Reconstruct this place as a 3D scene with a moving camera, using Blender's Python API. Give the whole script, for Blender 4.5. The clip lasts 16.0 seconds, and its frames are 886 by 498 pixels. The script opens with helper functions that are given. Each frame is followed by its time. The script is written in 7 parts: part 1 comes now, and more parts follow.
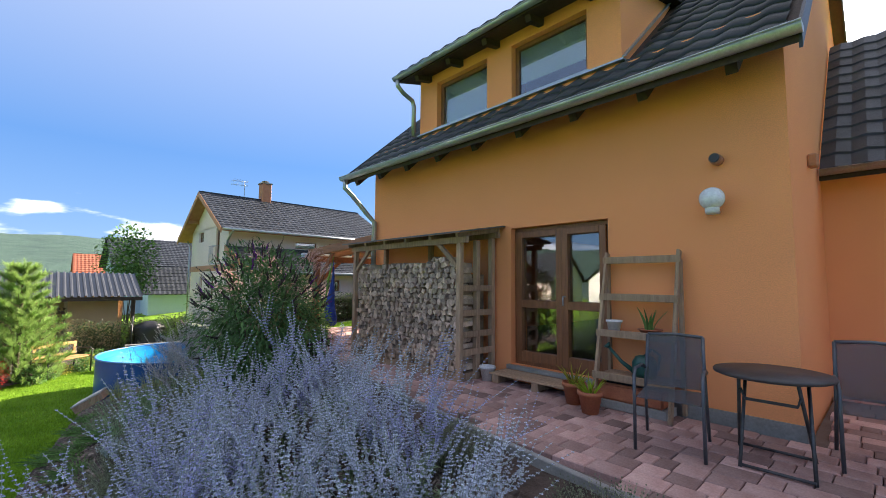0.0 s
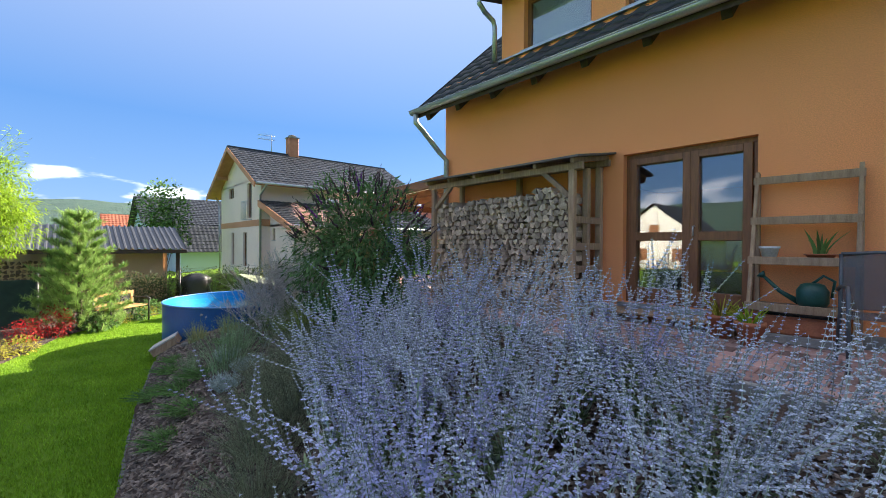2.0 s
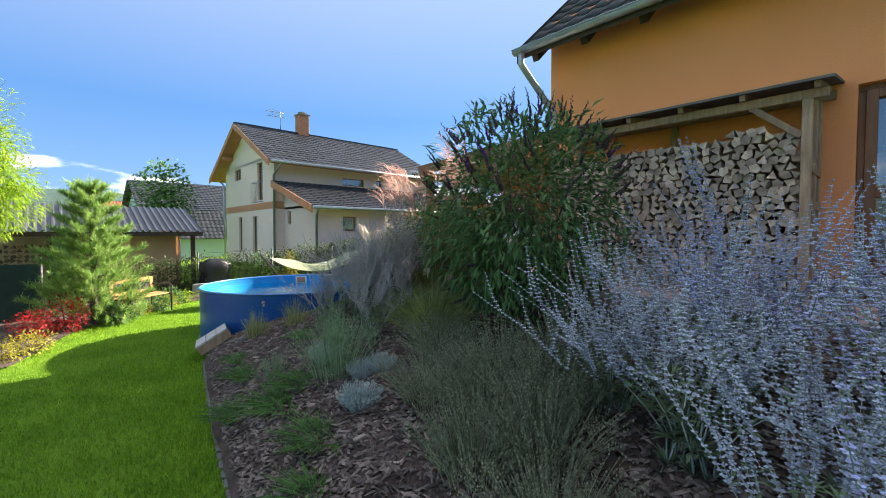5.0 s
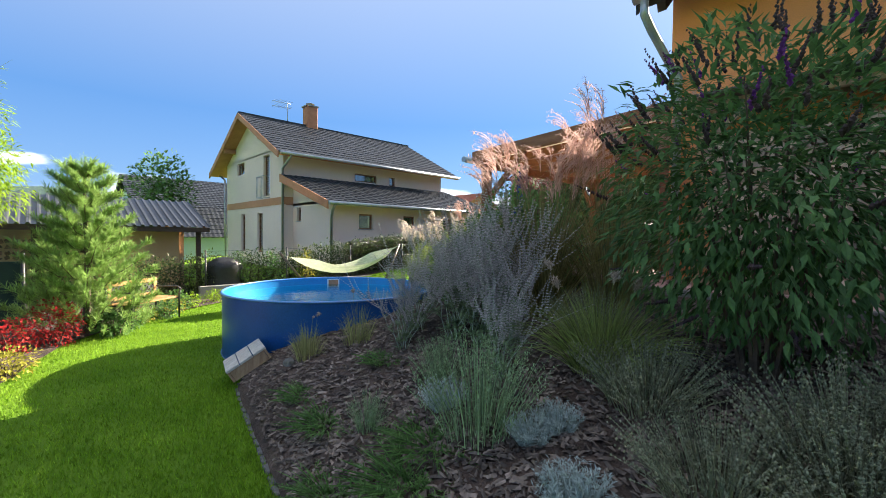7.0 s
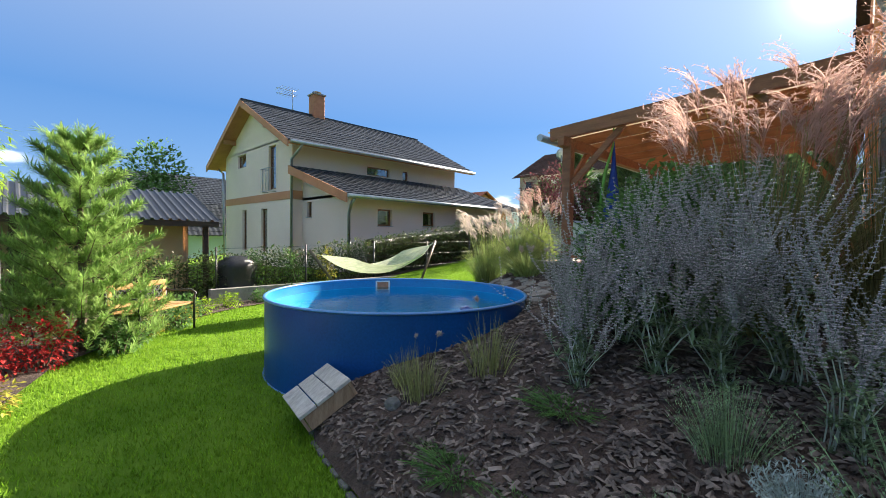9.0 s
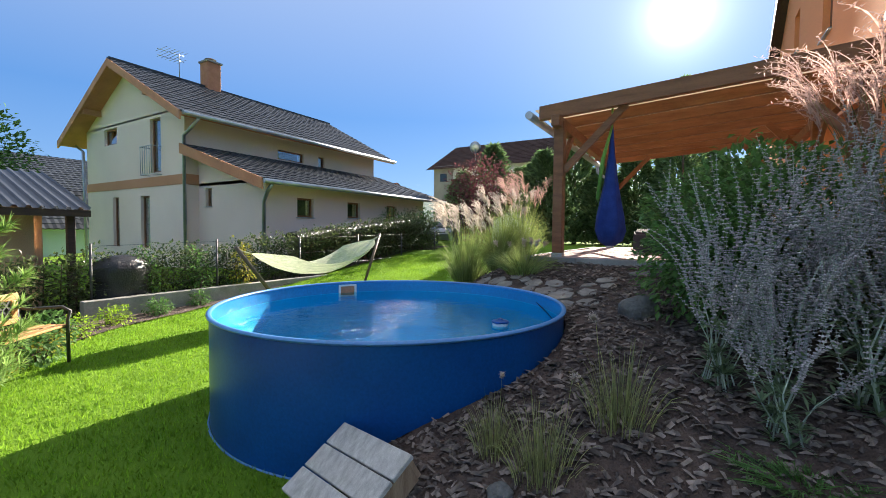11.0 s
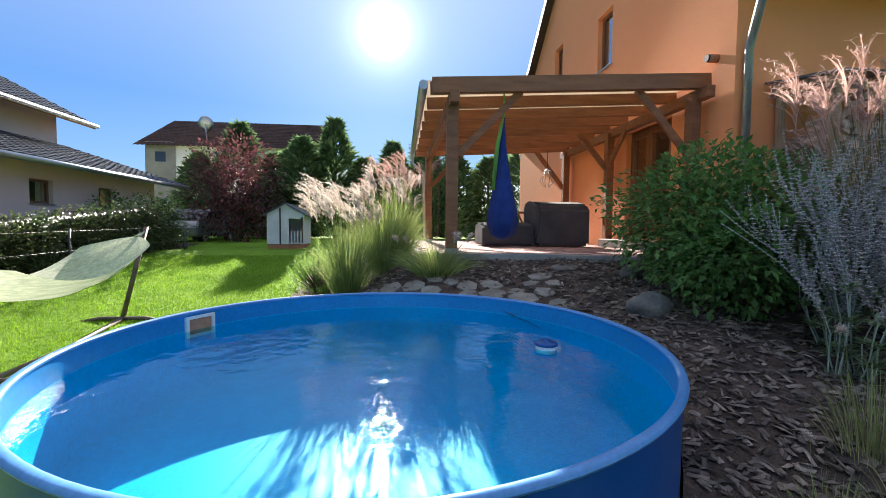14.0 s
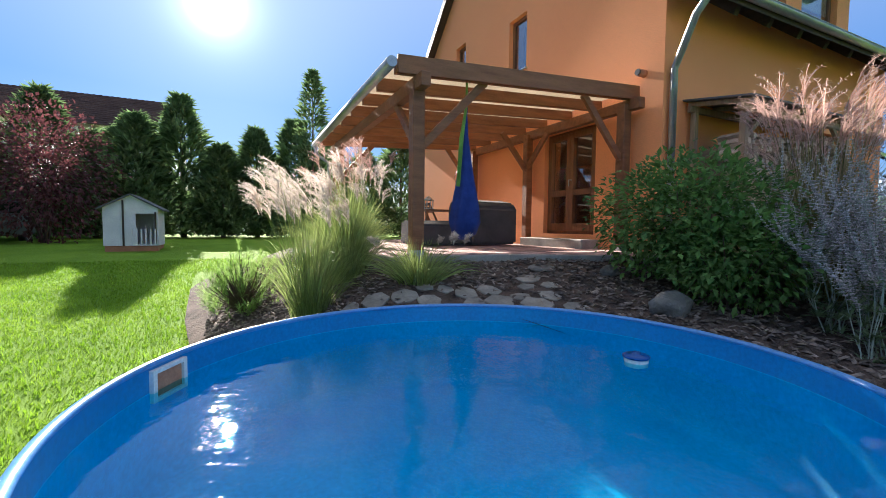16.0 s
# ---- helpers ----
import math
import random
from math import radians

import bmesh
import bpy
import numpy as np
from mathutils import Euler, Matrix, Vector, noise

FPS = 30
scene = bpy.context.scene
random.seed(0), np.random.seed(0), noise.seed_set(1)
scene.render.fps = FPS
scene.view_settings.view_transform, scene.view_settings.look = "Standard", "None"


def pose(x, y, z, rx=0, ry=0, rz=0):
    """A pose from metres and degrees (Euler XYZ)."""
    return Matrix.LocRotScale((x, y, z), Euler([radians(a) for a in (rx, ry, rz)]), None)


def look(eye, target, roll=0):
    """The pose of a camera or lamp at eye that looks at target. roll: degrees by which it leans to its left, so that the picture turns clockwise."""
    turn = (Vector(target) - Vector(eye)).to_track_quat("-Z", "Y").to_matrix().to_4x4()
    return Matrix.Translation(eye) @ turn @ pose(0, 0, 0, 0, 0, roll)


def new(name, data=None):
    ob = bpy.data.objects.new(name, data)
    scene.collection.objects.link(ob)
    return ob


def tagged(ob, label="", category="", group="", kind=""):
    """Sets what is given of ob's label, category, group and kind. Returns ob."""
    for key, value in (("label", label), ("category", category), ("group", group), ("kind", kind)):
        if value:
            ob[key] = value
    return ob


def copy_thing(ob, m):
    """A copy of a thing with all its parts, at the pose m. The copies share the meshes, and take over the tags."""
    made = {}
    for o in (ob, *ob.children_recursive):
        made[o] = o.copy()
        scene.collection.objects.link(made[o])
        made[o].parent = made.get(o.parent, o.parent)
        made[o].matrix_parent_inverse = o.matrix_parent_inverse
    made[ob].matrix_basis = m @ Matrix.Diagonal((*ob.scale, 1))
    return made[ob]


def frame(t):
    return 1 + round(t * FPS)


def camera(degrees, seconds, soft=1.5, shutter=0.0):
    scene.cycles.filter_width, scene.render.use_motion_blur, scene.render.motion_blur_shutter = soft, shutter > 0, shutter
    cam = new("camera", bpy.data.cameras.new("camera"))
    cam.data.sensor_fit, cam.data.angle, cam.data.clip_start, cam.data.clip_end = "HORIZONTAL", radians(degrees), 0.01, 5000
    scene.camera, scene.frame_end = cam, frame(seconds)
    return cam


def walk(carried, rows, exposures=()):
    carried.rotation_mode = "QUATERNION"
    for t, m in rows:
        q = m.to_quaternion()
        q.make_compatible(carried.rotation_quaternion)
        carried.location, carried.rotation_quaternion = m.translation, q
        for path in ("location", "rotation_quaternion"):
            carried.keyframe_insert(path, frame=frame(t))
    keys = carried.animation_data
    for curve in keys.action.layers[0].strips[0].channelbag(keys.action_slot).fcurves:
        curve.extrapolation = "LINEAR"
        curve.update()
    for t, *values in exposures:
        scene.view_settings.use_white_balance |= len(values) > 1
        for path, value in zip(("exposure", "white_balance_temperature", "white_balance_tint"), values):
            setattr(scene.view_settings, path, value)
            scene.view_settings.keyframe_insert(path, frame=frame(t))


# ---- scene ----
cam = camera(92.8, 16.0, soft=0.9)
EXPOSURES = [(0.0, 2.25, 6500, 16), (3.0, 2.25, 6400, 13), (5.5, 2.3, 6500, 12), (8.5, 2.05, 6400, 11), (11.0, 2.0, 6250, 12), (16.0, 2.0, 6000, 13)]
PATH = [
    (0, (0.067, 0.01, 2.618), (1.431, 1.464, 2.778), 0.6),
    (0.5, (-0.065, 0.314, 2.526), (1.28, 1.791, 2.633), 0.6),
    (1, (-0.245, 0.586, 2.406), (1.087, 2.078, 2.465), 0.5),
    (1.5, (-0.394, 0.897, 2.283), (0.932, 2.394, 2.297), 0.4),
    (2, (-0.547, 1.225, 2.211), (0.781, 2.72, 2.19), 0.3),
    (2.5, (-0.675, 1.527, 2.149), (0.657, 3.018, 2.106), 0.3),
    (3, (-0.771, 1.896, 2.074), (0.566, 3.383, 2.018), 0.3),
    (5.5, (-0.995, 4.08, 1.866), (0.374, 5.537, 1.797), 0.1),
    (6, (-0.987, 4.582, 1.817), (0.388, 6.033, 1.756), 0.3),
    (6.5, (-0.985, 5.061, 1.798), (0.398, 6.505, 1.739), 0.4),
    (7, (-0.976, 5.548, 1.783), (0.413, 6.986, 1.724), 0.6),
    (7.5, (-0.993, 6.043, 1.755), (0.404, 7.473, 1.699), 0.8),
    (8, (-0.989, 6.531, 1.71), (0.412, 7.957, 1.654), 0.7),
    (8.5, (-0.988, 7.073, 1.663), (0.419, 8.494, 1.609), 0.7),
    (11, (-0.802, 9.329, 1.617), (0.914, 10.353, 1.534), 0.5),
    (11.5, (-0.682, 9.758, 1.606), (1.142, 10.573, 1.519), 0.4),
    (12, (-0.541, 10.181, 1.568), (1.367, 10.773, 1.476), 0.4),
    (12.5, (-0.463, 10.583, 1.589), (1.5, 10.957, 1.494), 0.6),
    (13, (-0.311, 11.005, 1.561), (1.679, 11.179, 1.465), 0.5),
    (13.5, (-0.176, 11.382, 1.581), (1.821, 11.369, 1.481), 0.4),
    (14, (-0.01, 11.803, 1.58), (1.977, 11.601, 1.481), 0.5),
    (14.5, (0.185, 12.114, 1.585), (2.145, 11.726, 1.485), 0.6),
    (15, (0.395, 12.416, 1.602), (2.31, 11.85, 1.5), 0.5),
    (15.5, (0.615, 12.728, 1.625), (2.475, 12.0, 1.52), 0.7),
    (16, (0.923, 13.021, 1.597), (2.722, 12.155, 1.49), 0.6),
]
walk(cam, [(t, look(eye, target, roll)) for t, eye, target, roll in PATH], exposures=EXPOSURES)

# ---- world and sun ----
SUN_DIR = Vector((0.912, 0.035, 0.408)).normalized()
SUN_EL = math.asin(SUN_DIR.z)
SUN_AZ = math.atan2(SUN_DIR.x, SUN_DIR.y)
world = bpy.data.worlds.new("sky")
scene.world = world
world.use_nodes = True
wn, wl = world.node_tree.nodes, world.node_tree.links
wn.clear()
sky = wn.new("ShaderNodeTexSky")
sky.sky_type, sky.sun_disc = "NISHITA", False
sky.sun_elevation, sky.sun_rotation = SUN_EL, SUN_AZ
sky.altitude, sky.air_density, sky.dust_density, sky.ozone_density = 300, 1.0, 0.2, 4.0
wbg = wn.new("ShaderNodeBackground")
wbg.inputs["Strength"].default_value = 0.098
wout = wn.new("ShaderNodeOutputWorld")
# a clear blue evens out the glare round the sun
wmix = wn.new("ShaderNodeMix")
wmix.data_type = "RGBA"
wmix.inputs[0].default_value = 0.88
wl.new(sky.outputs[0], wmix.inputs[6])
# low fair-weather clouds over the hills
wco = wn.new("ShaderNodeTexCoord")
wmap = wn.new("ShaderNodeMapping")
wmap.inputs["Scale"].default_value = (5.0, 5.0, 17.0)
wno = wn.new("ShaderNodeTexNoise")
wno.inputs["Scale"].default_value, wno.inputs["Detail"].default_value = 1.3, 6.0
wsep = wn.new("ShaderNodeSeparateXYZ")
wl.new(wco.outputs["Generated"], wmap.inputs["Vector"])
wl.new(wmap.outputs[0], wno.inputs["Vector"])
wl.new(wco.outputs["Generated"], wsep.inputs[0])
# paler towards the horizon, deeper overhead
wgrad = wn.new("ShaderNodeValToRGB")
for e, (p, c) in zip((wgrad.color_ramp.elements[0], wgrad.color_ramp.elements[1], wgrad.color_ramp.elements.new(0.25)), ((0.0, (0.55, 1.0, 1.75)), (0.75, (0.15, 0.60, 1.6)), (0.25, (0.27, 0.74, 1.68)))):
    e.position, e.color = p, (*[v / 2.5 for v in c], 1)
wscale = wn.new("ShaderNodeVectorMath")
wscale.operation = "SCALE"
wscale.inputs["Scale"].default_value = 2.5
wl.new(wsep.outputs["Z"], wgrad.inputs[0])
wl.new(wgrad.outputs[0], wscale.inputs[0])
wl.new(wscale.outputs[0], wmix.inputs[7])
wband = wn.new("ShaderNodeMapRange")
wband.interpolation_type = "SMOOTHSTEP"
wband.inputs[1].default_value, wband.inputs[2].default_value, wband.inputs[3].default_value, wband.inputs[4].default_value = 0.06, 0.20, 0.30, -0.12
wl.new(wsep.outputs["Z"], wband.inputs[0])
wadd = wn.new("ShaderNodeMath")
wl.new(wno.outputs["Fac"], wadd.inputs[0])
wl.new(wband.outputs[0], wadd.inputs[1])
wcl = wn.new("ShaderNodeMapRange")
wcl.interpolation_type = "SMOOTHSTEP"
wcl.inputs[1].default_value, wcl.inputs[2].default_value, wcl.inputs[4].default_value = 0.70, 0.86, 0.75
wl.new(wadd.outputs[0], wcl.inputs[0])
wsum = wn.new("ShaderNodeMix")
wsum.data_type = "RGBA"
wsum.inputs[7].default_value = (6.6, 6.6, 6.8, 1)
wl.new(wcl.outputs[0], wsum.inputs[0])
wl.new(wmix.outputs[2], wsum.inputs[6])
# the sun's own bright disc and the glow of the air round it
wdot = wn.new("ShaderNodeVectorMath")
wdot.operation = "DOT_PRODUCT"
wdot.inputs[1].default_value = SUN_DIR
wl.new(wco.outputs["Generated"], wdot.inputs[0])
wclip = wn.new("ShaderNodeMath")
wclip.operation = "MAXIMUM"
wclip.inputs[1].default_value = 0.0
wl.new(wdot.outputs["Value"], wclip.inputs[0])
wlight = wsum.outputs[2]
for power, colour in ((450.0, (1.9, 2.0, 2.1, 1)), (26.0, (0.35, 0.4, 0.45, 1)), (3800.0, (40.0, 39.0, 37.0, 1))):
    wpow = wn.new("ShaderNodeMath")
    wpow.operation = "POWER"
    wpow.inputs[1].default_value = power
    wl.new(wclip.outputs[0], wpow.inputs[0])
    wglow = wn.new("ShaderNodeMix")
    wglow.data_type, wglow.blend_type = "RGBA", "ADD"
    wglow.inputs[7].default_value = colour
    wl.new(wpow.outputs[0], wglow.inputs[0])
    wl.new(wlight, wglow.inputs[6])
    wlight = wglow.outputs[2]
wl.new(wlight, wbg.inputs["Color"])
wl.new(wbg.outputs[0], wout.inputs["Surface"])
sun = new("sun", bpy.data.lights.new("sun", "SUN"))
sun.data.energy, sun.data.angle, sun.data.color = 4.8, radians(0.5), (1.0, 0.88, 0.72)
sun.matrix_world = look((30, 0, 30), Vector((30, 0, 30)) - SUN_DIR)


# ---- materials ----
def ramp(nt, fac, stops):
    n = nt.nodes.new("ShaderNodeValToRGB")
    el = n.color_ramp.elements
    while len(el) < len(stops):
        el.new(0.5)
    for e, (p, c) in zip(el, stops):
        e.position, e.color = p, (*c, 1)
    nt.links.new(fac, n.inputs[0])
    return n.outputs[0]


def tex(nt, scale, detail=4.0, stretch=None, rough=0.6):
    co = nt.nodes.new("ShaderNodeTexCoord")
    n = nt.nodes.new("ShaderNodeTexNoise")
    n.inputs["Scale"].default_value, n.inputs["Detail"].default_value, n.inputs["Roughness"].default_value = scale, detail, rough
    if stretch:
        mp = nt.nodes.new("ShaderNodeMapping")
        mp.inputs["Scale"].default_value = stretch
        nt.links.new(co.outputs["Object"], mp.inputs["Vector"])
        nt.links.new(mp.outputs[0], n.inputs["Vector"])
    else:
        nt.links.new(co.outputs["Object"], n.inputs["Vector"])
    return n.outputs["Fac"]


def mix(nt, fac, a, b, mode="MIX"):
    n = nt.nodes.new("ShaderNodeMix")
    n.data_type, n.blend_type = "RGBA", mode
    for socket, v in ((n.inputs[0], fac), (n.inputs[6], a), (n.inputs[7], b)):
        if isinstance(v, (int, float)):
            socket.default_value = v
        elif isinstance(v, tuple):
            socket.default_value = (*v, 1)
        else:
            nt.links.new(v, socket)
    return n.outputs[2]


def surface(name, dark, light, rough=0.7, scale=6.0, fine=60.0, bump=0.3, metal=0.0, stretch=None, per="", vary=0.25, bump_dist=0.01, through_light=0.0, spec=0.5):
    """A two-scale surface: broad stains and fine grain between two colours, with relief; per: "object" or "island" varies piece by piece."""
    m = bpy.data.materials.new(name)
    m.use_nodes = True
    nt = m.node_tree
    p = nt.nodes["Principled BSDF"]
    broad, grain = tex(nt, scale, 3.0, stretch), tex(nt, fine, 4.0, stretch)
    c = ramp(nt, broad, [(0.3, dark), (0.7, light)])
    g = ramp(nt, grain, [(0.25, (0.62, 0.62, 0.62)), (0.75, (1.25, 1.25, 1.25))])
    c = mix(nt, 0.55, c, mix(nt, 1.0, c, g, "MULTIPLY"))
    if per:
        src = nt.nodes.new("ShaderNodeObjectInfo").outputs["Random"] if per == "object" else nt.nodes.new("ShaderNodeNewGeometry").outputs["Random Per Island"]
        v = ramp(nt, src, [(0.0, (1 - vary,) * 3), (0.5, (1.0, 1.0, 1.0)), (1.0, (1 + vary,) * 3)])
        c = mix(nt, 1.0, c, v, "MULTIPLY")
    nt.links.new(c, p.inputs["Base Color"])
    p.inputs["Roughness"].default_value, p.inputs["Metallic"].default_value = rough, metal
    p.inputs["Specular IOR Level"].default_value = spec
    if bump:
        b = nt.nodes.new("ShaderNodeBump")
        b.inputs["Strength"].default_value, b.inputs["Distance"].default_value = bump, bump_dist
        nt.links.new(grain, b.inputs["Height"])
        nt.links.new(b.outputs[0], p.inputs["Normal"])
    if through_light:
        t = nt.nodes.new("ShaderNodeBsdfTranslucent")
        nt.links.new(c, t.inputs["Color"])
        s = nt.nodes.new("ShaderNodeMixShader")
        s.inputs[0].default_value = through_light
        nt.links.new(p.outputs[0], s.inputs[1])
        nt.links.new(t.outputs[0], s.inputs[2])
        nt.links.new(s.outputs[0], nt.nodes["Material Output"].inputs["Surface"])
    return m


def glass(name, tint, rough=0.02, see=0.35):
    """A window pane: a clear gloss over a dim view through."""
    m = bpy.data.materials.new(name)
    m.use_nodes = True
    nt = m.node_tree
    nt.nodes.remove(nt.nodes["Principled BSDF"])
    tr = nt.nodes.new("ShaderNodeBsdfTransparent")
    tr.inputs["Color"].default_value = (*tint, 1)
    gl = nt.nodes.new("ShaderNodeBsdfGlossy")
    gl.inputs["Roughness"].default_value = rough
    lw = nt.nodes.new("ShaderNodeLayerWeight")
    lw.inputs["Blend"].default_value = 0.5
    pw = nt.nodes.new("ShaderNodeMath")
    pw.operation = "POWER"
    pw.inputs[1].default_value = 3.0
    fr = nt.nodes.new("ShaderNodeMapRange")
    fr.inputs[3].default_value, fr.inputs[4].default_value = 0.17, 0.95
    nt.links.new(lw.outputs["Facing"], pw.inputs[0])
    nt.links.new(pw.outputs[0], fr.inputs[0])
    mx = nt.nodes.new("ShaderNodeMixShader")
    nt.links.new(fr.outputs[0], mx.inputs[0])
    nt.links.new(tr.outputs[0], mx.inputs[1])
    nt.links.new(gl.outputs[0], mx.inputs[2])
    nt.links.new(mx.outputs[0], nt.nodes["Material Output"].inputs["Surface"])
    return m


M_ORANGE = surface("orange_render", (0.89, 0.335, 0.13), (0.93, 0.365, 0.145), 0.9, 0.6, 90, 0.15, bump_dist=0.005)
M_CREAM = surface("cream_render", (0.78, 0.655, 0.575), (0.84, 0.72, 0.64), 0.9, 0.5, 80, 0.2)
M_SALMON = surface("salmon_band", (0.50, 0.25, 0.14), (0.56, 0.29, 0.17), 0.9, 0.8, 80, 0.2)
M_WHITE = surface("white_render", (0.66, 0.66, 0.64), (0.78, 0.77, 0.74), 0.9, 0.4, 60, 0.2)
M_PALEBLUE = surface("pale_blue_render", (0.45, 0.56, 0.66), (0.52, 0.62, 0.72), 0.9, 0.4, 60, 0.2)
M_TILE = surface("anthracite_tile", (0.020, 0.024, 0.030), (0.042, 0.048, 0.056), 0.46, 3.0, 50, 0.3, per="object", vary=0.35, spec=0.3)
M_TILE_I = surface("anthracite_tile_run", (0.020, 0.024, 0.030), (0.042, 0.048, 0.056), 0.46, 3.0, 50, 0.3, per="island", vary=0.35, spec=0.3)
M_TILE_RED = surface("red_tile", (0.28, 0.08, 0.04), (0.40, 0.13, 0.07), 0.75, 1.2, 30, 0.4)
M_TILE_BROWN = surface("brown_tile", (0.05, 0.03, 0.025), (0.085, 0.055, 0.045), 0.95, 1.2, 30, 0.4, spec=0.1)
M_ZINC = surface("zinc_sheet", (0.36, 0.39, 0.41), (0.50, 0.53, 0.55), 0.42, 3.0, 60, 0.1, metal=0.75)
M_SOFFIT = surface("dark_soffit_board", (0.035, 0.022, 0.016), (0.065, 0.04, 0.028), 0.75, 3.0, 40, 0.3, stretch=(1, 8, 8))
M_FRAME = surface("brown_window_frame", (0.17, 0.065, 0.023), (0.27, 0.11, 0.042), 0.45, 3.0, 40, 0.15, stretch=(9, 9, 1))
M_PINEWOOD = surface("stained_pergola_timber", (0.20, 0.075, 0.03), (0.31, 0.125, 0.052), 0.6, 2.0, 26, 0.3, stretch=(8, 1, 8), per="object", vary=0.15)
M_GREYWOOD = surface("weathered_timber", (0.30, 0.19, 0.115), (0.48, 0.33, 0.21), 0.85, 3.0, 30, 0.5, stretch=(9, 9, 1.2), per="object", vary=0.2)
M_POLY = surface("milky_roof_sheet", (0.62, 0.55, 0.44), (0.72, 0.66, 0.55), 0.4, 1.0, 40, 0.0, through_light=0.7)
M_CONC = surface("concrete", (0.22, 0.21, 0.19), (0.36, 0.34, 0.31), 0.9, 3.0, 50, 0.5)
M_GLASS = glass("window_glass", (0.80, 0.84, 0.85))
# near-black colour that stands in for the shade of unlit rooms
M_ROOMSHADE = surface("painted_room_shade", (0.03, 0.03, 0.03), (0.06, 0.055, 0.05), 0.9, 2, 20, 0)
M_BLIND = surface("pale_roller_blind", (0.70, 0.72, 0.74), (0.78, 0.80, 0.82), 0.9, 2.0, 60, 0.1)
M_MULCH = surface("bark_mulch_ground", (0.04, 0.027, 0.021), (0.145, 0.10, 0.078), 0.95, 4.0, 38, 1.0, bump_dist=0.05)
M_CHIP = surface("bark_chip", (0.052, 0.04, 0.034), (0.25, 0.20, 0.165), 0.9, 8.0, 60, 0.4, per="island", vary=0.6)
M_LAWN = surface("mown_lawn", (0.13, 0.26, 0.016), (0.19, 0.34, 0.026), 0.9, 1.6, 120, 0.9, bump_dist=0.03, spec=0.15)
M_BLADE = surface("grass_blade", (0.16, 0.31, 0.018), (0.25, 0.42, 0.032), 0.7, 1.6, 30, 0.0, per="island", vary=0.35, through_light=0.45, spec=0.2)
M_FIELD = surface("distant_meadow", (0.11, 0.17, 0.05), (0.20, 0.25, 0.10), 0.95, 0.05, 2.0, 0.3)
M_WOODS = surface("distant_woods", (0.03, 0.075, 0.06), (0.06, 0.125, 0.09), 0.95, 0.05, 0.4, 1.0, bump_dist=3.0)


# ---- mesh helpers ----
def box(bm, x0, x1, y0, y1, z0, z1, m=None):
    vs = [bm.verts.new((x, y, z)) for x in (x0, x1) for y in (y0, y1) for z in (z0, z1)]
    for f in ((0, 1, 3, 2), (4, 6, 7, 5), (0, 4, 5, 1), (2, 3, 7, 6), (0, 2, 6, 4), (1, 5, 7, 3)):
        bm.faces.new([vs[i] for i in f])
    if m:
        bmesh.ops.transform(bm, matrix=m, verts=vs)
    return vs


def beam(bm, a, b, w, h, up=(0, 0, 1)):
    """A squared timber from a to b, w wide and h high."""
    a, b = Vector(a), Vector(b)
    d = (b - a).normalized()
    s = d.cross(Vector(up))
    s = (s if s.length > 1e-4 else Vector((1, 0, 0))).normalized()
    u = s.cross(d)
    vs = [bm.verts.new(e + s * (i * w / 2) + u * (j * h / 2)) for e in (a, b) for i, j in ((-1, -1), (1, -1), (1, 1), (-1, 1))]
    for f in ((3, 2, 1, 0), (4, 5, 6, 7), (0, 1, 5, 4), (1, 2, 6, 5), (2, 3, 7, 6), (3, 0, 4, 7)):
        bm.faces.new([vs[i] for i in f])


def tube(bm, pts, radii, n=8, cap=True):
    """A round pipe or stem along pts; radii: one number or one a point."""
    pts = [Vector(p) for p in pts]
    radii = radii if isinstance(radii, (list, tuple)) else [radii] * len(pts)
    rings = []
    side = None
    for i, p in enumerate(pts):
        d = (pts[min(i + 1, len(pts) - 1)] - pts[max(i - 1, 0)]).normalized()
        if side is None:
            side = d.orthogonal().normalized()
        side = (side - d * side.dot(d)).normalized()
        up = d.cross(side)
        rings.append([bm.verts.new(p + (side * math.cos(6.28319 * k / n) + up * math.sin(6.28319 * k / n)) * radii[i]) for k in range(n)])
    for a, b in zip(rings, rings[1:]):
        for k in range(n):
            f = bm.faces.new((a[k], a[(k + 1) % n], b[(k + 1) % n], b[k]))
            f.smooth = True
    if cap and n > 2:
        bm.faces.new(rings[0][::-1])
        bm.faces.new(rings[-1])


def lathe(bm, profile, n=24, at=(0, 0, 0)):
    """A turned shape from (radius, height) pairs."""
    rings = []
    for r, z in profile:
        rings.append([bm.verts.new((at[0] + r * math.cos(6.28319 * k / n), at[1] + r * math.sin(6.28319 * k / n), at[2] + z)) for k in range(n)])
    for a, b in zip(rings, rings[1:]):
        for k in range(n):
            f = bm.faces.new((a[k], a[(k + 1) % n], b[(k + 1) % n], b[k]))
            f.smooth = True
    if profile[0][0] > 1e-4:
        bm.faces.new(rings[0][::-1])
    if profile[-1][0] > 1e-4:
        bm.faces.new(rings[-1])


def prism(bm, pts, axis, a, b):
    """Extrudes a polygon; axis "x": pts are (y, z); "y": (x, z); "z": (x, y)."""
    def put(p, t):
        return (t, *p) if axis == "x" else (p[0], t, p[1]) if axis == "y" else (*p, t)
    lo, hi = [bm.verts.new(put(p, a)) for p in pts], [bm.verts.new(put(p, b)) for p in pts]
    bm.faces.new(lo)
    bm.faces.new(hi[::-1])
    for i in range(len(pts)):
        j = (i + 1) % len(pts)
        bm.faces.new((lo[i], hi[i], hi[j], lo[j]))


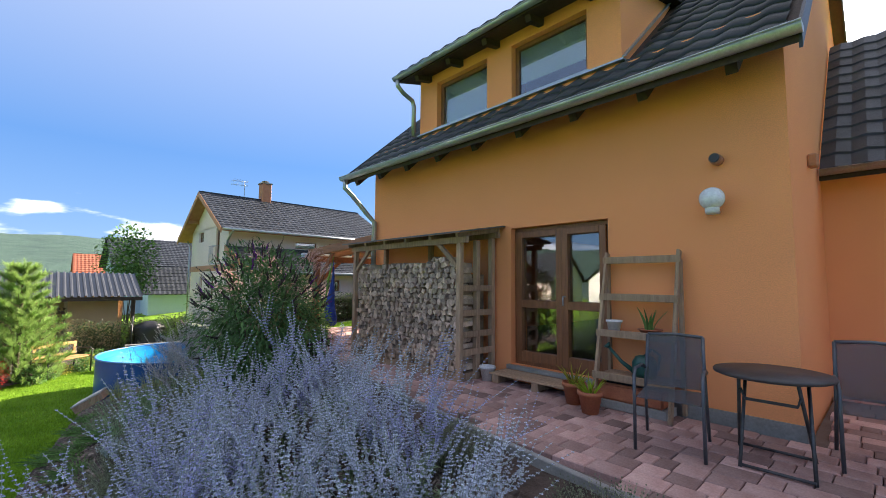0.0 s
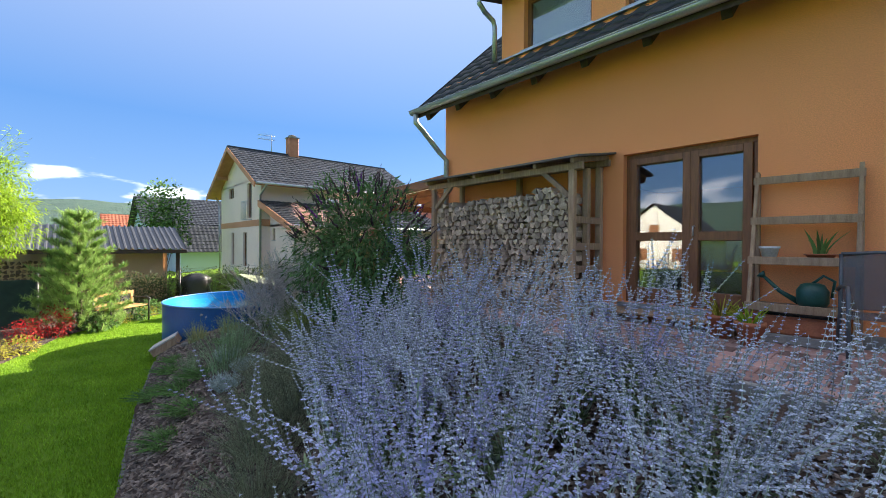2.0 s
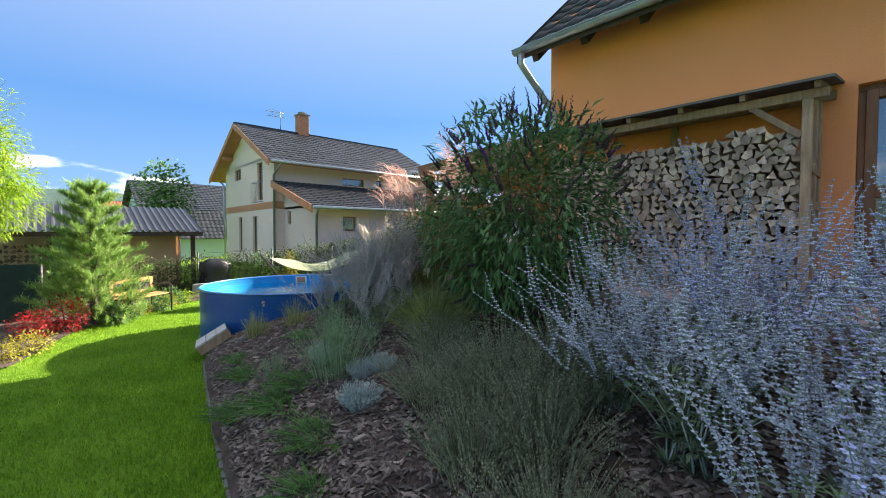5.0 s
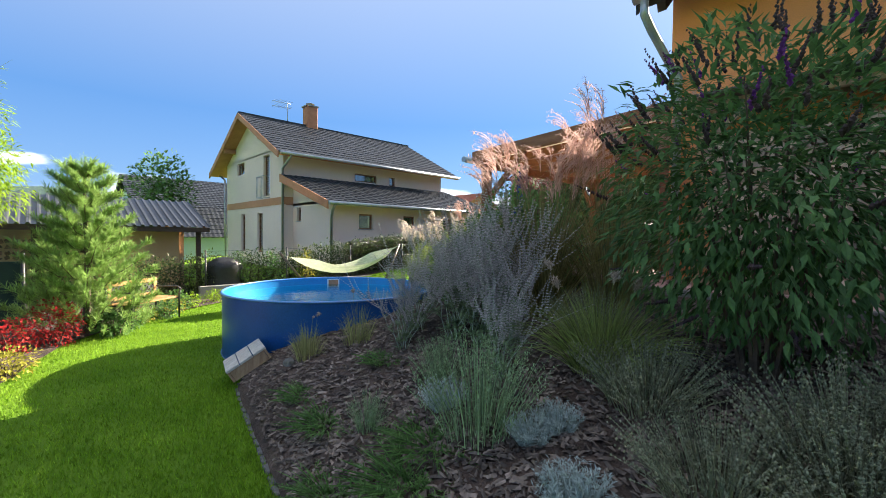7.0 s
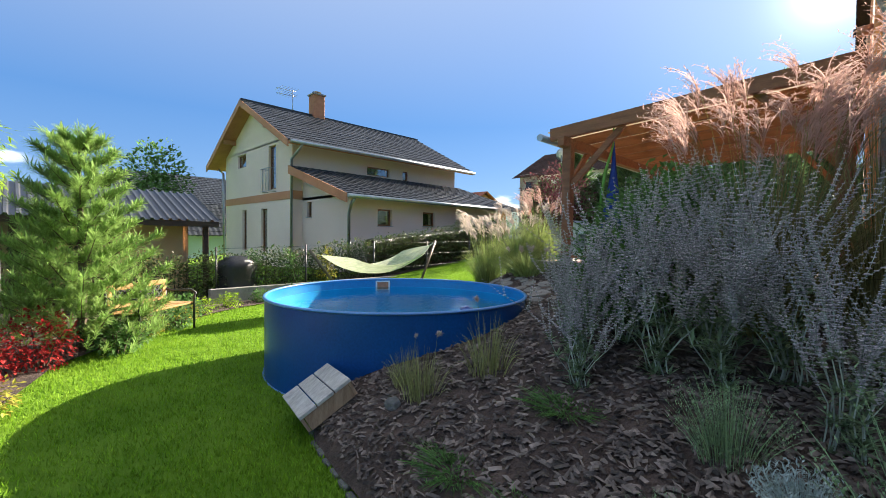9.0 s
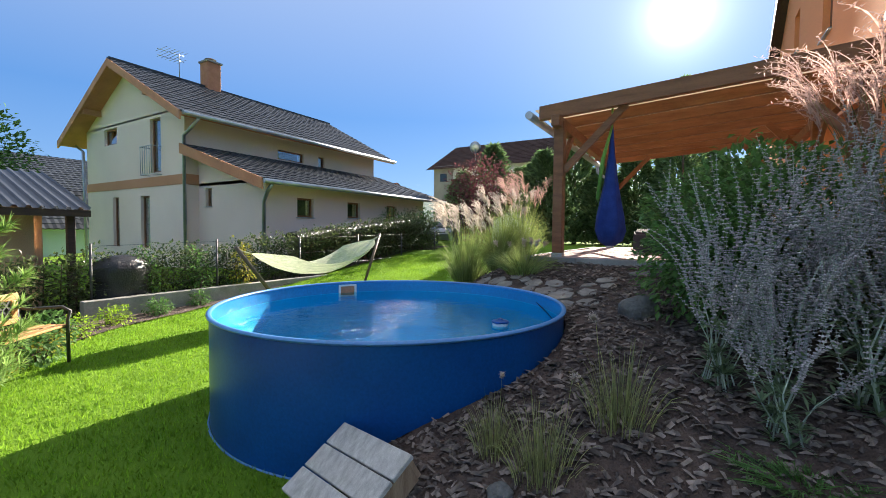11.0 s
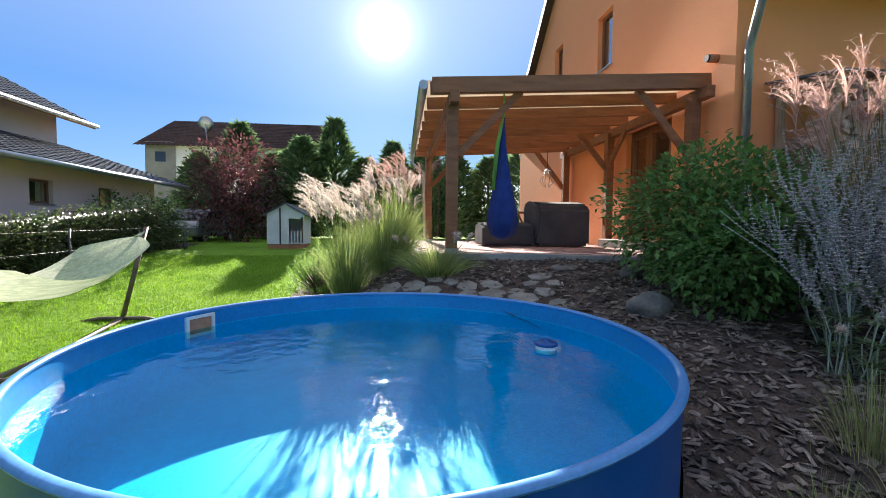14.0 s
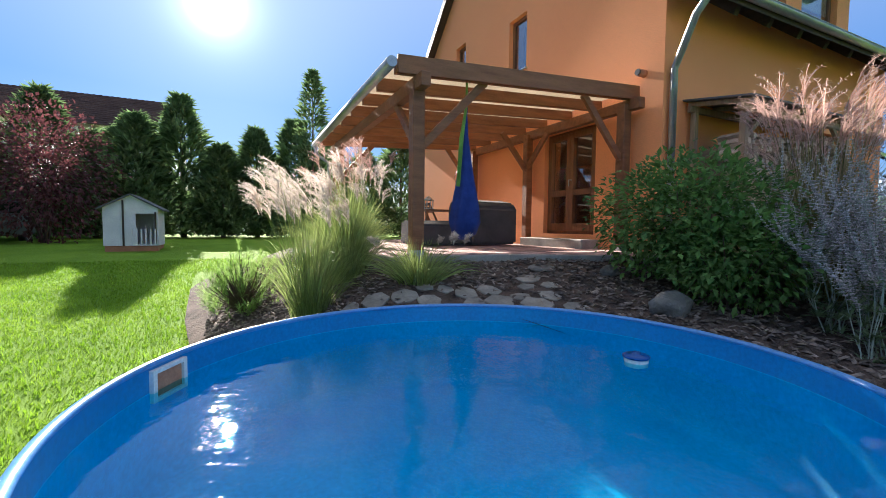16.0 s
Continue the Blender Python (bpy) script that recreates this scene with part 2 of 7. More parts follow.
def soften(bm, w=0.006, seg=1):
    bmesh.ops.bevel(bm, geom=bm.edges[:], offset=w, segments=seg, affect="EDGES")


def mesh(name, bm, *mats):
    bmesh.ops.recalc_face_normals(bm, faces=bm.faces)
    me = bpy.data.meshes.new(name)
    bm.to_mesh(me)
    bm.free()
    for m in mats:
        me.materials.append(m)
    return me


def part(name, bm, material=None, parent=None, label=""):
    """Links a bmesh (or a mesh) as one object under a thing or a part."""
    me = bm if isinstance(bm, bpy.types.Mesh) else mesh(name, bm, material)
    ob = new(name, me)
    if parent:
        ob.parent = parent
        if parent.type == "EMPTY":
            ob.matrix_parent_inverse = parent.matrix_basis.inverted()
    return tagged(ob, label) if label else ob


def raw(name, verts, faces, material, smooth=False):
    me = bpy.data.meshes.new(name)
    me.from_pydata([tuple(v) for v in verts], [], faces)
    me.materials.append(material)
    if smooth:
        me.polygons.foreach_set("use_smooth", [True] * len(me.polygons))
    return me


def thing(name, label, category, at=(0, 0, 0), group="", kind=""):
    ob = new(name)
    ob.location = at
    ob.matrix_basis = Matrix.Translation(at)
    ob.empty_display_size = 0.2
    return tagged(ob, label, category, group, kind)


def boxed(*args):
    bm = bmesh.new()
    box(bm, *args)
    return bm


def softbox(*args, w=0.006):
    bm = bmesh.new()
    box(bm, *args)
    soften(bm, w)
    return bm


# ---- the lie of the land ----
PATIO = 1.25
EDGE = [(-2.2, -8), (-1.6, 0), (-0.75, 3), (-0.35, 5), (-0.02, 7.2), (0.18, 8.3), (0.48, 9.8), (0.66, 10.6), (1.0, 11.2), (2.0, 12.0), (3.2, 12.6), (4.2, 13.05), (5.6, 13.45), (7.4, 13.7), (10.5, 13.85)]
TERRACE_EDGE = [(2.85, -8), (2.92, 1.4), (3.02, 2.1), (3.3, 4.0), (3.7, 6.5), (4.25, 8.2), (4.95, 9.2), (5.3, 10.0), (5.32, 11.55), (10.5, 11.55)]


def sp(v):
    return math.log1p(math.exp(max(-30, min(30, v * 2.5)))) / 2.5


def lawn_z(x, y):
    rise = 0.10 * sp(x - 4.2)
    rise = 1.25 - sp(1.25 - rise) if rise > 0.9 else rise
    return rise + 0.085 * sp(4.6 - y) - 0.006 * sp(y - 18)


def edge_x(y):
    return float(np.interp(y, [p[1] for p in EDGE], [p[0] for p in EDGE]))


def away(line, x, y):
    """The distance from a point to a line of straight pieces."""
    best = 1e9
    for (ax, ay), (bx, by) in zip(line, line[1:]):
        dx, dy = bx - ax, by - ay
        u = max(0.0, min(1.0, ((x - ax) * dx + (y - ay) * dy) / (dx * dx + dy * dy)))
        best = min(best, math.hypot(x - ax - u * dx, y - ay - u * dy))
    return best


def on_terrace(x, y):
    return (y < 11.55 and x > float(np.interp(y, [p[1] for p in TERRACE_EDGE[:-1]], [p[0] for p in TERRACE_EDGE[:-1]])))


def in_bed(x, y):
    return y < 13.8 and edge_x(y) < x < 10.5 and not on_terrace(x, y)


def bed_z(x, y):
    if on_terrace(x, y):
        return PATIO - 0.08
    a, b = away(EDGE, x, y), away(TERRACE_EDGE, x, y)
    u = a / (a + b + 1e-6)
    lo = lawn_z(edge_x(y) if y < 11 else min(x, 9), y)
    return lo + (PATIO - 0.08 - lo) * u ** (0.6 + 0.35 * max(0.0, min(1.0, y - 11.9))) + 0.02 + 0.025 * noise.noise((x * 2.3, y * 2.3, 0)) * min(1, u * 8)


def ground_z(x, y):
    if on_terrace(x, y):
        return PATIO
    return bed_z(x, y) if in_bed(x, y) else lawn_z(x, y)


PX, PY, PR, PRIM, PWATER = 2.62, 11.94, 1.66, 0.91, 0.775


def on_path(x, y):
    """The flagged way round the pool and up to the stone steps."""
    d, a = math.hypot(x - PX, y - PY), math.atan2(y - PY, x - PX)
    return (d < PR + 0.5 and -0.95 < a < 0.12) or away([(4.15, 10.6), (4.4, 10.3)], x, y) < 0.2


def round_pool(verts, faces, gap=-0.006):
    """Opens a sheet where the pool stands: points inside it move out to its wall."""
    inside, out = set(), []
    for i, (x, y, z) in enumerate(verts):
        d = math.hypot(x - PX, y - PY)
        if d < PR + gap:
            inside.add(i)
            k = (PR + gap) / max(d, 1e-3)
            x, y = PX + (x - PX) * k, PY + (y - PY) * k
        out.append((x, y, z))
    return out, [f for f in faces if not all(i in inside for i in f)]


def sheet(name, xs, ys, zf, mat, keep=None, smooth=True):
    verts = [(x, y, zf(x, y)) for y in ys for x in xs]
    n = len(xs)
    faces = [(j * n + i, j * n + i + 1, (j + 1) * n + i + 1, (j + 1) * n + i) for j in range(len(ys) - 1) for i in range(n - 1)
             if keep is None or keep((xs[i] + xs[i + 1]) / 2, (ys[j] + ys[j + 1]) / 2)]
    verts, faces = round_pool(verts, faces)
    return raw(name, verts, faces, mat, smooth)


def spread(a, b, n):
    return [a + (b - a) * i / (n - 1) for i in range(n)]


far = [30, 45, 70, 110, 180, 300, 600, 1200, 2500]


def far_z(x, y):
    d = max(0.0, math.hypot(x - 5, y - 8) - 30)
    return lawn_z(min(x, 18), min(max(y, -4), 19)) - 0.02 * min(d, 300)


lx = [-v for v in far[::-1]] + spread(-14, 22, 150) + far
ly = [-v for v in far[::-1]] + spread(-10, 24, 140) + far
ground = part("ground", sheet("ground", lx, ly, far_z, M_LAWN))
tagged(ground, "mown green lawn sloping up beside the planted bed", "lawn", kind="structure")

# planted bed between lawn and terrace
rows, cols = spread(-8, 9.5, 130) + spread(9.55, 13.82, 100), 130
bv = []
for y in rows:
    a = edge_x(y) + 0.05 * noise.noise((0, y * 1.7, 3)) * (y < 11)
    b = float(np.interp(y, [-8, 6.5, 9.0, 10.0, 14], [3.1, 3.9, 5.4, 10.6, 10.6]))
    for i in range(cols):
        x = a + (b - a) * (i / (cols - 1)) ** (1.0 if y < 11 else 1.3)
        bv.append((x, y, bed_z(x, y)))
bf = [(j * cols + i, j * cols + i + 1, (j + 1) * cols + i + 1, (j + 1) * cols + i) for j in range(len(rows) - 1) for i in range(cols - 1)]
bv, bf = round_pool(bv, bf, 0.012)
tagged(part("planting_bed", raw("planting_bed", bv, bf, M_MULCH, True)), "bark-mulched planting bed sloping from terrace to lawn", "planting bed", kind="structure")
# border along the far side of the lawn
FB = [(-9, 10.5), (-3.0, 11.0), (-1.4, 12.2), (-0.7, 14.4), (0.7, 16.1), (2.3, 17.3), (4.3, 17.9), (9.0, 18.6), (16.0, 19.0)]


def border_y(x):
    return float(np.interp(x, [p[0] for p in FB], [p[1] for p in FB]))


hx = spread(-9, 16, 100)
hv = []
for j in range(14):
    for x in hx:
        y = border_y(x) + (20.0 - border_y(x)) * j / 13
        hv.append((x, y, lawn_z(x, y) + 0.03 + 0.02 * noise.noise((x * 2, y * 2, 9))))
hf = [(j * 100 + i, j * 100 + i + 1, (j + 1) * 100 + i + 1, (j + 1) * 100 + i) for j in range(13) for i in range(99)]
tagged(part("border_bed", raw("border_bed", hv, hf, M_MULCH, True)), "mulched border with shrubs at the far lawn edge", "planting bed", kind="structure")

# ---- terrace slab ----
bm = bmesh.new()
outline = TERRACE_EDGE[:-1] + [(13.0, 11.55), (13.0, 7.6), (5.2, 7.6), (5.2, 0.6), (7.75, 0.6), (7.75, -8)]
prism(bm, outline, "z", 0.2, PATIO - 0.055)
M_PAVEJOINT = surface("sand_joint", (0.12, 0.09, 0.075), (0.19, 0.15, 0.13), 0.95, 3, 60, 0.4)
terrace = tagged(part("terrace", bm, M_PAVEJOINT), "block-paved terrace in red and grey along the house", "terrace", kind="structure")

# ---- house ----
WX, GY, SY = 5.11, 7.53, 0.62
RX, RZ = 10.0, 9.68
EX, EZ = 4.5, 4.79
SL = (RZ - EZ) / (RX - EX)


def roof_z(x):
    return RZ - SL * abs(x - RX)


house = thing("house", "orange rendered house with dark tiled roof and dormer", "house", (WX, 4, PATIO))


def walled(name, axis, at, thick, u0, u1, z0, z1, holes, mat, parent, label=""):
    """A wall along x or y with rectangular openings right through it; it is cut into blocks round the holes."""
    bm = bmesh.new()
    us = sorted({u0, u1, *[h[0] for h in holes], *[h[1] for h in holes]})
    zs = sorted({z0, z1, *[h[2] for h in holes], *[h[3] for h in holes]})
    grid = {}

    def vert(i, k, s):
        key = (i, k, s)
        if key not in grid:
            d = at + s * thick
            grid[key] = bm.verts.new((us[i], d, zs[k]) if axis == "x" else (d, us[i], zs[k]))
        return grid[key]
    solid = {(i, k) for i in range(len(us) - 1) for k in range(len(zs) - 1)
             if not any(h[0] <= us[i] and us[i + 1] <= h[1] and h[2] <= zs[k] and zs[k + 1] <= h[3] for h in holes)}
    for i, k in solid:
        for s in (0, 1):
            q = [vert(i, k, s), vert(i + 1, k, s), vert(i + 1, k + 1, s), vert(i, k + 1, s)]
            bm.faces.new(q)
        for (di, dk), (a, b) in {(-1, 0): ((0, 0), (0, 1)), (1, 0): ((1, 0), (1, 1)), (0, -1): ((0, 0), (1, 0)), (0, 1): ((0, 1), (1, 1))}.items():
            if (i + di, k + dk) not in solid:
                bm.faces.new([vert(i + a[0], k + a[1], 0), vert(i + b[0], k + b[1], 0), vert(i + b[0], k + b[1], 1), vert(i + a[0], k + a[1], 1)])
    return part(name, bm, mat, parent, label)


DOOR = (2.40, 3.90, 1.45, 3.44)
walled("wall", "y", WX, 0.4, SY, GY, 0.2, 5.35, [DOOR], M_ORANGE, house)
# north gable with its openings; the triangle above sits on the rectangle
PDOOR, GWIN, GWIN2 = (6.36, 7.70, 1.48, 3.40), (8.38, 9.02, 4.97, 6.14), (11.05, 11.6, 5.6, 6.5)
walled("wall", "x", GY - 0.4, 0.4, WX + 0.4, 14.9, 0.2, 4.95, [PDOOR], M_ORANGE, house)
walled("wall", "x", GY - 0.4, 0.4, 7.3, 12.7, 4.95, 7.0, [GWIN, GWIN2], M_ORANGE, house)
for pts in ([(WX + 0.4, 4.95), (7.3, 4.95), (7.3, roof_z(7.3) - 0.12), (WX + 0.4, roof_z(WX + 0.4) - 0.12)],
            [(14.9, 4.95), (12.7, 4.95), (12.7, roof_z(12.7) - 0.12), (14.9, roof_z(14.9) - 0.12)],
            [(7.3, 7.0), (12.7, 7.0), (12.7, roof_z(12.7) - 0.12), (RX, RZ - 0.12), (7.3, roof_z(7.3) - 0.12)]):
    bm = bmesh.new()
    prism(bm, pts, "y", GY - 0.4, GY)
    part("gable", bm, M_ORANGE, house)
bm = bmesh.new()
prism(bm, [(x, z - 0.12) for x, z in ((WX, roof_z(WX)), (RX, RZ), (14.9, roof_z(14.9)), (14.9, 0.3), (WX + 0.4, 0.3), (WX + 0.4, 5.47))], "y", SY, SY + 0.4)
part("wall", bm, M_ORANGE, house)
part("wall", boxed(14.5, 14.9, SY + 0.4, GY - 0.4, 0.2, 5.2), M_ORANGE, house)
# indoor floor in the same near-black, room shade put into its colour
part("floor", boxed(WX + 0.4, 14.5, SY + 0.4, GY - 0.4, 1.2, 1.42), M_ROOMSHADE, house)
part("ceiling", boxed(WX + 0.4, 14.5, SY + 0.4, GY - 0.4, 4.0, 4.2), M_BLIND, house)
part("plinth", boxed(WX - 0.02, WX + 0.1, SY - 0.02, 2.38, PATIO - 0.1, PATIO + 0.12), M_CONC, house, "grey plinth strip")
# roof boards under the tiles, split round the dormer
DY0, DY1, DX, DZ = 2.2, 6.12, 5.16, 6.52


def slab(bm, x0, x1, y0, y1, zf, thick):
    prism(bm, [(x0, zf(x0)), (x1, zf(x1)), (x1, zf(x1) - thick), (x0, zf(x0) - thick)], "y", y0, y1)


RY0, RY1 = 0.44, 7.74
DXT = 7.15
roof = part("roof", boxed(RX - 0.08, RX + 0.08, RY0, RY1, RZ - 0.02, RZ + 0.09), M_TILE_I, house, "dark grey concrete-tiled pitched roof")
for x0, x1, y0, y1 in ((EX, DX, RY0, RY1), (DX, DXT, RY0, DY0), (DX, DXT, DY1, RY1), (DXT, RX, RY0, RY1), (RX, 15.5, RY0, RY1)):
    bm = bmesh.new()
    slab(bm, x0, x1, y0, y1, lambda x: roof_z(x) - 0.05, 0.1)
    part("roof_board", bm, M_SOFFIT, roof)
# verge boards
for y in (RY0 - 0.02, RY1):
    bm = bmesh.new()
    for s in (1, -1):
        x0, x1 = (EX, RX) if s > 0 else (RX, 15.5)
        prism(bm, [(x0, roof_z(x0) + 0.03), (x1, roof_z(x1) + 0.03), (x1, roof_z(x1) - 0.2), (x0, roof_z(x0) - 0.2)], "y", y, y + 0.025)
    part("verge_board", bm, M_TILE, roof)
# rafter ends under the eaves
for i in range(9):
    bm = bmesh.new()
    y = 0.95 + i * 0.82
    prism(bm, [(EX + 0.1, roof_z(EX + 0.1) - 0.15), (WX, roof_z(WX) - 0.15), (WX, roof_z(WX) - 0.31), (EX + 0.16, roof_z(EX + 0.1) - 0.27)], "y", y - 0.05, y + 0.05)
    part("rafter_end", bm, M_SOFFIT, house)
# dormer
walled("dormer_wall", "y", DX, 0.2, DY0, DY1, 5.30, 6.55, [(4.42, 5.64, 5.46, 6.33), (2.66, 3.92, 5.46, 6.33)], M_ORANGE, house)
for y0 in (DY0, DY1 - 0.2):
    bm = bmesh.new()
    prism(bm, [(DX + 0.2, 5.35), (DX + 0.2, 6.55), (6.9, 6.98), (7.0, 7.0)], "y", y0, y0 + 0.2)
    part("dormer_cheek", bm, M_ORANGE, house)
bm = bmesh.new()
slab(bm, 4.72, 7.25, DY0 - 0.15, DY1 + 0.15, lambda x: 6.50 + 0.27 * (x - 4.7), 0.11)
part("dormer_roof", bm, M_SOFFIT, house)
for i in range(5):
    bm = bmesh.new()
    y = DY0 + 0.35 + i * 0.82
    prism(bm, [(4.8, 6.43), (DX, 6.53), (DX, 6.40), (4.84, 6.33)], "y", y - 0.045, y + 0.045)
    part("rafter_end", bm, M_SOFFIT, house)


def gutter(y0, y1, x, z, r, parent, mat=M_ZINC):
    bm = bmesh.new()
    n = 9
    rings = []
    for y in (y0, y1):
        rings.append([bm.verts.new((x + rr * math.cos(math.pi + math.pi * k / n), y, z + rr * math.sin(math.pi + math.pi * k / n))) for rr in (r, r - 0.006) for k in range(n + 1)])
    for a in (0, n + 1):
        for k in range(n):
            f = bm.faces.new((rings[0][a + k], rings[0][a + k + 1], rings[1][a + k + 1], rings[1][a + k]))
            f.smooth = True
    for k in (0, n):
        bm.faces.new((rings[0][k], rings[1][k], rings[1][k + n + 1], rings[0][k + n + 1]))
    for ring in rings:
        bm.faces.new([ring[k] for k in range(n + 1)])
    tube(bm, [(x - r, y0, z), (x - r, y1, z)], 0.009, 6)
    return part("gutter", bm, mat, parent, "grey zinc gutter")


gutter(RY0 - 0.03, RY1 + 0.03, EX - 0.06, EZ - 0.02, 0.075, house)
gutter(DY0 - 0.15, DY1 + 0.18, 4.66, 6.46, 0.06, house)
bm = bmesh.new()
tube(bm, [(EX - 0.06, 7.64, EZ - 0.09), (EX - 0.06, 7.64, EZ - 0.25), (EX + 0.1, 7.62, EZ - 0.38), (WX - 0.2, 7.48, EZ - 0.78), (WX - 0.08, 7.42, EZ - 0.92), (WX - 0.08, 7.42, 1.3)], 0.05, 12)
part("downpipe", bm, M_ZINC, house, "grey zinc downpipe")
bm = bmesh.new()
tube(bm, [(4.66, 6.2, 6.40), (4.66, 6.2, 6.30), (4.8, 6.2, 6.2), (5.02, 6.2, 6.12), (5.06, 6.2, 6.02), (5.06, 6.2, 5.42)], 0.042, 10)
part("downpipe", bm, M_ZINC, house, "grey zinc dormer downpipe")
bm = bmesh.new()
box(bm, DX - 0.07, DX + 0.01, DY0 - 0.05, DY1 + 0.02, 5.40, 5.425)
part("flashing", bm, M_ZINC, house)
bm = bmesh.new()
beam(bm, (DX, DY0 - 0.03, 5.47), (7.1, DY0 - 0.03, 5.47 + SL * 1.94), 0.05, 0.02)
part("flashing", bm, M_ZINC, house)


def window(parent, axis, at, u0, u1, z0, z1, inward, frame_w=0.07, sill=True, mullions=(), rails=(), mat=M_FRAME, blind=False, depth=0.07, back=True):
    """A framed window set inward from the wall face, with pane, sill, and a near-black sheet behind it painted as the
    room's shade.
    """
    def bx(name, ua, ub, za, zb, d0, d1, m, par, label=""):
        lo, hi = sorted((at + inward * d0, at + inward * d1))
        args = (ua, ub, lo, hi, za, zb) if axis == "x" else (lo, hi, ua, ub, za, zb)
        return part(name, softbox(*args, w=0.005) if m is not M_GLASS else boxed(*args), m, par, label)
    w = bx("window", u0, u1, z1 - frame_w, z1, 0.10, 0.10 + depth, mat, parent)
    bx("frame", u0, u0 + frame_w, z0, z1 - frame_w, 0.10, 0.10 + depth, mat, w)
    bx("frame", u1 - frame_w, u1, z0, z1 - frame_w, 0.10, 0.10 + depth, mat, w)
    bx("frame", u0 + frame_w, u1 - frame_w, z0, z0 + frame_w, 0.10, 0.10 + depth, mat, w)
    for u in mullions:
        bx("mullion", u - frame_w * 0.75, u + frame_w * 0.75, z0 + frame_w, z1 - frame_w, 0.095, 0.1 + depth, mat, w)
    for z in rails:
        bx("rail", u0 + frame_w, u1 - frame_w, z - 0.05, z + 0.05, 0.105, 0.09 + depth, mat, w)
    g = bx("pane", u0 + frame_w, u1 - frame_w, z0 + frame_w, z1 - frame_w, 0.125, 0.135, M_GLASS, w)
    g.visible_shadow = False
    if blind:
        bx("roller_blind", u0 + frame_w, u1 - frame_w, z0 + (z1 - z0) * blind, z1 - frame_w, 0.145, 0.165, M_BLIND, w)
    # added sheet, no real wall: its dark colour imitates the unlit room
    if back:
        bx("dark_room", u0 - 0.05, u1 + 0.05, z0 - 0.05, z1 + 0.05, 0.45, 0.47, M_ROOMSHADE, w)
    if sill:
        bx("sill", u0 - 0.04, u1 + 0.04, z0 - 0.03, z0, -0.05, 0.11, M_ZINC, w, "grey metal sill")
    return w


window(house, "y", DX, 4.42, 5.64, 5.46, 6.33, 1, blind=0.1)
window(house, "y", DX, 2.66, 3.92, 5.46, 6.33, 1, blind=0.3)
window(house, "x", GY, *GWIN, -1)
window(house, "x", GY, *GWIN2, -1)


def glazed_door(axis, at, u0, u1, z0, z1, inward, split, rail, label):
    w = window(house, axis, at, u0, u1, z0, z1, inward, frame_w=0.06, sill=False, back=False)
    w.name = "door"
    tagged(w, label)
    f = 0.09

    def leaf(a, b, d0, d1):
        for ua, ub, za, zb in ((a, a + f, z0 + 0.06, z1 - 0.06), (b - f, b, z0 + 0.06, z1 - 0.06), (a + f, b - f, z1 - 0.06 - f, z1 - 0.06), (a + f, b - f, z0 + 0.06, z0 + 0.2), (a + f, b - f, rail - 0.055, rail + 0.055)):
            lo, hi = sorted((at + inward * d0, at + inward * d1))
            args = (ua, ub, lo, hi, za, zb) if axis == "x" else (lo, hi, ua, ub, za, zb)
            part("door_leaf", softbox(*args, w=0.005), M_FRAME, w)
    leaf(u0 + 0.06, split, 0.06, 0.155)
    leaf(split, u1 - 0.06, 0.06, 0.155)
    bm = bmesh.new()
    hz = z0 + 1.0
    if axis == "y":
        tube(bm, [(at + 0.06, split - 0.05, hz), (at + 0.0, split - 0.05, hz), (at + 0.0, split - 0.05, hz - 0.12)], 0.01, 8)
    else:
        tube(bm, [(split - 0.05, at - 0.06, hz), (split - 0.05, at, hz), (split - 0.05, at, hz - 0.12)], 0.01, 8)
    part("door_handle", bm, M_ZINC, w, "metal door handle")
    return w


glazed_door("y", WX, *DOOR, 1, 3.09, 2.33, "brown framed double glazed terrace door, closed")
glazed_door("x", GY, *PDOOR, -1, 7.05, 2.25, "brown framed double glazed patio door, closed")
# rear wing and lower roof to the south
bm = bmesh.new()
part("wing_wall", boxed(7.7, 8.1, -6.0, SY, 0.2, 4.1), M_ORANGE, house)
WING = lambda x: 4.12 + 0.95 * (x - 7.3)
bm = bmesh.new()
slab(bm, 7.3, 10.3, -6.2, SY - 0.02, lambda x: WING(x) - 0.04, 0.1)
part("wing_roof", bm, M_SOFFIT, house)
gutter(-6.2, SY - 0.03, 7.22, 4.10, 0.07, house)

# ---- neighbour's house ----
nb = thing("neighbour_house", "two-storey cream rendered house with dark tiled roofs", "house", (12, 28, 0))
NX0, NX1, NY0, NY1 = 7.05, 16.8, 24.2, 31.9
NRY, NRZ, NEZ, NEY = 28.05, 7.85, 5.3, 23.2
NSL = (NRZ - NEZ) / (NRY - NEY)


def nroof(y):
    return NRZ - NSL * abs(y - NRY)


walled("wall", "x", NY0, 0.35, NX0, NX1, -0.5, 5.7, [(10.75, 12.1, 4.55, 4.95), (12.93, 13.3, 4.5, 4.98)], M_CREAM, nb)
gwins = [(29.1, 30.2, 4.98, 5.62), (25.75, 26.5, 3.66, 5.6), (29.04, 29.58, 0.9, 2.87), (26.62, 27.3, 0.9, 2.85)]
walled("wall", "y", NX0, 0.35, NY0 + 0.35, NY1, -0.5, 5.75, gwins, M_CREAM, nb)
bm = bmesh.new()
prism(bm, [(NY0, 5.7), (NY1, 5.7), (NRY, nroof(NRY) - 0.1)], "x", NX0, NX0 + 0.35)
part("gable", bm, M_CREAM, nb)
part("wall", boxed(NX0 + 0.35, NX1, NY1 - 0.35, NY1, -0.5, 5.7), M_CREAM, nb)
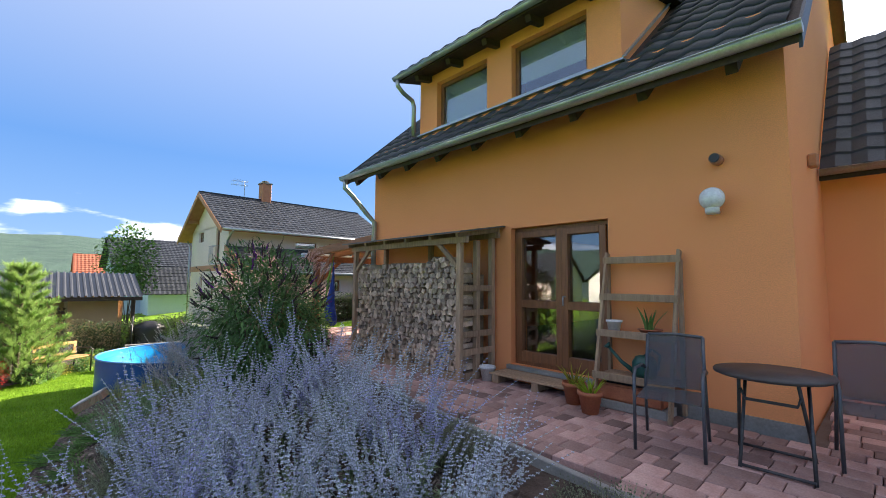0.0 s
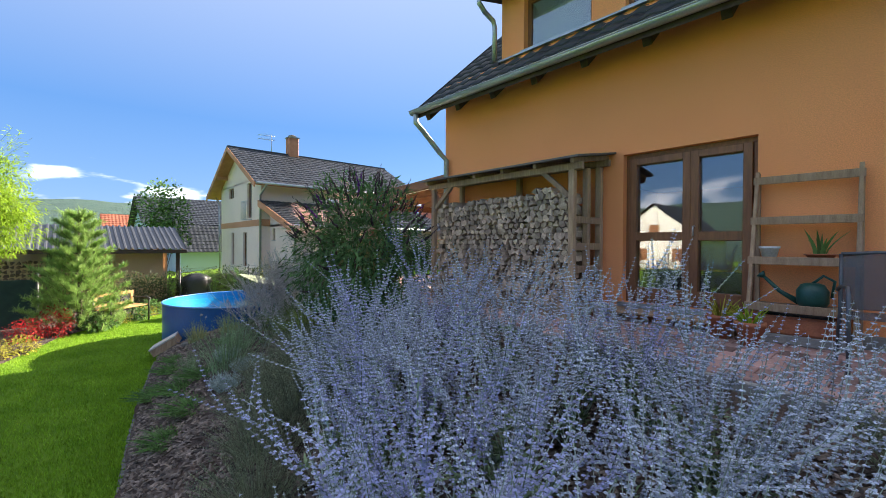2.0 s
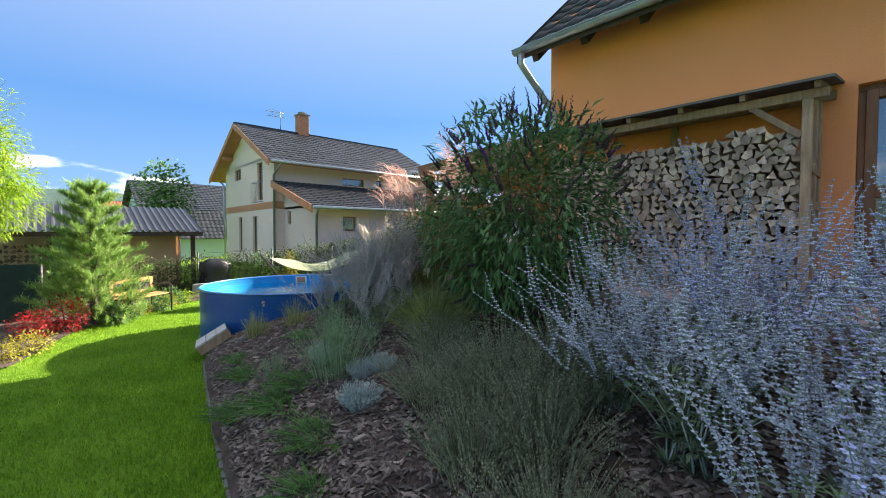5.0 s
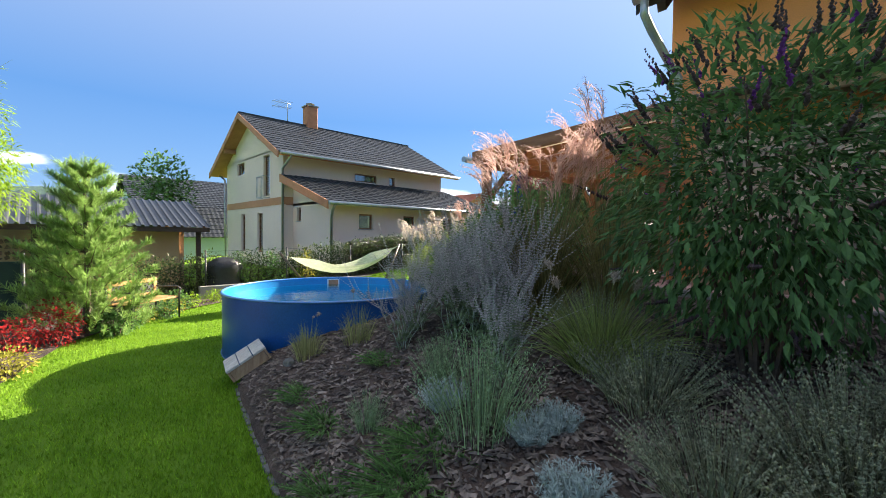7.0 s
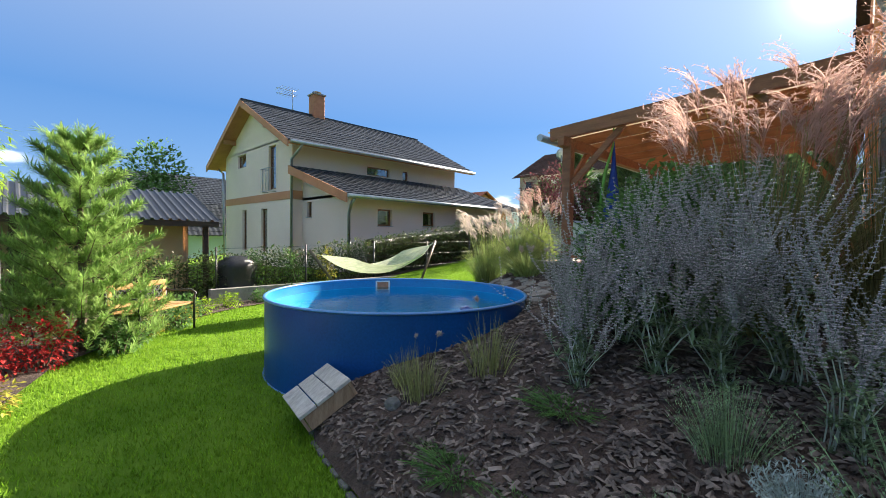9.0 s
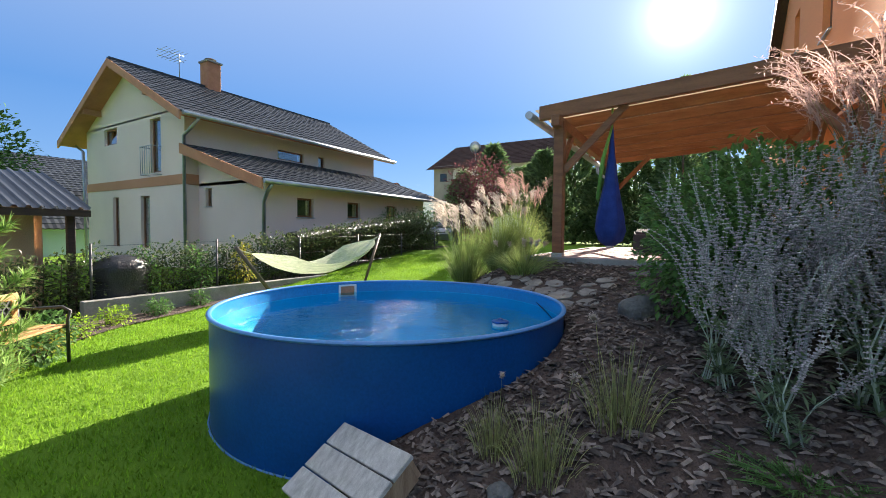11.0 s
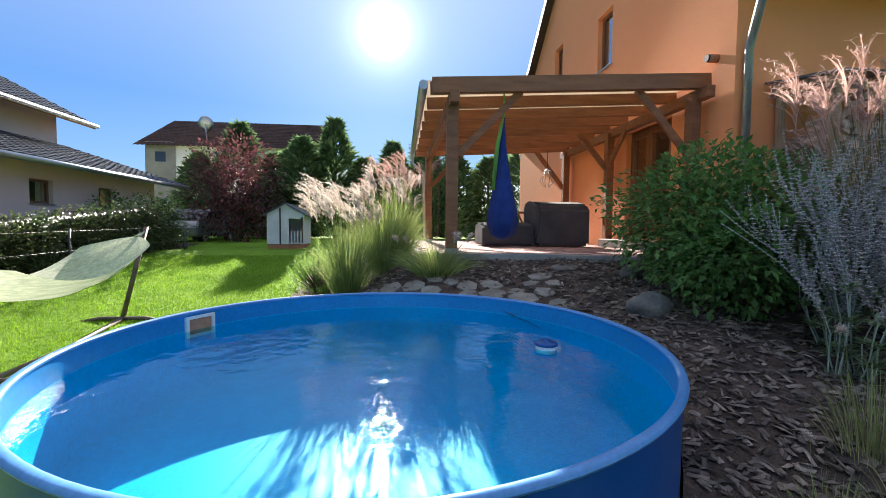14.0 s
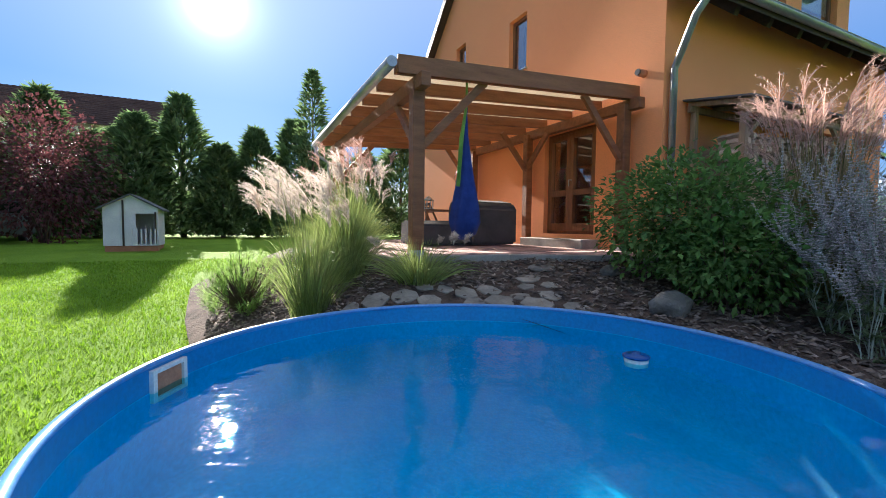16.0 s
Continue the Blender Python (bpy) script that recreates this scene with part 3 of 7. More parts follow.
part("wall", boxed(NX1 - 0.35, NX1, NY0 + 0.35, NY1 - 0.35, -0.5, 5.7), M_CREAM, nb)
bm = bmesh.new()
box(bm, NX0 - 0.02, NX0 + 0.1, NY0 - 0.02, NY1 + 0.02, 3.16, 3.5)
part("band", bm, M_SALMON, nb, "salmon-coloured band round the wall")
part("band", boxed(NX0 + 0.1, 7.52, NY0 - 0.02, NY0 + 0.05, 3.14, 3.5), M_SALMON, nb)
for u0, u1, z0, z1 in gwins:
    window(nb, "y", NX0, u0, u1, z0, z1, 1, frame_w=0.06, sill=False)
window(nb, "x", NY0, 10.75, 12.1, 4.55, 4.95, 1, frame_w=0.05, sill=False)
window(nb, "x", NY0, 12.93, 13.3, 4.5, 4.98, 1, frame_w=0.05, sill=False)


def tiled(name, u0, u1, across, rise, parent, axis, at, mat=M_TILE_I, tw=0.3, th=0.36, label=""):
    """One tiled roof slope as courses of waved tiles. across: horizontal start and end; rise: heights at those; axis: the way the courses run."""
    a, b = across
    za, zb = rise
    length = math.hypot(b - a, zb - za)
    nrow = max(1, round(length / th))
    ncol = max(1, round(abs(u1 - u0) / tw))
    verts, faces = [], []
    seg = 4
    for r in range(nrow):
        f0, f1 = r / nrow, (r + 1.08) / nrow
        for c in range(ncol):
            base = len(verts)
            for f, lift in ((f0, 0.045), (f1, 0.012)):
                for k in range(seg + 1):
                    u = u0 + (u1 - u0) * (c + k / seg) / ncol
                    h = lift + 0.028 * (1 - math.cos(2 * math.pi * k / seg)) / 2
                    d, z = a + (b - a) * f, za + (zb - za) * f + h
                    verts.append((u, d, z) if axis == "x" else (d, u, z))
            for k in range(seg):
                faces.append((base + k, base + k + 1, base + seg + 2 + k, base + seg + 1 + k))
            base2 = len(verts)
            for k in range(seg + 1):
                x, y, z = verts[base + k]
                verts.append((x, y, z - 0.045))
            for k in range(seg):
                faces.append((base + k, base2 + k, base2 + k + 1, base + k + 1))
    me = raw(name, verts, faces, mat)
    return tagged(part(name, me, None, parent, label), kind="stuff")


nroofp = part("roof", boxed(6.4, 17.3, NRY - 0.1, NRY + 0.1, NRZ - 0.02, NRZ + 0.08), M_TILE_I, nb, "dark glossy tiled pitched roof")
tiled("tiling", 6.4, 17.3, (NEY, NRY), (NEZ, NRZ), nroofp, "x", 0)
tiled("tiling", 6.4, 17.3, (NRY + NRY - NEY, NRY), (NEZ, NRZ), nroofp, "x", 0)
M_EAVE = surface("salmon_eaves_board", (0.42, 0.19, 0.09), (0.52, 0.25, 0.13), 0.7, 2, 30, 0.2)
for sgn in (1, -1):
    bm = bmesh.new()
    ya, yb = NRY, NRY - sgn * (NRY - NEY)
    prism(bm, [(ya, NRZ - 0.02), (yb, NEZ - 0.02), (yb, NEZ - 0.14), (ya, NRZ - 0.14)], "x", 6.42, 17.28)
    part("soffit", bm, M_EAVE, nroofp, "salmon-painted eaves boarding")
bm = bmesh.new()
for sgn in (1, -1):
    yb = NRY - sgn * (NRY - NEY)
    prism(bm, [(NRY, NRZ + 0.02), (yb, NEZ + 0.02), (yb, NEZ - 0.26), (NRY, NRZ - 0.26)], "x", 6.36, 6.42)
part("verge_board", bm, M_EAVE, nroofp)
for y in (25.6, 28.05, 30.5):
    bm = bmesh.new()
    box(bm, 6.45, NX0, y - 0.09, y + 0.09, nroof(y) - 0.36, nroof(y) - 0.15)
    part("purlin", bm, M_EAVE, nb)


def gutter_x(x0, x1, y, z, parent):
    bm = bmesh.new()
    tube(bm, [(x0, y, z), (x1, y, z)], 0.075, 10)
    return part("gutter", bm, M_ZINC, parent)


gutter_x(6.45, 17.3, NEY - 0.06, NEZ - 0.03, nb)
for pts in ([(6.95, NEY - 0.05, 5.2), (6.95, 23.6, 4.95), (6.98, 24.12, 4.75), (6.98, 24.12, -0.3)], [(6.95, 32.7, 5.2), (6.95, 32.0, 4.9), (6.98, 31.98, -0.3)], [(7.2, 19.88, 2.95), (7.2, 20.1, 2.75), (7.38, 20.52, 2.45), (7.38, 20.52, -0.3)]):
    bm = bmesh.new()
    tube(bm, pts, 0.055, 10)
    part("downpipe", bm, M_ZINC, nb)
# low wing in front of it
walled("wing_wall", "x", 20.6, 0.3, 7.5, 16.2, -0.5, 3.1, [(8.7, 9.39, 2.05, 2.69), (11.04, 11.73, 2.1, 2.69), (13.38, 14.09, 2.1, 2.69)], M_CREAM, nb)
for u0 in (8.7, 11.04, 13.38):
    window(nb, "x", 20.6, u0, u0 + 0.69, 2.1 if u0 > 9 else 2.05, 2.69, 1, frame_w=0.06)
walled("wing_wall", "y", 7.5, 0.3, 20.9, NY0, -0.5, 3.2, [(23.42, 23.8, 2.4, 3.02)], M_CREAM, nb)
window(nb, "y", 7.5, 23.42, 23.8, 2.4, 3.02, 1, frame_w=0.05)
bm = bmesh.new()
prism(bm, [(20.6, 3.1), (24.2, 3.1), (24.2, 4.3)], "x", 7.5, 7.8)
part("wing_gable", bm, M_CREAM, nb)
wingr = part("wing_roof", boxed(6.95, 17.0, 19.92, 24.2, 3.0, 3.02), M_EAVE, nb)
wingr.data.transform(Matrix.Translation((0, 19.9, 3.0)) @ Matrix.Rotation(math.atan2(1.4, 4.3), 4, "X") @ Matrix.Translation((0, -19.9, -3.0)))
tiled("tiling", 6.9, 17.05, (19.9, 24.2), (3.07, 4.47), wingr, "x", 0)
bm = bmesh.new()
prism(bm, [(19.9, 3.1), (24.2, 4.5), (24.2, 4.16), (19.9, 2.78)], "x", 6.86, 6.92)
part("verge_board", bm, M_EAVE, wingr)
gutter_x(6.9, 17.05, 19.84, 3.02, nb)
M_BRICK = surface("chimney_brick", (0.40, 0.17, 0.09), (0.50, 0.23, 0.13), 0.85, 4, 40, 0.4)
ch = part("chimney", softbox(9.95, 10.55, 27.75, 28.35, 7.4, 8.95, w=0.02), M_BRICK, nb, "orange brick chimney")
bm = bmesh.new()
box(bm, 9.9, 10.6, 27.7, 28.4, 8.95, 9.02)
lathe(bm, [(0.12, 9.02), (0.12, 9.14)], 12, (10.25, 28.05, 0))
lathe(bm, [(0.24, 9.14), (0.02, 9.22)], 12, (10.25, 28.05, 0))
part("chimney_cap", bm, M_CONC, ch)
bm = bmesh.new()
tube(bm, [(9.0, 28.2, 7.7), (9.0, 28.2, 9.0)], 0.02, 6)
for z, ln in ((8.95, 0.45), (8.7, 0.35)):
    tube(bm, [(9.0 - 0.8, 28.2 + 0.1, z), (9.2, 28.2, z)], 0.012, 5)
    for k in range(6):
        x = 8.3 + k * 0.16
        tube(bm, [(x, 28.2 - ln, z), (x, 28.2 + ln, z)], 0.008, 4)
aer = part("aerial", bm, M_ZINC, nb, "roof television aerial")
bm = bmesh.new()
for k in range(6):
    tube(bm, [(6.72, 25.72 + k * 0.16, 3.55), (6.72, 25.72 + k * 0.16, 4.55)], 0.012, 5)
for z in (3.55, 4.55):
    tube(bm, [(NX0, 25.7, z), (6.72, 25.7, z), (6.72, 26.54, z), (NX0, 26.54, z)], 0.016, 6)
part("balcony_rail", bm, M_ZINC, nb, "metal window balcony railing")

# ---- wood store and shed behind the hedge ----
shed = thing("garden_shed", "long garden shed with dark ribbed metal roof", "shed", (0.2, 20.5, 0))
M_RIBBED = surface("ribbed_metal_roof", (0.055, 0.06, 0.07), (0.085, 0.09, 0.10), 0.4, 1.5, 30, 0.1, metal=0.3)
verts, faces = [], []
cols = 62
for j, (y, z) in enumerate(((19.55, 1.98), (22.1, 2.86), (24.4, 1.98))):
    for i in range(cols * 4 + 1):
        x = -3.0 + 5.8 * i / (cols * 4)
        verts.append((x, y, z + (0.045 if i % 8 in (0, 1, 2) else 0.0)))
n = cols * 4 + 1
faces = [(j * n + i, j * n + i + 1, (j + 1) * n + i + 1, (j + 1) * n + i) for j in range(2) for i in range(n - 1)]
part("roof", raw("roof", verts, faces, M_RIBBED), None, shed, "dark ribbed metal roof")
part("eaves_board", boxed(-3.0, 2.8, 19.57, 19.6, 1.84, 1.97), M_SOFFIT, shed)
bm = bmesh.new()
prism(bm, [(19.6, 1.95), (22.1, 2.82), (24.3, 1.95), (24.3, 1.86), (22.1, 2.7), (19.6, 1.84)], "x", 2.72, 2.79)
part("verge_board", bm, M_SOFFIT, shed)
M_TAN = surface("tan_render", (0.55, 0.38, 0.2), (0.64, 0.46, 0.26), 0.9, 1, 50, 0.2)
part("wall", boxed(0.9, 2.15, 20.3, 20.5, -0.6, 1.95), M_TAN, shed, "tan rendered wall")
part("wall", boxed(-3.0, 2.15, 23.6, 23.8, -0.6, 1.95), M_TAN, shed)
part("wall", boxed(0.7, 0.9, 20.3, 23.6, -0.6, 1.95), M_TAN, shed)
part("wall", boxed(2.15, 2.3, 20.4, 23.6, -0.6, 2.1), M_GREYWOOD, shed)
for x in (-2.9, -1.0, 2.55):
    part("post", softbox(x - 0.06, x + 0.06, 19.75, 19.87, -0.6, 1.9), M_SOFFIT, shed)
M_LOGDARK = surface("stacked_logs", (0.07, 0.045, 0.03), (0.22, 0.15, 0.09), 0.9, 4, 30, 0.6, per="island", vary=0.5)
bm = bmesh.new()
rnd = random.Random(3)
for k in range(26):
    for j in range(13):
        x, z = -2.85 + k * 0.138 + rnd.uniform(-0.02, 0.02), -0.1 + j * 0.138 + rnd.uniform(-0.02, 0.02)
        d = 20.1 + rnd.uniform(-0.05, 0.05)
        r = rnd.uniform(0.055, 0.072)
        ang = rnd.uniform(0, 6)
        nn = rnd.choice((3, 4, 5))
        prism(bm, [(x + r * math.cos(ang + 6.283 * q / nn), z + r * math.sin(ang + 6.283 * q / nn)) for q in range(nn)], "y", d, d + 0.3)
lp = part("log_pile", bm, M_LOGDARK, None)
tagged(lp, "stacked split firewood under the shed roof", "firewood", kind="stuff")

# ---- far houses ----


def far_house(name, label, x0, x1, y0, y1, z0, eave, ridge, along, wall, roofm, wins=(), over=0.5):
    h = thing(name, label, "house", ((x0 + x1) / 2, (y0 + y1) / 2, z0))
    bm = bmesh.new()
    if along == "y":
        xm = (x0 + x1) / 2
        prism(bm, [(x0, z0), (x0, eave), (xm, ridge - 0.15), (x1, eave), (x1, z0)], "y", y0, y1)
    else:
        ym = (y0 + y1) / 2
        prism(bm, [(y0, z0), (y0, eave), (ym, ridge - 0.15), (y1, eave), (y1, z0)], "x", x0, x1)
    part("wall", bm, wall, h)
    k = over * (ridge - eave) / ((x1 - x0) / 2 if along == "y" else (y1 - y0) / 2)
    if along == "y":
        tiled("roof", y0 - over, y1 + over, (x0 - over, (x0 + x1) / 2), (eave - k, ridge), h, "y", 0, roofm)
        tiled("roof", y0 - over, y1 + over, (x1 + over, (x0 + x1) / 2), (eave - k, ridge), h, "y", 0, roofm)
    else:
        tiled("roof", x0 - over, x1 + over, (y0 - over, (y0 + y1) / 2), (eave - k, ridge), h, "x", 0, roofm)
        tiled("roof", x0 - over, x1 + over, (y1 + over, (y0 + y1) / 2), (eave - k, ridge), h, "x", 0, roofm)
    for axis, at, u0, u1, za, zb in wins:
        lo, hi = at - 0.04, at + 0.02
        args = (u0, u1, lo, hi, za, zb) if axis == "x" else (lo, hi, u0, u1, za, zb)
        w = part("window", boxed(*args), M_FRAME, h)
        args = (u0 + 0.08, u1 - 0.08, lo - 0.012, lo - 0.005, za + 0.08, zb - 0.08) if axis == "x" else (lo - 0.012, lo - 0.005, u0 + 0.08, u1 - 0.08, za + 0.08, zb - 0.08)
        part("pane", boxed(*args), M_PANE, w)
    return h


M_PANE = surface("dark_pane", (0.02, 0.03, 0.04), (0.04, 0.055, 0.07), 0.06, 0.4, 5, 0)
fh = far_house("far_house", "white two-storey house behind the conifers", 29, 38, 17.6, 28.0, 0.4, 6.9, 9.3, "y", M_WHITE, M_TILE_BROWN,
          [("y", 29, 26.7, 27.5, 5.6, 6.4), ("y", 29, 18.9, 19.7, 5.5, 6.4), ("y", 29, 22.4, 23.2, 5.5, 6.4), ("y", 29, 26.7, 27.5, 2.6, 3.4)])
M_GREYR = surface("grey_render", (0.20, 0.19, 0.18), (0.27, 0.26, 0.24), 0.9, 1, 40, 0.2)
part("grey_panel", boxed(28.95, 28.99, 26.2, 28.02, 0.5, 6.95), M_GREYR, fh, "grey rendered corner panel")
bm = bmesh.new()
lathe(bm, [(0.5, 0.1), (0.3, 0.02), (0.02, 0.0)], 16)
bm.transform(Matrix.Translation((29.6, 24.6, 8.3)) @ Matrix.Rotation(radians(70), 4, "Y"))
tube(bm, [(29.8, 24.6, 7.2), (29.6, 24.6, 8.3)], 0.04, 6)
part("satellite_dish", bm, M_ZINC, fh, "roof satellite dish")
far_house("blue_house", "pale blue house with dark roofs behind the shed", 4.0, 11.0, 40, 49, -1.5, 3.9, 6.1, "x", M_PALEBLUE, M_TILE_I)
far_house("blue_house_annex", "pale blue annex with a dark tiled roof", 5.5, 9.0, 36.5, 40, -1.5, 2.0, 3.6, "x", M_PALEBLUE, M_TILE_I)
far_house("red_roof_house", "distant house with red tiled hipped roof", 2.5, 10, 55, 64, -2, 2.0, 5.3, "x", M_CREAM, M_TILE_RED)
far_house("orange_roof_house", "distant house with orange brick walls", 30, 38, 36, 44, -1, 4.4, 6.5, "y", M_BRICK, M_TILE_RED)
# houses across the road to the west, which the terrace door mirrors
far_house("white_gable_house", "white rendered house with a dark roof across the road", -46, -37, 16, 25, -1.4, 3.2, 6.8, "x", M_WHITE, M_TILE_I, [("y", -36.98, 17.5, 18.6, 0.6, 1.9), ("y", -36.98, 21.2, 22.3, 0.6, 1.9), ("y", -36.98, 19.9, 21.0, 3.4, 4.5)])
far_house("cream_gable_house", "cream rendered house with a dark roof across the road", -52, -43, 34, 43, -1.6, 3.4, 7.4, "y", M_CREAM, M_TILE_I, [("y", -42.98, 35.5, 36.7, 0.6, 1.9), ("y", -42.98, 39.5, 40.7, 0.6, 1.9)])
# wooded hills round the valley
hv, hf = [], []
nseg = 220
rings = ((130, -3), (260, 4), (420, 29), (620, 64), (800, 90), (1000, 100))
for r, z in rings:
    for k in range(nseg):
        a = 2 * math.pi * k / nseg
        d = Vector((math.cos(a), math.sin(a), 0))
        h = z * (0.75 + 0.35 * noise.noise(d * 2.1) + 0.12 * noise.noise(d * 9)) + (1.6 * noise.noise(d * 90 + Vector((r, 0, 0))) if z > 10 else 0)
        hv.append((5 + r * d.x, 8 + r * d.y, h))
for j in range(len(rings) - 1):
    for k in range(nseg):
        hf.append((j * nseg + k, j * nseg + (k + 1) % nseg, (j + 1) * nseg + (k + 1) % nseg, (j + 1) * nseg + k))
tagged(part("backdrop", raw("backdrop", hv, hf, M_WOODS, True)), "wooded green hills in the distance", "hills", kind="structure")

# ---- swimming pool ----
pool = thing("swimming_pool", "round blue steel-walled garden pool full of water", "pool", (PX, PY, -0.05))
M_POOLOUT = surface("blue_pool_sheet", (0.003, 0.06, 0.23), (0.004, 0.08, 0.29), 0.32, 2.0, 40, 0.05, spec=0.35)
M_POOLIN = surface("blue_pool_liner", (0.003, 0.37, 0.64), (0.006, 0.43, 0.70), 0.35, 2.0, 40, 0.03)
M_RIM = surface("blue_pool_rim", (0.07, 0.22, 0.50), (0.10, 0.28, 0.58), 0.3, 2.0, 40, 0.05)
bm = bmesh.new()
lathe(bm, [(PR, -0.12), (PR, PRIM - 0.01)], 96, (PX, PY, 0))
bm.faces.ensure_lookup_table()
for f in [f for f in bm.faces if len(f.verts) > 4]:
    bm.faces.remove(f)
part("pool_wall", bm, M_POOLOUT, pool, "dark blue painted steel wall")
bm = bmesh.new()
lathe(bm, [(0.001, 0.28), (PR - 0.25, 0.28), (PR - 0.02, 0.31), (PR - 0.012, PWATER + 0.004)], 96, (PX, PY, 0))
for f in [f for f in bm.faces if len(f.verts) > 4]:
    bm.faces.remove(f)
part("liner", bm, M_POOLIN, pool, "bright blue vinyl liner")
bm = bmesh.new()
lathe(bm, [(PR - 0.012, PWATER + 0.004), (PR - 0.012, PRIM - 0.01)], 96, (PX, PY, 0))
for f in [f for f in bm.faces if len(f.verts) > 4]:
    bm.faces.remove(f)
part("liner_band", bm, surface("blue_liner_band", (0.006, 0.19, 0.46), (0.010, 0.23, 0.52), 0.35, 2.0, 40, 0.03), pool, "deeper blue liner edge above the water")
bm = bmesh.new()
prof = [(PR + 0.022 * math.cos(a), PRIM + 0.016 * math.sin(a)) for a in [2 * math.pi * k / 10 for k in range(11)]]
lathe(bm, prof, 96, (PX, PY, 0))
for f in [f for f in bm.faces if len(f.verts) > 4]:
    bm.faces.remove(f)
part("rim", bm, M_RIM, pool, "pale blue rounded rim")
bm = bmesh.new()
prof = [(PR + 0.012 + 0.012 * math.cos(a), -0.02 + 0.03 * math.sin(a)) for a in [2 * math.pi * k / 8 for k in range(9)]]
lathe(bm, prof, 96, (PX, PY, 0))
for f in [f for f in bm.faces if len(f.verts) > 4]:
    bm.faces.remove(f)
part("foot_ring", bm, M_RIM, pool)
M_WATER = bpy.data.materials.new("pool_water")
M_WATER.use_nodes = True
nt = M_WATER.node_tree
nt.nodes.remove(nt.nodes["Principled BSDF"])
wtr = nt.nodes.new("ShaderNodeBsdfTransparent")
wtr.inputs["Color"].default_value = (0.36, 0.86, 0.96, 1)
wgl = nt.nodes.new("ShaderNodeBsdfGlossy")
wgl.inputs["Roughness"].default_value = 0.01
wfr = nt.nodes.new("ShaderNodeFresnel")
wfr.inputs["IOR"].default_value = 1.33
wmx = nt.nodes.new("ShaderNodeMixShader")
wb = nt.nodes.new("ShaderNodeBump")
wb.inputs["Strength"].default_value, wb.inputs["Distance"].default_value = 0.38, 0.02
nt.links.new(tex(nt, 5.0, 3.0), wb.inputs["Height"])
nt.links.new(wb.outputs[0], wgl.inputs["Normal"])
nt.links.new(wb.outputs[0], wfr.inputs["Normal"])
nt.links.new(wfr.outputs[0], wmx.inputs[0])
nt.links.new(wtr.outputs[0], wmx.inputs[1])
nt.links.new(wgl.outputs[0], wmx.inputs[2])
nt.links.new(wmx.outputs[0], nt.nodes["Material Output"].inputs["Surface"])
bm = bmesh.new()
bmesh.ops.create_circle(bm, cap_ends=True, segments=96, radius=PR - 0.014, matrix=Matrix.Translation((PX, PY, PWATER)))
part("water", bm, M_WATER, pool, "clear rippled pool water").visible_shadow = False
M_WPLASTIC = surface("white_plastic", (0.62, 0.62, 0.60), (0.74, 0.74, 0.72), 0.4, 5, 60, 0.05)
M_DARKPL = surface("dark_plastic", (0.02, 0.02, 0.022), (0.04, 0.04, 0.045), 0.45, 5, 60, 0.05)
# skimmer window in the wall
sa = math.atan2(13.324 - PY, 3.413 - PX)
sm = Matrix.Translation((PX, PY, 0)) @ Matrix.Rotation(sa, 4, "Z")
bm = bmesh.new()
for y0, y1, z0, z1 in ((-0.12, 0.12, 0.865, 0.885), (-0.12, 0.12, 0.725, 0.745), (-0.12, -0.095, 0.745, 0.865), (0.095, 0.12, 0.745, 0.865)):
    box(bm, PR - 0.04, PR - 0.015, y0, y1, z0, z1, sm)
sk = part("skimmer", bm, M_WPLASTIC, pool, "white plastic skimmer frame")
part("skimmer_flap", boxed(PR - 0.025, PR - 0.016, -0.095, 0.095, 0.745, 0.865, sm), M_BRICK, sk)
# floating chlorine dispenser
fl = thing("pool_floater", "blue and white floating chlorine dispenser on the water", "pool floater", (2.72, 10.82, PWATER))
bm = bmesh.new()
lathe(bm, [(0.025, -0.04), (0.068, -0.025), (0.072, 0.025), (0.0001, 0.027)], 24, (2.72, 10.82, PWATER))
part("body", bm, M_WPLASTIC, fl, "white float body")
bm = bmesh.new()
lathe(bm, [(0.078, 0.025), (0.08, 0.036), (0.068, 0.044), (0.024, 0.048), (0.024, 0.06), (0.0001, 0.062)], 24, (2.72, 10.82, PWATER))
part("cap", bm, M_POOLOUT, fl, "dark blue cap")
# wooden step box leaning at the pool's foot
M_SILVERWOOD = surface("silvered_plank", (0.36, 0.34, 0.31), (0.58, 0.56, 0.52), 0.85, 3.0, 30, 0.5, stretch=(1.2, 9, 9), per="object", vary=0.12)
step = thing("wooden_step", "silver-grey weathered plank step tilted beside the pool", "step", (0.83, 10.95, 0.05))
stm = Matrix.Translation((0.84, 10.9, 0.30)) @ Matrix.Rotation(radians(78), 4, "Z") @ Matrix.Rotation(radians(-30), 4, "X") @ Matrix.Rotation(radians(4), 4, "Y")
for k in range(3):
    bm = bmesh.new()
    box(bm, -0.32, 0.32, -0.24 + k * 0.163, -0.087 + k * 0.163, 0.0, 0.03)
    soften(bm, 0.004)
    bm.transform(stm)
    part("plank", bm, M_SILVERWOOD, step)
for y0, y1 in ((-0.235, -0.21), (0.21, 0.235)):
    bm = bmesh.new()
    box(bm, -0.3, 0.3, y0, y1, -0.13, -0.002)
    bm.transform(stm)
    part("side_board", bm, M_GREYWOOD, step)
bm = bmesh.new()
box(bm, -0.31, -0.285, -0.205, 0.205, -0.13, -0.002)
bm.transform(stm)
part("front_board", bm, M_GREYWOOD, step)

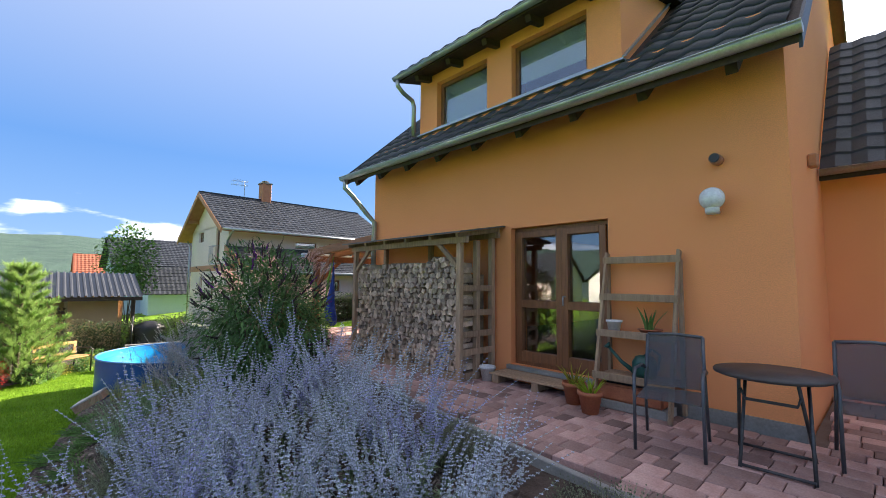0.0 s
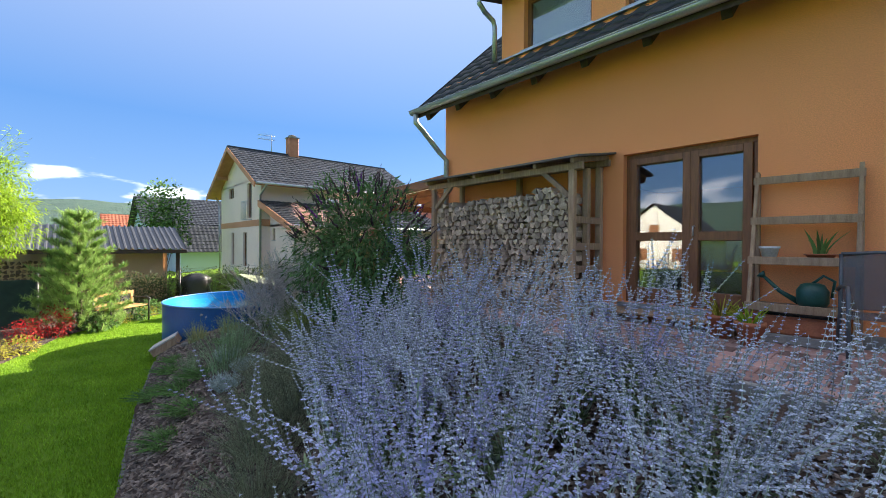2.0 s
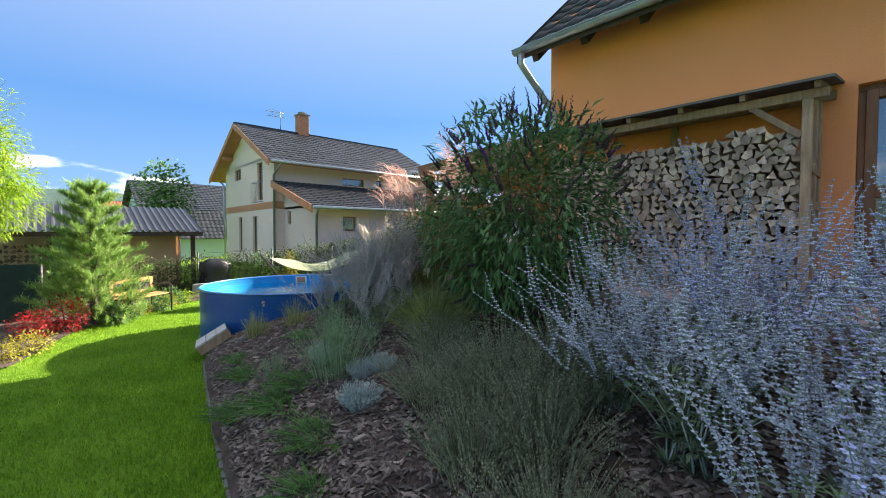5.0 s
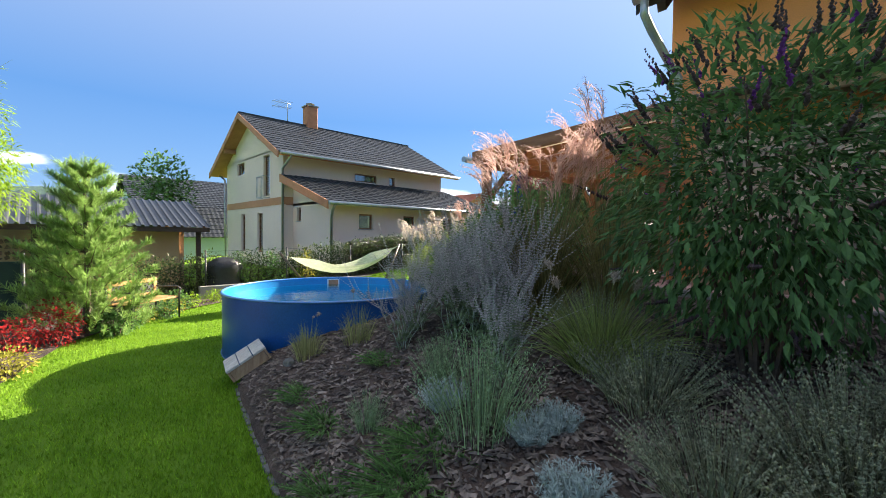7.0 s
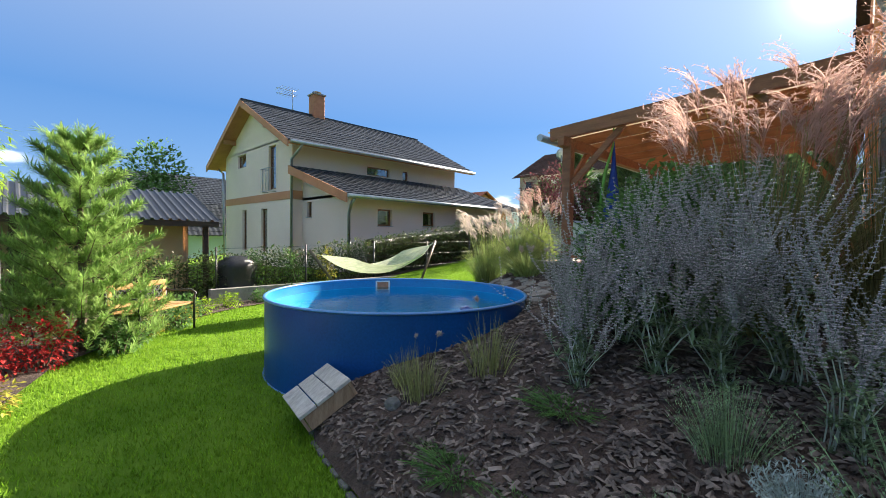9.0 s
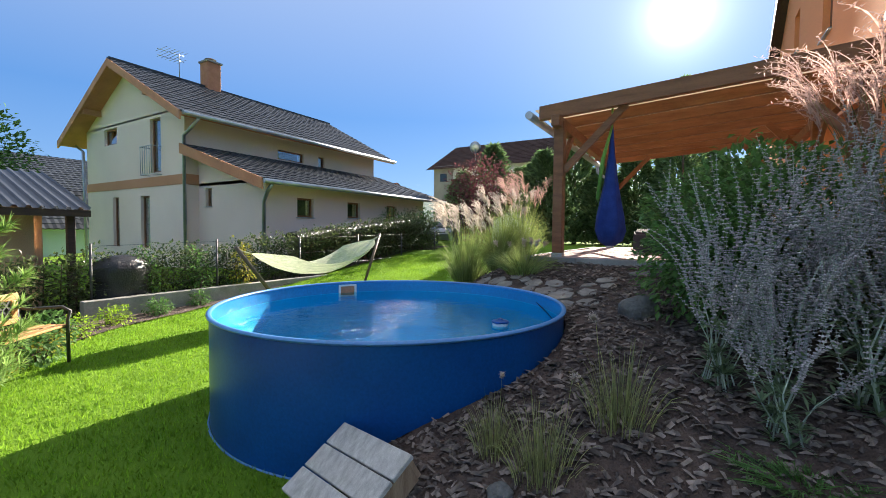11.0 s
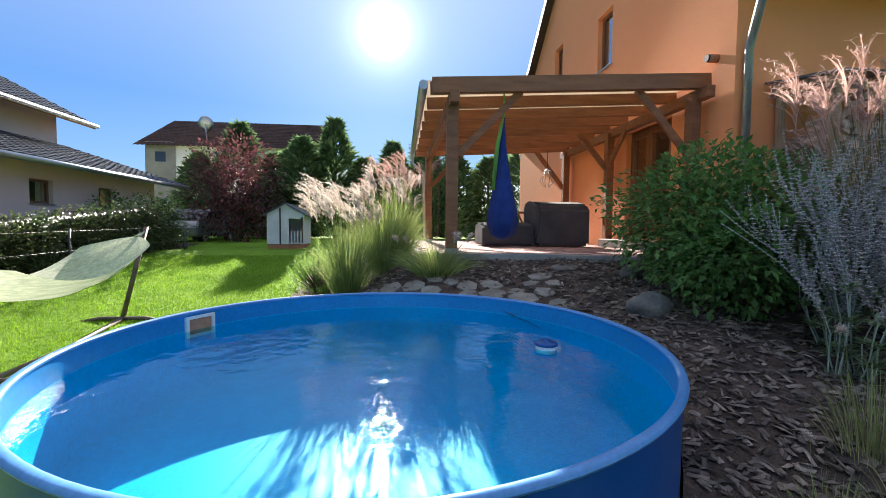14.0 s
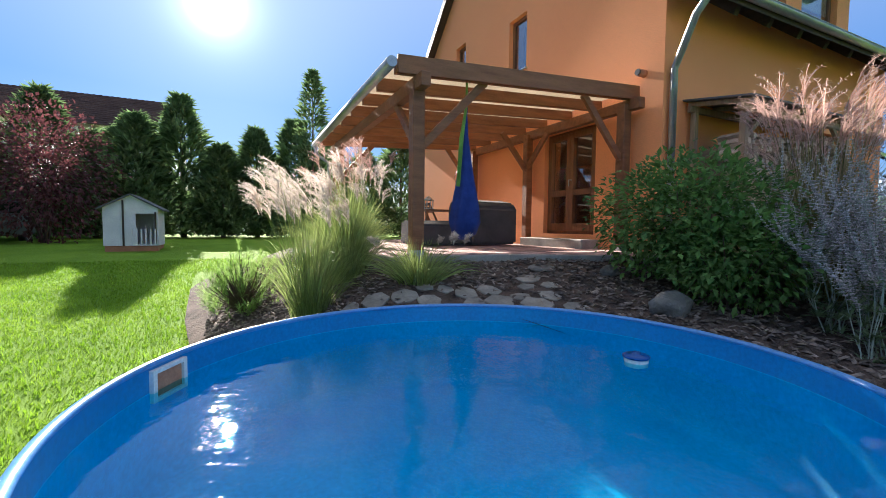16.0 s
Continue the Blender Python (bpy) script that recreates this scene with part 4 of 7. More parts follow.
# ---- pergola ----
perg = thing("pergola", "brown stained timber pergola with milky roof sheets", "pergola", (8, 9.4, PATIO))
PZ = lambda y: 3.62 - 0.058 * (y - 7.55)
for x in (5.62, 10.2):
    for y in (7.72, 11.12):
        p = part("post", softbox(x - 0.075, x + 0.075, y - 0.075, y + 0.075, PATIO + 0.06, PZ(y) - 0.14, w=0.008), M_PINEWOOD, perg)
        part("post_shoe", boxed(x - 0.08, x + 0.08, y - 0.08, y + 0.08, PATIO - 0.1, PATIO + 0.06), M_ZINC, p, "white metal post shoe")
p = part("post", softbox(8.0 - 0.07, 8.0 + 0.07, 7.65, 7.79, PATIO, 3.46), M_PINEWOOD, perg)
for k in range(8):
    x = 5.56 + k * 0.693
    bm = bmesh.new()
    beam(bm, (x, 7.56, PZ(7.56)), (x, 11.42, PZ(11.42)), 0.075, 0.16)
    soften(bm, 0.006)
    part("rafter", bm, M_PINEWOOD, perg)
for y, z0 in ((11.12, PZ(11.12) - 0.2), (7.66, PZ(7.66) - 0.2)):
    bm = bmesh.new()
    beam(bm, (5.35, y, z0 + 0.04), (10.6, y, z0 + 0.04), 0.12, 0.16)
    soften(bm, 0.006)
    part("beam", bm, M_PINEWOOD, perg)
bm = bmesh.new()
beam(bm, (5.5, 7.56, PZ(7.56) + 0.02), (5.5, 11.4, PZ(11.4) + 0.02), 0.03, 0.2)
part("fascia", bm, M_PINEWOOD, perg)


def brace(x0, y0, x1, y1, za, zb):
    bm = bmesh.new()
    beam(bm, (x0, y0, za), (x1, y1, zb), 0.06, 0.1)
    soften(bm, 0.005)
    part("brace", bm, M_PINEWOOD, perg)


brace(5.62, 11.05, 5.62, 10.2, 2.55, PZ(10.2) - 0.05)
brace(5.62, 7.78, 5.62, 8.55, 2.65, PZ(8.55) - 0.05)
brace(5.7, 11.12, 6.45, 11.12, 2.6, 3.3)
brace(10.12, 11.12, 9.4, 11.12, 2.6, 3.3)
brace(10.2, 11.05, 10.2, 10.3, 2.6, PZ(10.3) - 0.06)
brace(10.2, 7.78, 10.2, 8.5, 2.6, PZ(8.5) - 0.06)
brace(8.0, 7.76, 7.4, 7.72, 2.75, 3.4)
brace(8.0, 7.76, 8.0, 8.35, 2.75, 3.45)
for k in range(7):
    bm = bmesh.new()
    x = 5.56 + k * 0.693
    prism(bm, [(7.56, PZ(7.56) + 0.09), (11.5, PZ(11.5) + 0.09), (11.5, PZ(11.5) + 0.105), (7.56, PZ(7.56) + 0.105)], "x", x + 0.02, x + 0.673)
    part("roof_sheet", bm, M_POLY, perg, "milky translucent roof sheet")
bm = bmesh.new()
tube(bm, [(5.35, 11.52, PZ(11.5) - 0.02), (10.6, 11.52, PZ(11.5) - 0.04)], 0.06, 12)
part("gutter", bm, M_ZINC, perg)
bm = bmesh.new()
tube(bm, [(10.5, 11.52, 3.3), (10.5, 11.5, 3.15), (10.42, 11.25, 2.95), (10.42, 11.2, 1.3)], 0.04, 10)
part("downpipe", bm, M_ZINC, perg)

# hanging chair of cloth
M_BLUECLOTH = surface("blue_hanging_cloth", (0.012, 0.035, 0.20), (0.02, 0.055, 0.28), 0.85, 8, 120, 0.3, through_light=0.15)
M_GREENCLOTH = surface("green_cloth_strap", (0.12, 0.28, 0.04), (0.18, 0.38, 0.07), 0.85, 8, 120, 0.3)
hc = thing("hanging_chair", "blue cloth hanging pod chair with green strap", "hanging chair", (5.72, 10.4, 3.35))
verts, faces = [], []
prof = [(3.2, 0.012), (3.0, 0.02), (2.75, 0.035), (2.4, 0.07), (2.1, 0.11), (1.85, 0.15), (1.65, 0.17), (1.5, 0.13), (1.43, 0.05)]
for j, (z, r) in enumerate(prof):
    for k in range(20):
        a = 6.28319 * k / 20
        rr = r * (1 + 0.16 * math.sin(a * 5 + j * 0.4))
        verts.append((5.72 + rr * math.cos(a) * 0.8 + 0.03 * math.sin(j), 10.4 + rr * math.sin(a) * 1.2, z))
faces = [(j * 20 + k, j * 20 + (k + 1) % 20, (j + 1) * 20 + (k + 1) % 20, (j + 1) * 20 + k) for j in range(len(prof) - 1) for k in range(20)]
faces.append(tuple((len(prof) - 1) * 20 + k for k in range(20)))
part("pod", raw("pod", verts, faces, M_BLUECLOTH, True), None, hc)
bm = bmesh.new()
tube(bm, [(5.72, 10.4, 3.5), (5.72, 10.4, 3.15), (5.66, 10.5, 2.7), (5.62, 10.56, 2.1)], [0.015, 0.015, 0.03, 0.025], 8)
part("strap", bm, M_GREENCLOTH, hc, "green cloth strap")

# sofa under a grey cover, folding table and chairs
M_COVER = surface("dark_grey_cover_fabric", (0.045, 0.045, 0.05), (0.075, 0.075, 0.08), 0.8, 4, 90, 0.3)
sofa = thing("covered_sofa", "dark grey covered garden sofa on the terrace", "sofa", (8.0, 8.7, PATIO))
bm = bmesh.new()
prism(bm, [(7.5, PATIO + 0.02), (7.5, 1.95), (7.62, 2.05), (8.1, 2.12), (8.35, 2.12), (8.45, 1.98), (8.45, PATIO + 0.02)], "y", 8.3, 9.3)
soften(bm, 0.05, 2)
part("cover", bm, M_COVER, sofa)
bm = bmesh.new()
prism(bm, [(7.6, PATIO + 0.02), (7.6, 1.62), (7.8, 1.7), (8.4, 1.7), (8.45, PATIO + 0.02)], "y", 9.32, 10.3)
soften(bm, 0.04, 2)
part("seat", bm, M_COVER, sofa)
M_TEAK = surface("oiled_teak", (0.16, 0.08, 0.04), (0.26, 0.14, 0.07), 0.6, 4, 40, 0.3, stretch=(1, 8, 8))


def folding_chair(x, y, turn):
    c = thing("folding_chair", "brown slatted wooden folding garden chair", "chair", (0, 0, 0), group="chairs round the garden table")
    m = pose(0, 0, 0)
    for s in (-0.2, 0.2):
        for a, b in (((-0.22, s, 0.0), (0.22, s, 0.88)), ((0.22, s * 0.8, 0.0), (-0.2, s * 0.8, 0.46))):
            bm = bmesh.new()
            beam(bm, a, b, 0.025, 0.04)
            part("leg", bm, M_TEAK, c)
    for k in range(5):
        part("seat_slat", boxed(-0.22 + k * 0.09, -0.15 + k * 0.09, -0.2, 0.2, 0.44, 0.46), M_TEAK, c)
    for k in range(3):
        part("back_slat", boxed(0.12 + k * 0.035, 0.14 + k * 0.035, -0.2, 0.2, 0.66 + k * 0.08, 0.72 + k * 0.08), M_TEAK, c)
    c.matrix_basis = pose(x, y, PATIO, 0, 0, turn)
    return c


fc = folding_chair(9.3, 8.3, 200)
copy_thing(fc, pose(10.0, 8.9, PATIO, 0, 0, 90))
gt = thing("garden_table", "brown slatted wooden garden table", "table", (9.5, 8.9, PATIO))
for k in range(6):
    part("top_slat", softbox(9.1 + k * 0.12, 9.21 + k * 0.12, 8.55, 9.5, 1.93, 1.96, w=0.003), M_TEAK, gt)
for x, y in ((9.15, 8.6), (9.75, 8.6), (9.15, 9.45), (9.75, 9.45)):
    part("leg", boxed(x - 0.025, x + 0.025, y - 0.025, y + 0.025, PATIO, 1.93), M_TEAK, gt)
lan = thing("lantern", "small metal lantern on the garden table", "lantern", (9.4, 9.3, 1.96))
bm = bmesh.new()
for sx in (-1, 1):
    for sy in (-1, 1):
        box(bm, 9.4 + sx * 0.07 - 0.008, 9.4 + sx * 0.07 + 0.008, 9.3 + sy * 0.07 - 0.008, 9.3 + sy * 0.07 + 0.008, 1.98, 2.16)
box(bm, 9.31, 9.49, 9.21, 9.39, 1.96, 1.98)
lathe(bm, [(0.13, 2.16), (0.03, 2.24), (0.0001, 2.25)], 4, (9.4, 9.3, 0))
part("frame", bm, M_ZINC, lan)
cl = thing("wire_lamp", "wire cage pendant under the pergola roof", "lamp", (9.6, 8.4, 3.3))
bm = bmesh.new()
tube(bm, [(9.6, 8.4, 3.42), (9.6, 8.4, 3.0)], 0.008, 5)
for k in range(6):
    a = 6.283 * k / 6
    tube(bm, [(9.6 + 0.03 * math.cos(a), 8.4 + 0.03 * math.sin(a), 3.0), (9.6 + 0.17 * math.cos(a), 8.4 + 0.17 * math.sin(a), 2.7), (9.6 + 0.06 * math.cos(a), 8.4 + 0.06 * math.sin(a), 2.55)], 0.006, 4)
part("cage", bm, M_DARKPL, cl)
tagged(part("door_step", softbox(6.2, 7.9, 7.56, 7.95, PATIO - 0.02, PATIO + 0.15, w=0.015), M_CONC), "grey concrete door step at the patio door", "step", kind="structure")

# ---- firewood shelter at the garden wall ----
ws = thing("firewood_shelter", "weathered timber firewood shelter against the house wall", "shelter", (4.7, 5.6, PATIO))
M_ROOFFELT = surface("dark_bitumen_sheet", (0.10, 0.09, 0.085), (0.16, 0.145, 0.135), 0.8, 3, 60, 0.4)
SZ = lambda x: 3.30 + 0.17 * (x - 4.3)
for y, xs in ((4.2, (4.33, 4.68, 5.02)), (6.95, (4.33, 5.02)), (5.6, (5.02,))):
    for x in xs:
        bm = bmesh.new()
        box(bm, x - 0.04, x + 0.04, y - 0.04, y + 0.04, PATIO, SZ(x) - 0.12)
        soften(bm, 0.006)
        part("post", bm, M_GREYWOOD, ws)
for x in (4.33, 5.02):
    bm = bmesh.new()
    beam(bm, (x, 4.05, SZ(x) - 0.075), (x, 7.08, SZ(x) - 0.075), 0.06, 0.09)
    soften(bm, 0.006)
    part("beam", bm, M_GREYWOOD, ws)
for k in range(6):
    y = 4.12 + k * 0.575
    bm = bmesh.new()
    beam(bm, (4.18, y, SZ(4.18) + 0.0), (5.08, y, SZ(5.08) + 0.0), 0.05, 0.06)
    part("rafter", bm, M_GREYWOOD, ws)
bm = bmesh.new()
slab(bm, 4.12, 5.10, 4.0, 7.12, lambda x: SZ(x) + 0.06, 0.025)
part("roof", bm, M_ROOFFELT, ws, "dark sheet lean-to roof")
bm = bmesh.new()
beam(bm, (4.33, 4.24, 2.85), (4.33, 4.65, 3.2), 0.05, 0.06)
part("brace", bm, M_GREYWOOD, ws)
bm = bmesh.new()
beam(bm, (4.33, 6.9, 2.85), (4.33, 6.5, 3.2), 0.05, 0.06)
part("brace", bm, M_GREYWOOD, ws)
for z in (1.6, 1.85, 2.15, 2.5):
    bm = bmesh.new()
    box(bm, 4.36, 5.0, 4.155, 4.18, z, z + 0.09)
    soften(bm, 0.004)
    part("side_slat", bm, M_GREYWOOD, ws)
part("floor_rail", boxed(4.3, 5.05, 4.2, 7.0, PATIO, PATIO + 0.1), M_GREYWOOD, ws)
M_LOG = surface("split_firewood", (0.34, 0.235, 0.165), (0.62, 0.475, 0.35), 0.9, 9, 70, 0.6, per="object", vary=0.45, stretch=(1, 1, 1))
stack = thing("firewood_stack", "tall stack of split grey-brown firewood under the shelter", "firewood", (4.7, 5.6, PATIO + 0.1))
M_LOG_I = surface("split_firewood_run", (0.34, 0.235, 0.165), (0.62, 0.475, 0.35), 0.9, 9, 70, 0.6, per="island", vary=0.45)
rnd = random.Random(11)
lmesh = []
for k in range(16):
    bm = bmesh.new()
    nn = rnd.choice((3, 3, 4, 4, 5))
    a0 = rnd.uniform(0, 6.28)
    pts = [(rnd.uniform(0.045, 0.068) * math.cos(a0 + 6.283 * q / nn), rnd.uniform(0.04, 0.06) * math.sin(a0 + 6.283 * q / nn)) for q in range(nn)]
    prism(bm, pts, "x", 0.0, 0.33)
    lmesh.append(mesh("log", bm, M_LOG))
row, count = 0, 0
jv, jf = [], []
z = PATIO + 0.15
while z < 3.05:
    y = 4.28 + (0.04 if row % 2 else 0)
    while y < 6.9:
        if z < 2.90 + 0.08 * noise.noise((y * 1.5, 0, 1)) + (0.08 if y < 4.9 else 0):
            me = rnd.choice(lmesh)
            m = Matrix.Translation((4.36 - 4.7 + rnd.uniform(-0.04, 0.03), y - 5.6, z - PATIO - 0.1)) @ Euler((rnd.uniform(0, 6.28), rnd.uniform(-0.05, 0.05), rnd.uniform(-0.1, 0.1))).to_matrix().to_4x4()
            if y < 5.55 and count < 300:
                ob = part("log", me, None, stack)
                ob.matrix_parent_inverse = Matrix.Identity(4)
                ob.matrix_basis = m
                count += 1
            else:
                b = len(jv)
                jv += [tuple(m @ v.co) for v in me.vertices]
                jf += [tuple(b + i for i in p.vertices) for p in me.polygons]
        y += rnd.uniform(0.082, 0.106)
    z += 0.078
    row += 1
ob = part("log_run", raw("log_run", jv, jf, M_LOG_I), None, stack)
ob.matrix_parent_inverse = Matrix.Identity(4)
tagged(ob, kind="stuff")
# added plain block behind the logs; its dark colour imitates shade in the gaps
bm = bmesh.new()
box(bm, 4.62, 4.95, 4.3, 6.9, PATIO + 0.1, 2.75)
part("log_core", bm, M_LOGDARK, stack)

# ---- plants ----
class Leafage:
    """Gathers loose polygons for one mesh."""

    def __init__(self, seed):
        self.v, self.f, self.r = [], [], random.Random(seed)

    def bud(self, p, r, tall=1.0):
        b = len(self.v)
        x, y, z = p
        a = self.r.uniform(0, 1.57)
        c, s = math.cos(a) * r, math.sin(a) * r
        self.v += [(x, y, z + r * tall), (x + c, y + s, z), (x - s, y + c, z), (x - c, y - s, z), (x + s, y - c, z), (x, y, z - r * tall)]
        for i in range(4):
            self.f += [(b, b + 1 + i, b + 1 + (i + 1) % 4), (b + 5, b + 1 + (i + 1) % 4, b + 1 + i)]

    def leaf(self, p, d, n, length, width):
        """A pointed leaf, folded along its middle."""
        d = Vector(d).normalized()
        s = d.cross(Vector(n))
        s = (s if s.length > 1e-3 else d.orthogonal()).normalized()
        u = s.cross(d)
        p = Vector(p)
        b = len(self.v)
        m = p + d * length * 0.45
        self.v += [tuple(p), tuple(m + s * width / 2 + u * width * 0.16), tuple(p + d * length - u * length * 0.12), tuple(m - s * width / 2 + u * width * 0.16), tuple(m)]
        self.f += [(b, b + 1, b + 4), (b + 1, b + 2, b + 4), (b, b + 4, b + 3), (b + 4, b + 2, b + 3)]

    def blade(self, pts, w):
        """A grass blade along pts that narrows to its tip."""
        pts = [Vector(q) for q in pts]
        side = (pts[-1] - pts[0]).cross(Vector((self.r.uniform(-1, 1), self.r.uniform(-1, 1), 0.3)))
        side = (side if side.length > 1e-4 else Vector((1, 0, 0))).normalized()
        b, n = len(self.v), len(pts)
        for i, q in enumerate(pts):
            h = w / 2 * (1 - (i / (n - 1)) ** 2 * 0.92)
            self.v += [tuple(q - side * h), tuple(q + side * h)]
        for i in range(n - 1):
            self.f.append((b + 2 * i, b + 2 * i + 1, b + 2 * i + 3, b + 2 * i + 2))

    def stem(self, pts, r0, r1, n=3):
        b, m = len(self.v), len(pts)
        for i, q in enumerate(pts):
            r = r0 + (r1 - r0) * i / (m - 1)
            for k in range(n):
                a = 6.28319 * k / n
                self.v.append((q[0] + r * math.cos(a), q[1] + r * math.sin(a), q[2]))
        for i in range(m - 1):
            for k in range(n):
                self.f.append((b + i * n + k, b + i * n + (k + 1) % n, b + (i + 1) * n + (k + 1) % n, b + (i + 1) * n + k))

    def done(self, name, mat):
        return raw(name, self.v, self.f, mat)


def arc(p, heading, reach, height, n=7, droop=0.0, bend=1.6):
    """Points of a stem that rises from p and leans out."""
    return [(p[0] + math.cos(heading) * reach * (i / (n - 1)) ** bend, p[1] + math.sin(heading) * reach * (i / (n - 1)) ** bend,
             p[2] + height * (i / (n - 1)) - droop * max(0, i / (n - 1) - 0.6) ** 2 * 6) for i in range(n)]


def leafmat(name, dark, light, glow=0.35, vary=0.45, rough=0.6, scale=2.0):
    return surface(name, dark, light, rough, scale, 40, 0.0, per="island", vary=vary, through_light=glow, spec=0.3)


M_SAGESTEM = leafmat("sage_stem", (0.28, 0.34, 0.28), (0.42, 0.47, 0.42), 0.1)
M_SAGEFLOWER = leafmat("sage_flower", (0.43, 0.46, 0.58), (0.72, 0.76, 0.85), 0.35, 0.35)
M_SAGEVIOLET = leafmat("violet_sage_flower", (0.36, 0.36, 0.60), (0.62, 0.64, 0.84), 0.35, 0.35)
M_SAGEGREY = leafmat("faded_sage_flower", (0.46, 0.42, 0.45), (0.70, 0.65, 0.68), 0.5, 0.35)
M_SAGELEAF = leafmat("sage_leaf", (0.15, 0.22, 0.11), (0.27, 0.35, 0.20), 0.3)
M_BUSHLEAF = leafmat("butterfly_bush_leaf", (0.06, 0.145, 0.045), (0.14, 0.25, 0.09), 0.4)
M_SPIKE = leafmat("seed_spike", (0.035, 0.022, 0.03), (0.075, 0.045, 0.05), 0.1)
M_PURPLE = leafmat("purple_flower", (0.10, 0.015, 0.16), (0.18, 0.04, 0.26), 0.3)
M_BARK = surface("shrub_bark", (0.07, 0.05, 0.035), (0.14, 0.10, 0.07), 0.9, 6, 50, 0.6)
M_REED = leafmat("miscanthus_blade", (0.17, 0.24, 0.06), (0.34, 0.40, 0.15), 0.5)
M_REEDBROWN = leafmat("brown_grass_blade", (0.16, 0.15, 0.05), (0.30, 0.26, 0.11), 0.4)
M_PLUME = leafmat("cream_plume", (0.54, 0.45, 0.38), (0.76, 0.68, 0.60), 0.55, 0.25)
M_PLUMEPINK = leafmat("pink_plume", (0.48, 0.30, 0.25), (0.66, 0.46, 0.40), 0.5, 0.25)
M_LAVDARK = leafmat("spent_lavender", (0.16, 0.20, 0.12), (0.32, 0.33, 0.22), 0.35)
M_SILVER = leafmat("silver_leaf", (0.30, 0.38, 0.36), (0.46, 0.55, 0.53), 0.25, 0.25)
M_GREENSTEM = leafmat("grey_green_leaf", (0.17, 0.27, 0.13), (0.30, 0.42, 0.23), 0.3)
M_PINE = leafmat("soft_pine_needle", (0.22, 0.36, 0.08), (0.38, 0.54, 0.17), 0.5, 0.35)
M_RED = leafmat("red_leaf", (0.35, 0.02, 0.025), (0.55, 0.06, 0.05), 0.45)
M_LIME = leafmat("lime_leaf", (0.22, 0.36, 0.02), (0.36, 0.52, 0.05), 0.55)
M_YELLOW = leafmat("yellow_green_leaf", (0.30, 0.28, 0.03), (0.45, 0.42, 0.07), 0.45)
M_GREEN = leafmat("shrub_leaf", (0.075, 0.17, 0.04), (0.16, 0.29, 0.085), 0.45)
M_HEDGE = leafmat("hedge_leaf", (0.045, 0.08, 0.025), (0.13, 0.16, 0.06), 0.4, 0.6, 0.35)
M_THUJA = leafmat("thuja_spray", (0.09, 0.16, 0.065), (0.18, 0.28, 0.11), 0.45)
M_PLUM = leafmat("purple_plum_leaf", (0.08, 0.03, 0.035), (0.17, 0.065, 0.07), 0.4)
rnd = random.Random(21)


def plant(name, label, category, x, y, parts, group="", turn=0.0, size=1.0, z=None):
    t = thing(name, label, category, (0, 0, 0), group)
    for pname, me in parts:
        part(pname, me, None, t)
    t.matrix_basis = pose(x, y, ground_z(x, y) - 0.02 if z is None else z, 0, 0, turn) @ Matrix.Scale(size, 4)
    return t


def sage(seed, stems=26, tall=1.15, wide=0.75, bloom=M_SAGEFLOWER):
    st, fl, lf = Leafage(seed), Leafage(seed + 1), Leafage(seed + 2)
    r = st.r
    for i in range(stems):
        h = r.uniform(0, 6.283)
        lean = r.uniform(0.1, 1.0) ** 0.8
        p = (math.cos(h) * 0.1 * lean, math.sin(h) * 0.1 * lean, 0)
        pts = arc(p, h, wide * lean * r.uniform(0.8, 1.1), tall * (1.05 - 0.42 * lean ** 2) * r.uniform(0.8, 1.1), 8, bend=r.uniform(1.2, 2.6))
        pts = [(q[0] + 0.03 * math.sin(i * 1.3 + h), q[1] + 0.03 * math.cos(i * 1.7 + h), q[2]) for i, q in enumerate(pts)]
        st.stem(pts, 0.0055, 0.002)
        for k in range(34):
            u = r.uniform(0.02, 0.55) * 6.9
            a = Vector(pts[int(u)])
            d = Vector((r.uniform(-1, 1), r.uniform(-1, 1), r.uniform(0, 0.9)))
            lf.leaf(a, d, (0, 0, 1), r.uniform(0.06, 0.12), 0.022)

        def whorls(q, r0):
            ln = sum((Vector(b) - Vector(a)).length for a, b in zip(q, q[1:]))
            n = max(3, int(ln / 0.03))
            for j in range(n):
                u = (j + 0.5) / n
                f = u * (len(q) - 1)
                k = min(int(f), len(q) - 2)
                c = Vector(q[k]).lerp(Vector(q[k + 1]), f - k)
                s = r0 * (1 - 0.5 * u)
                a0 = r.uniform(0, 6.28)
                for m in range(3):
                    a = a0 + 2.094 * m
                    fl.bud((c.x + math.cos(a) * s * 0.72, c.y + math.sin(a) * s * 0.72, c.z + r.uniform(-0.002, 0.002)), s * r.uniform(0.6, 0.9), 0.62)
        whorls(pts[3:], 0.0145)
        for k in range(7):
            u = r.uniform(0.36, 0.85) * 7
            a = Vector(pts[int(u)]).lerp(Vector(pts[min(7, int(u) + 1)]), u % 1)
            hh = h + r.uniform(-1.7, 1.7)
            q = arc(a, hh, r.uniform(0.08, 0.2), r.uniform(0.16, 0.38), 4, bend=0.7)
            st.stem(q, 0.0025, 0.0012)
            whorls(q, 0.0125)
    return [("stalk", st.done("stalk", M_SAGESTEM)), ("bloom", fl.done("bloom", bloom)), ("foliage", lf.done("foliage", M_SAGELEAF))]


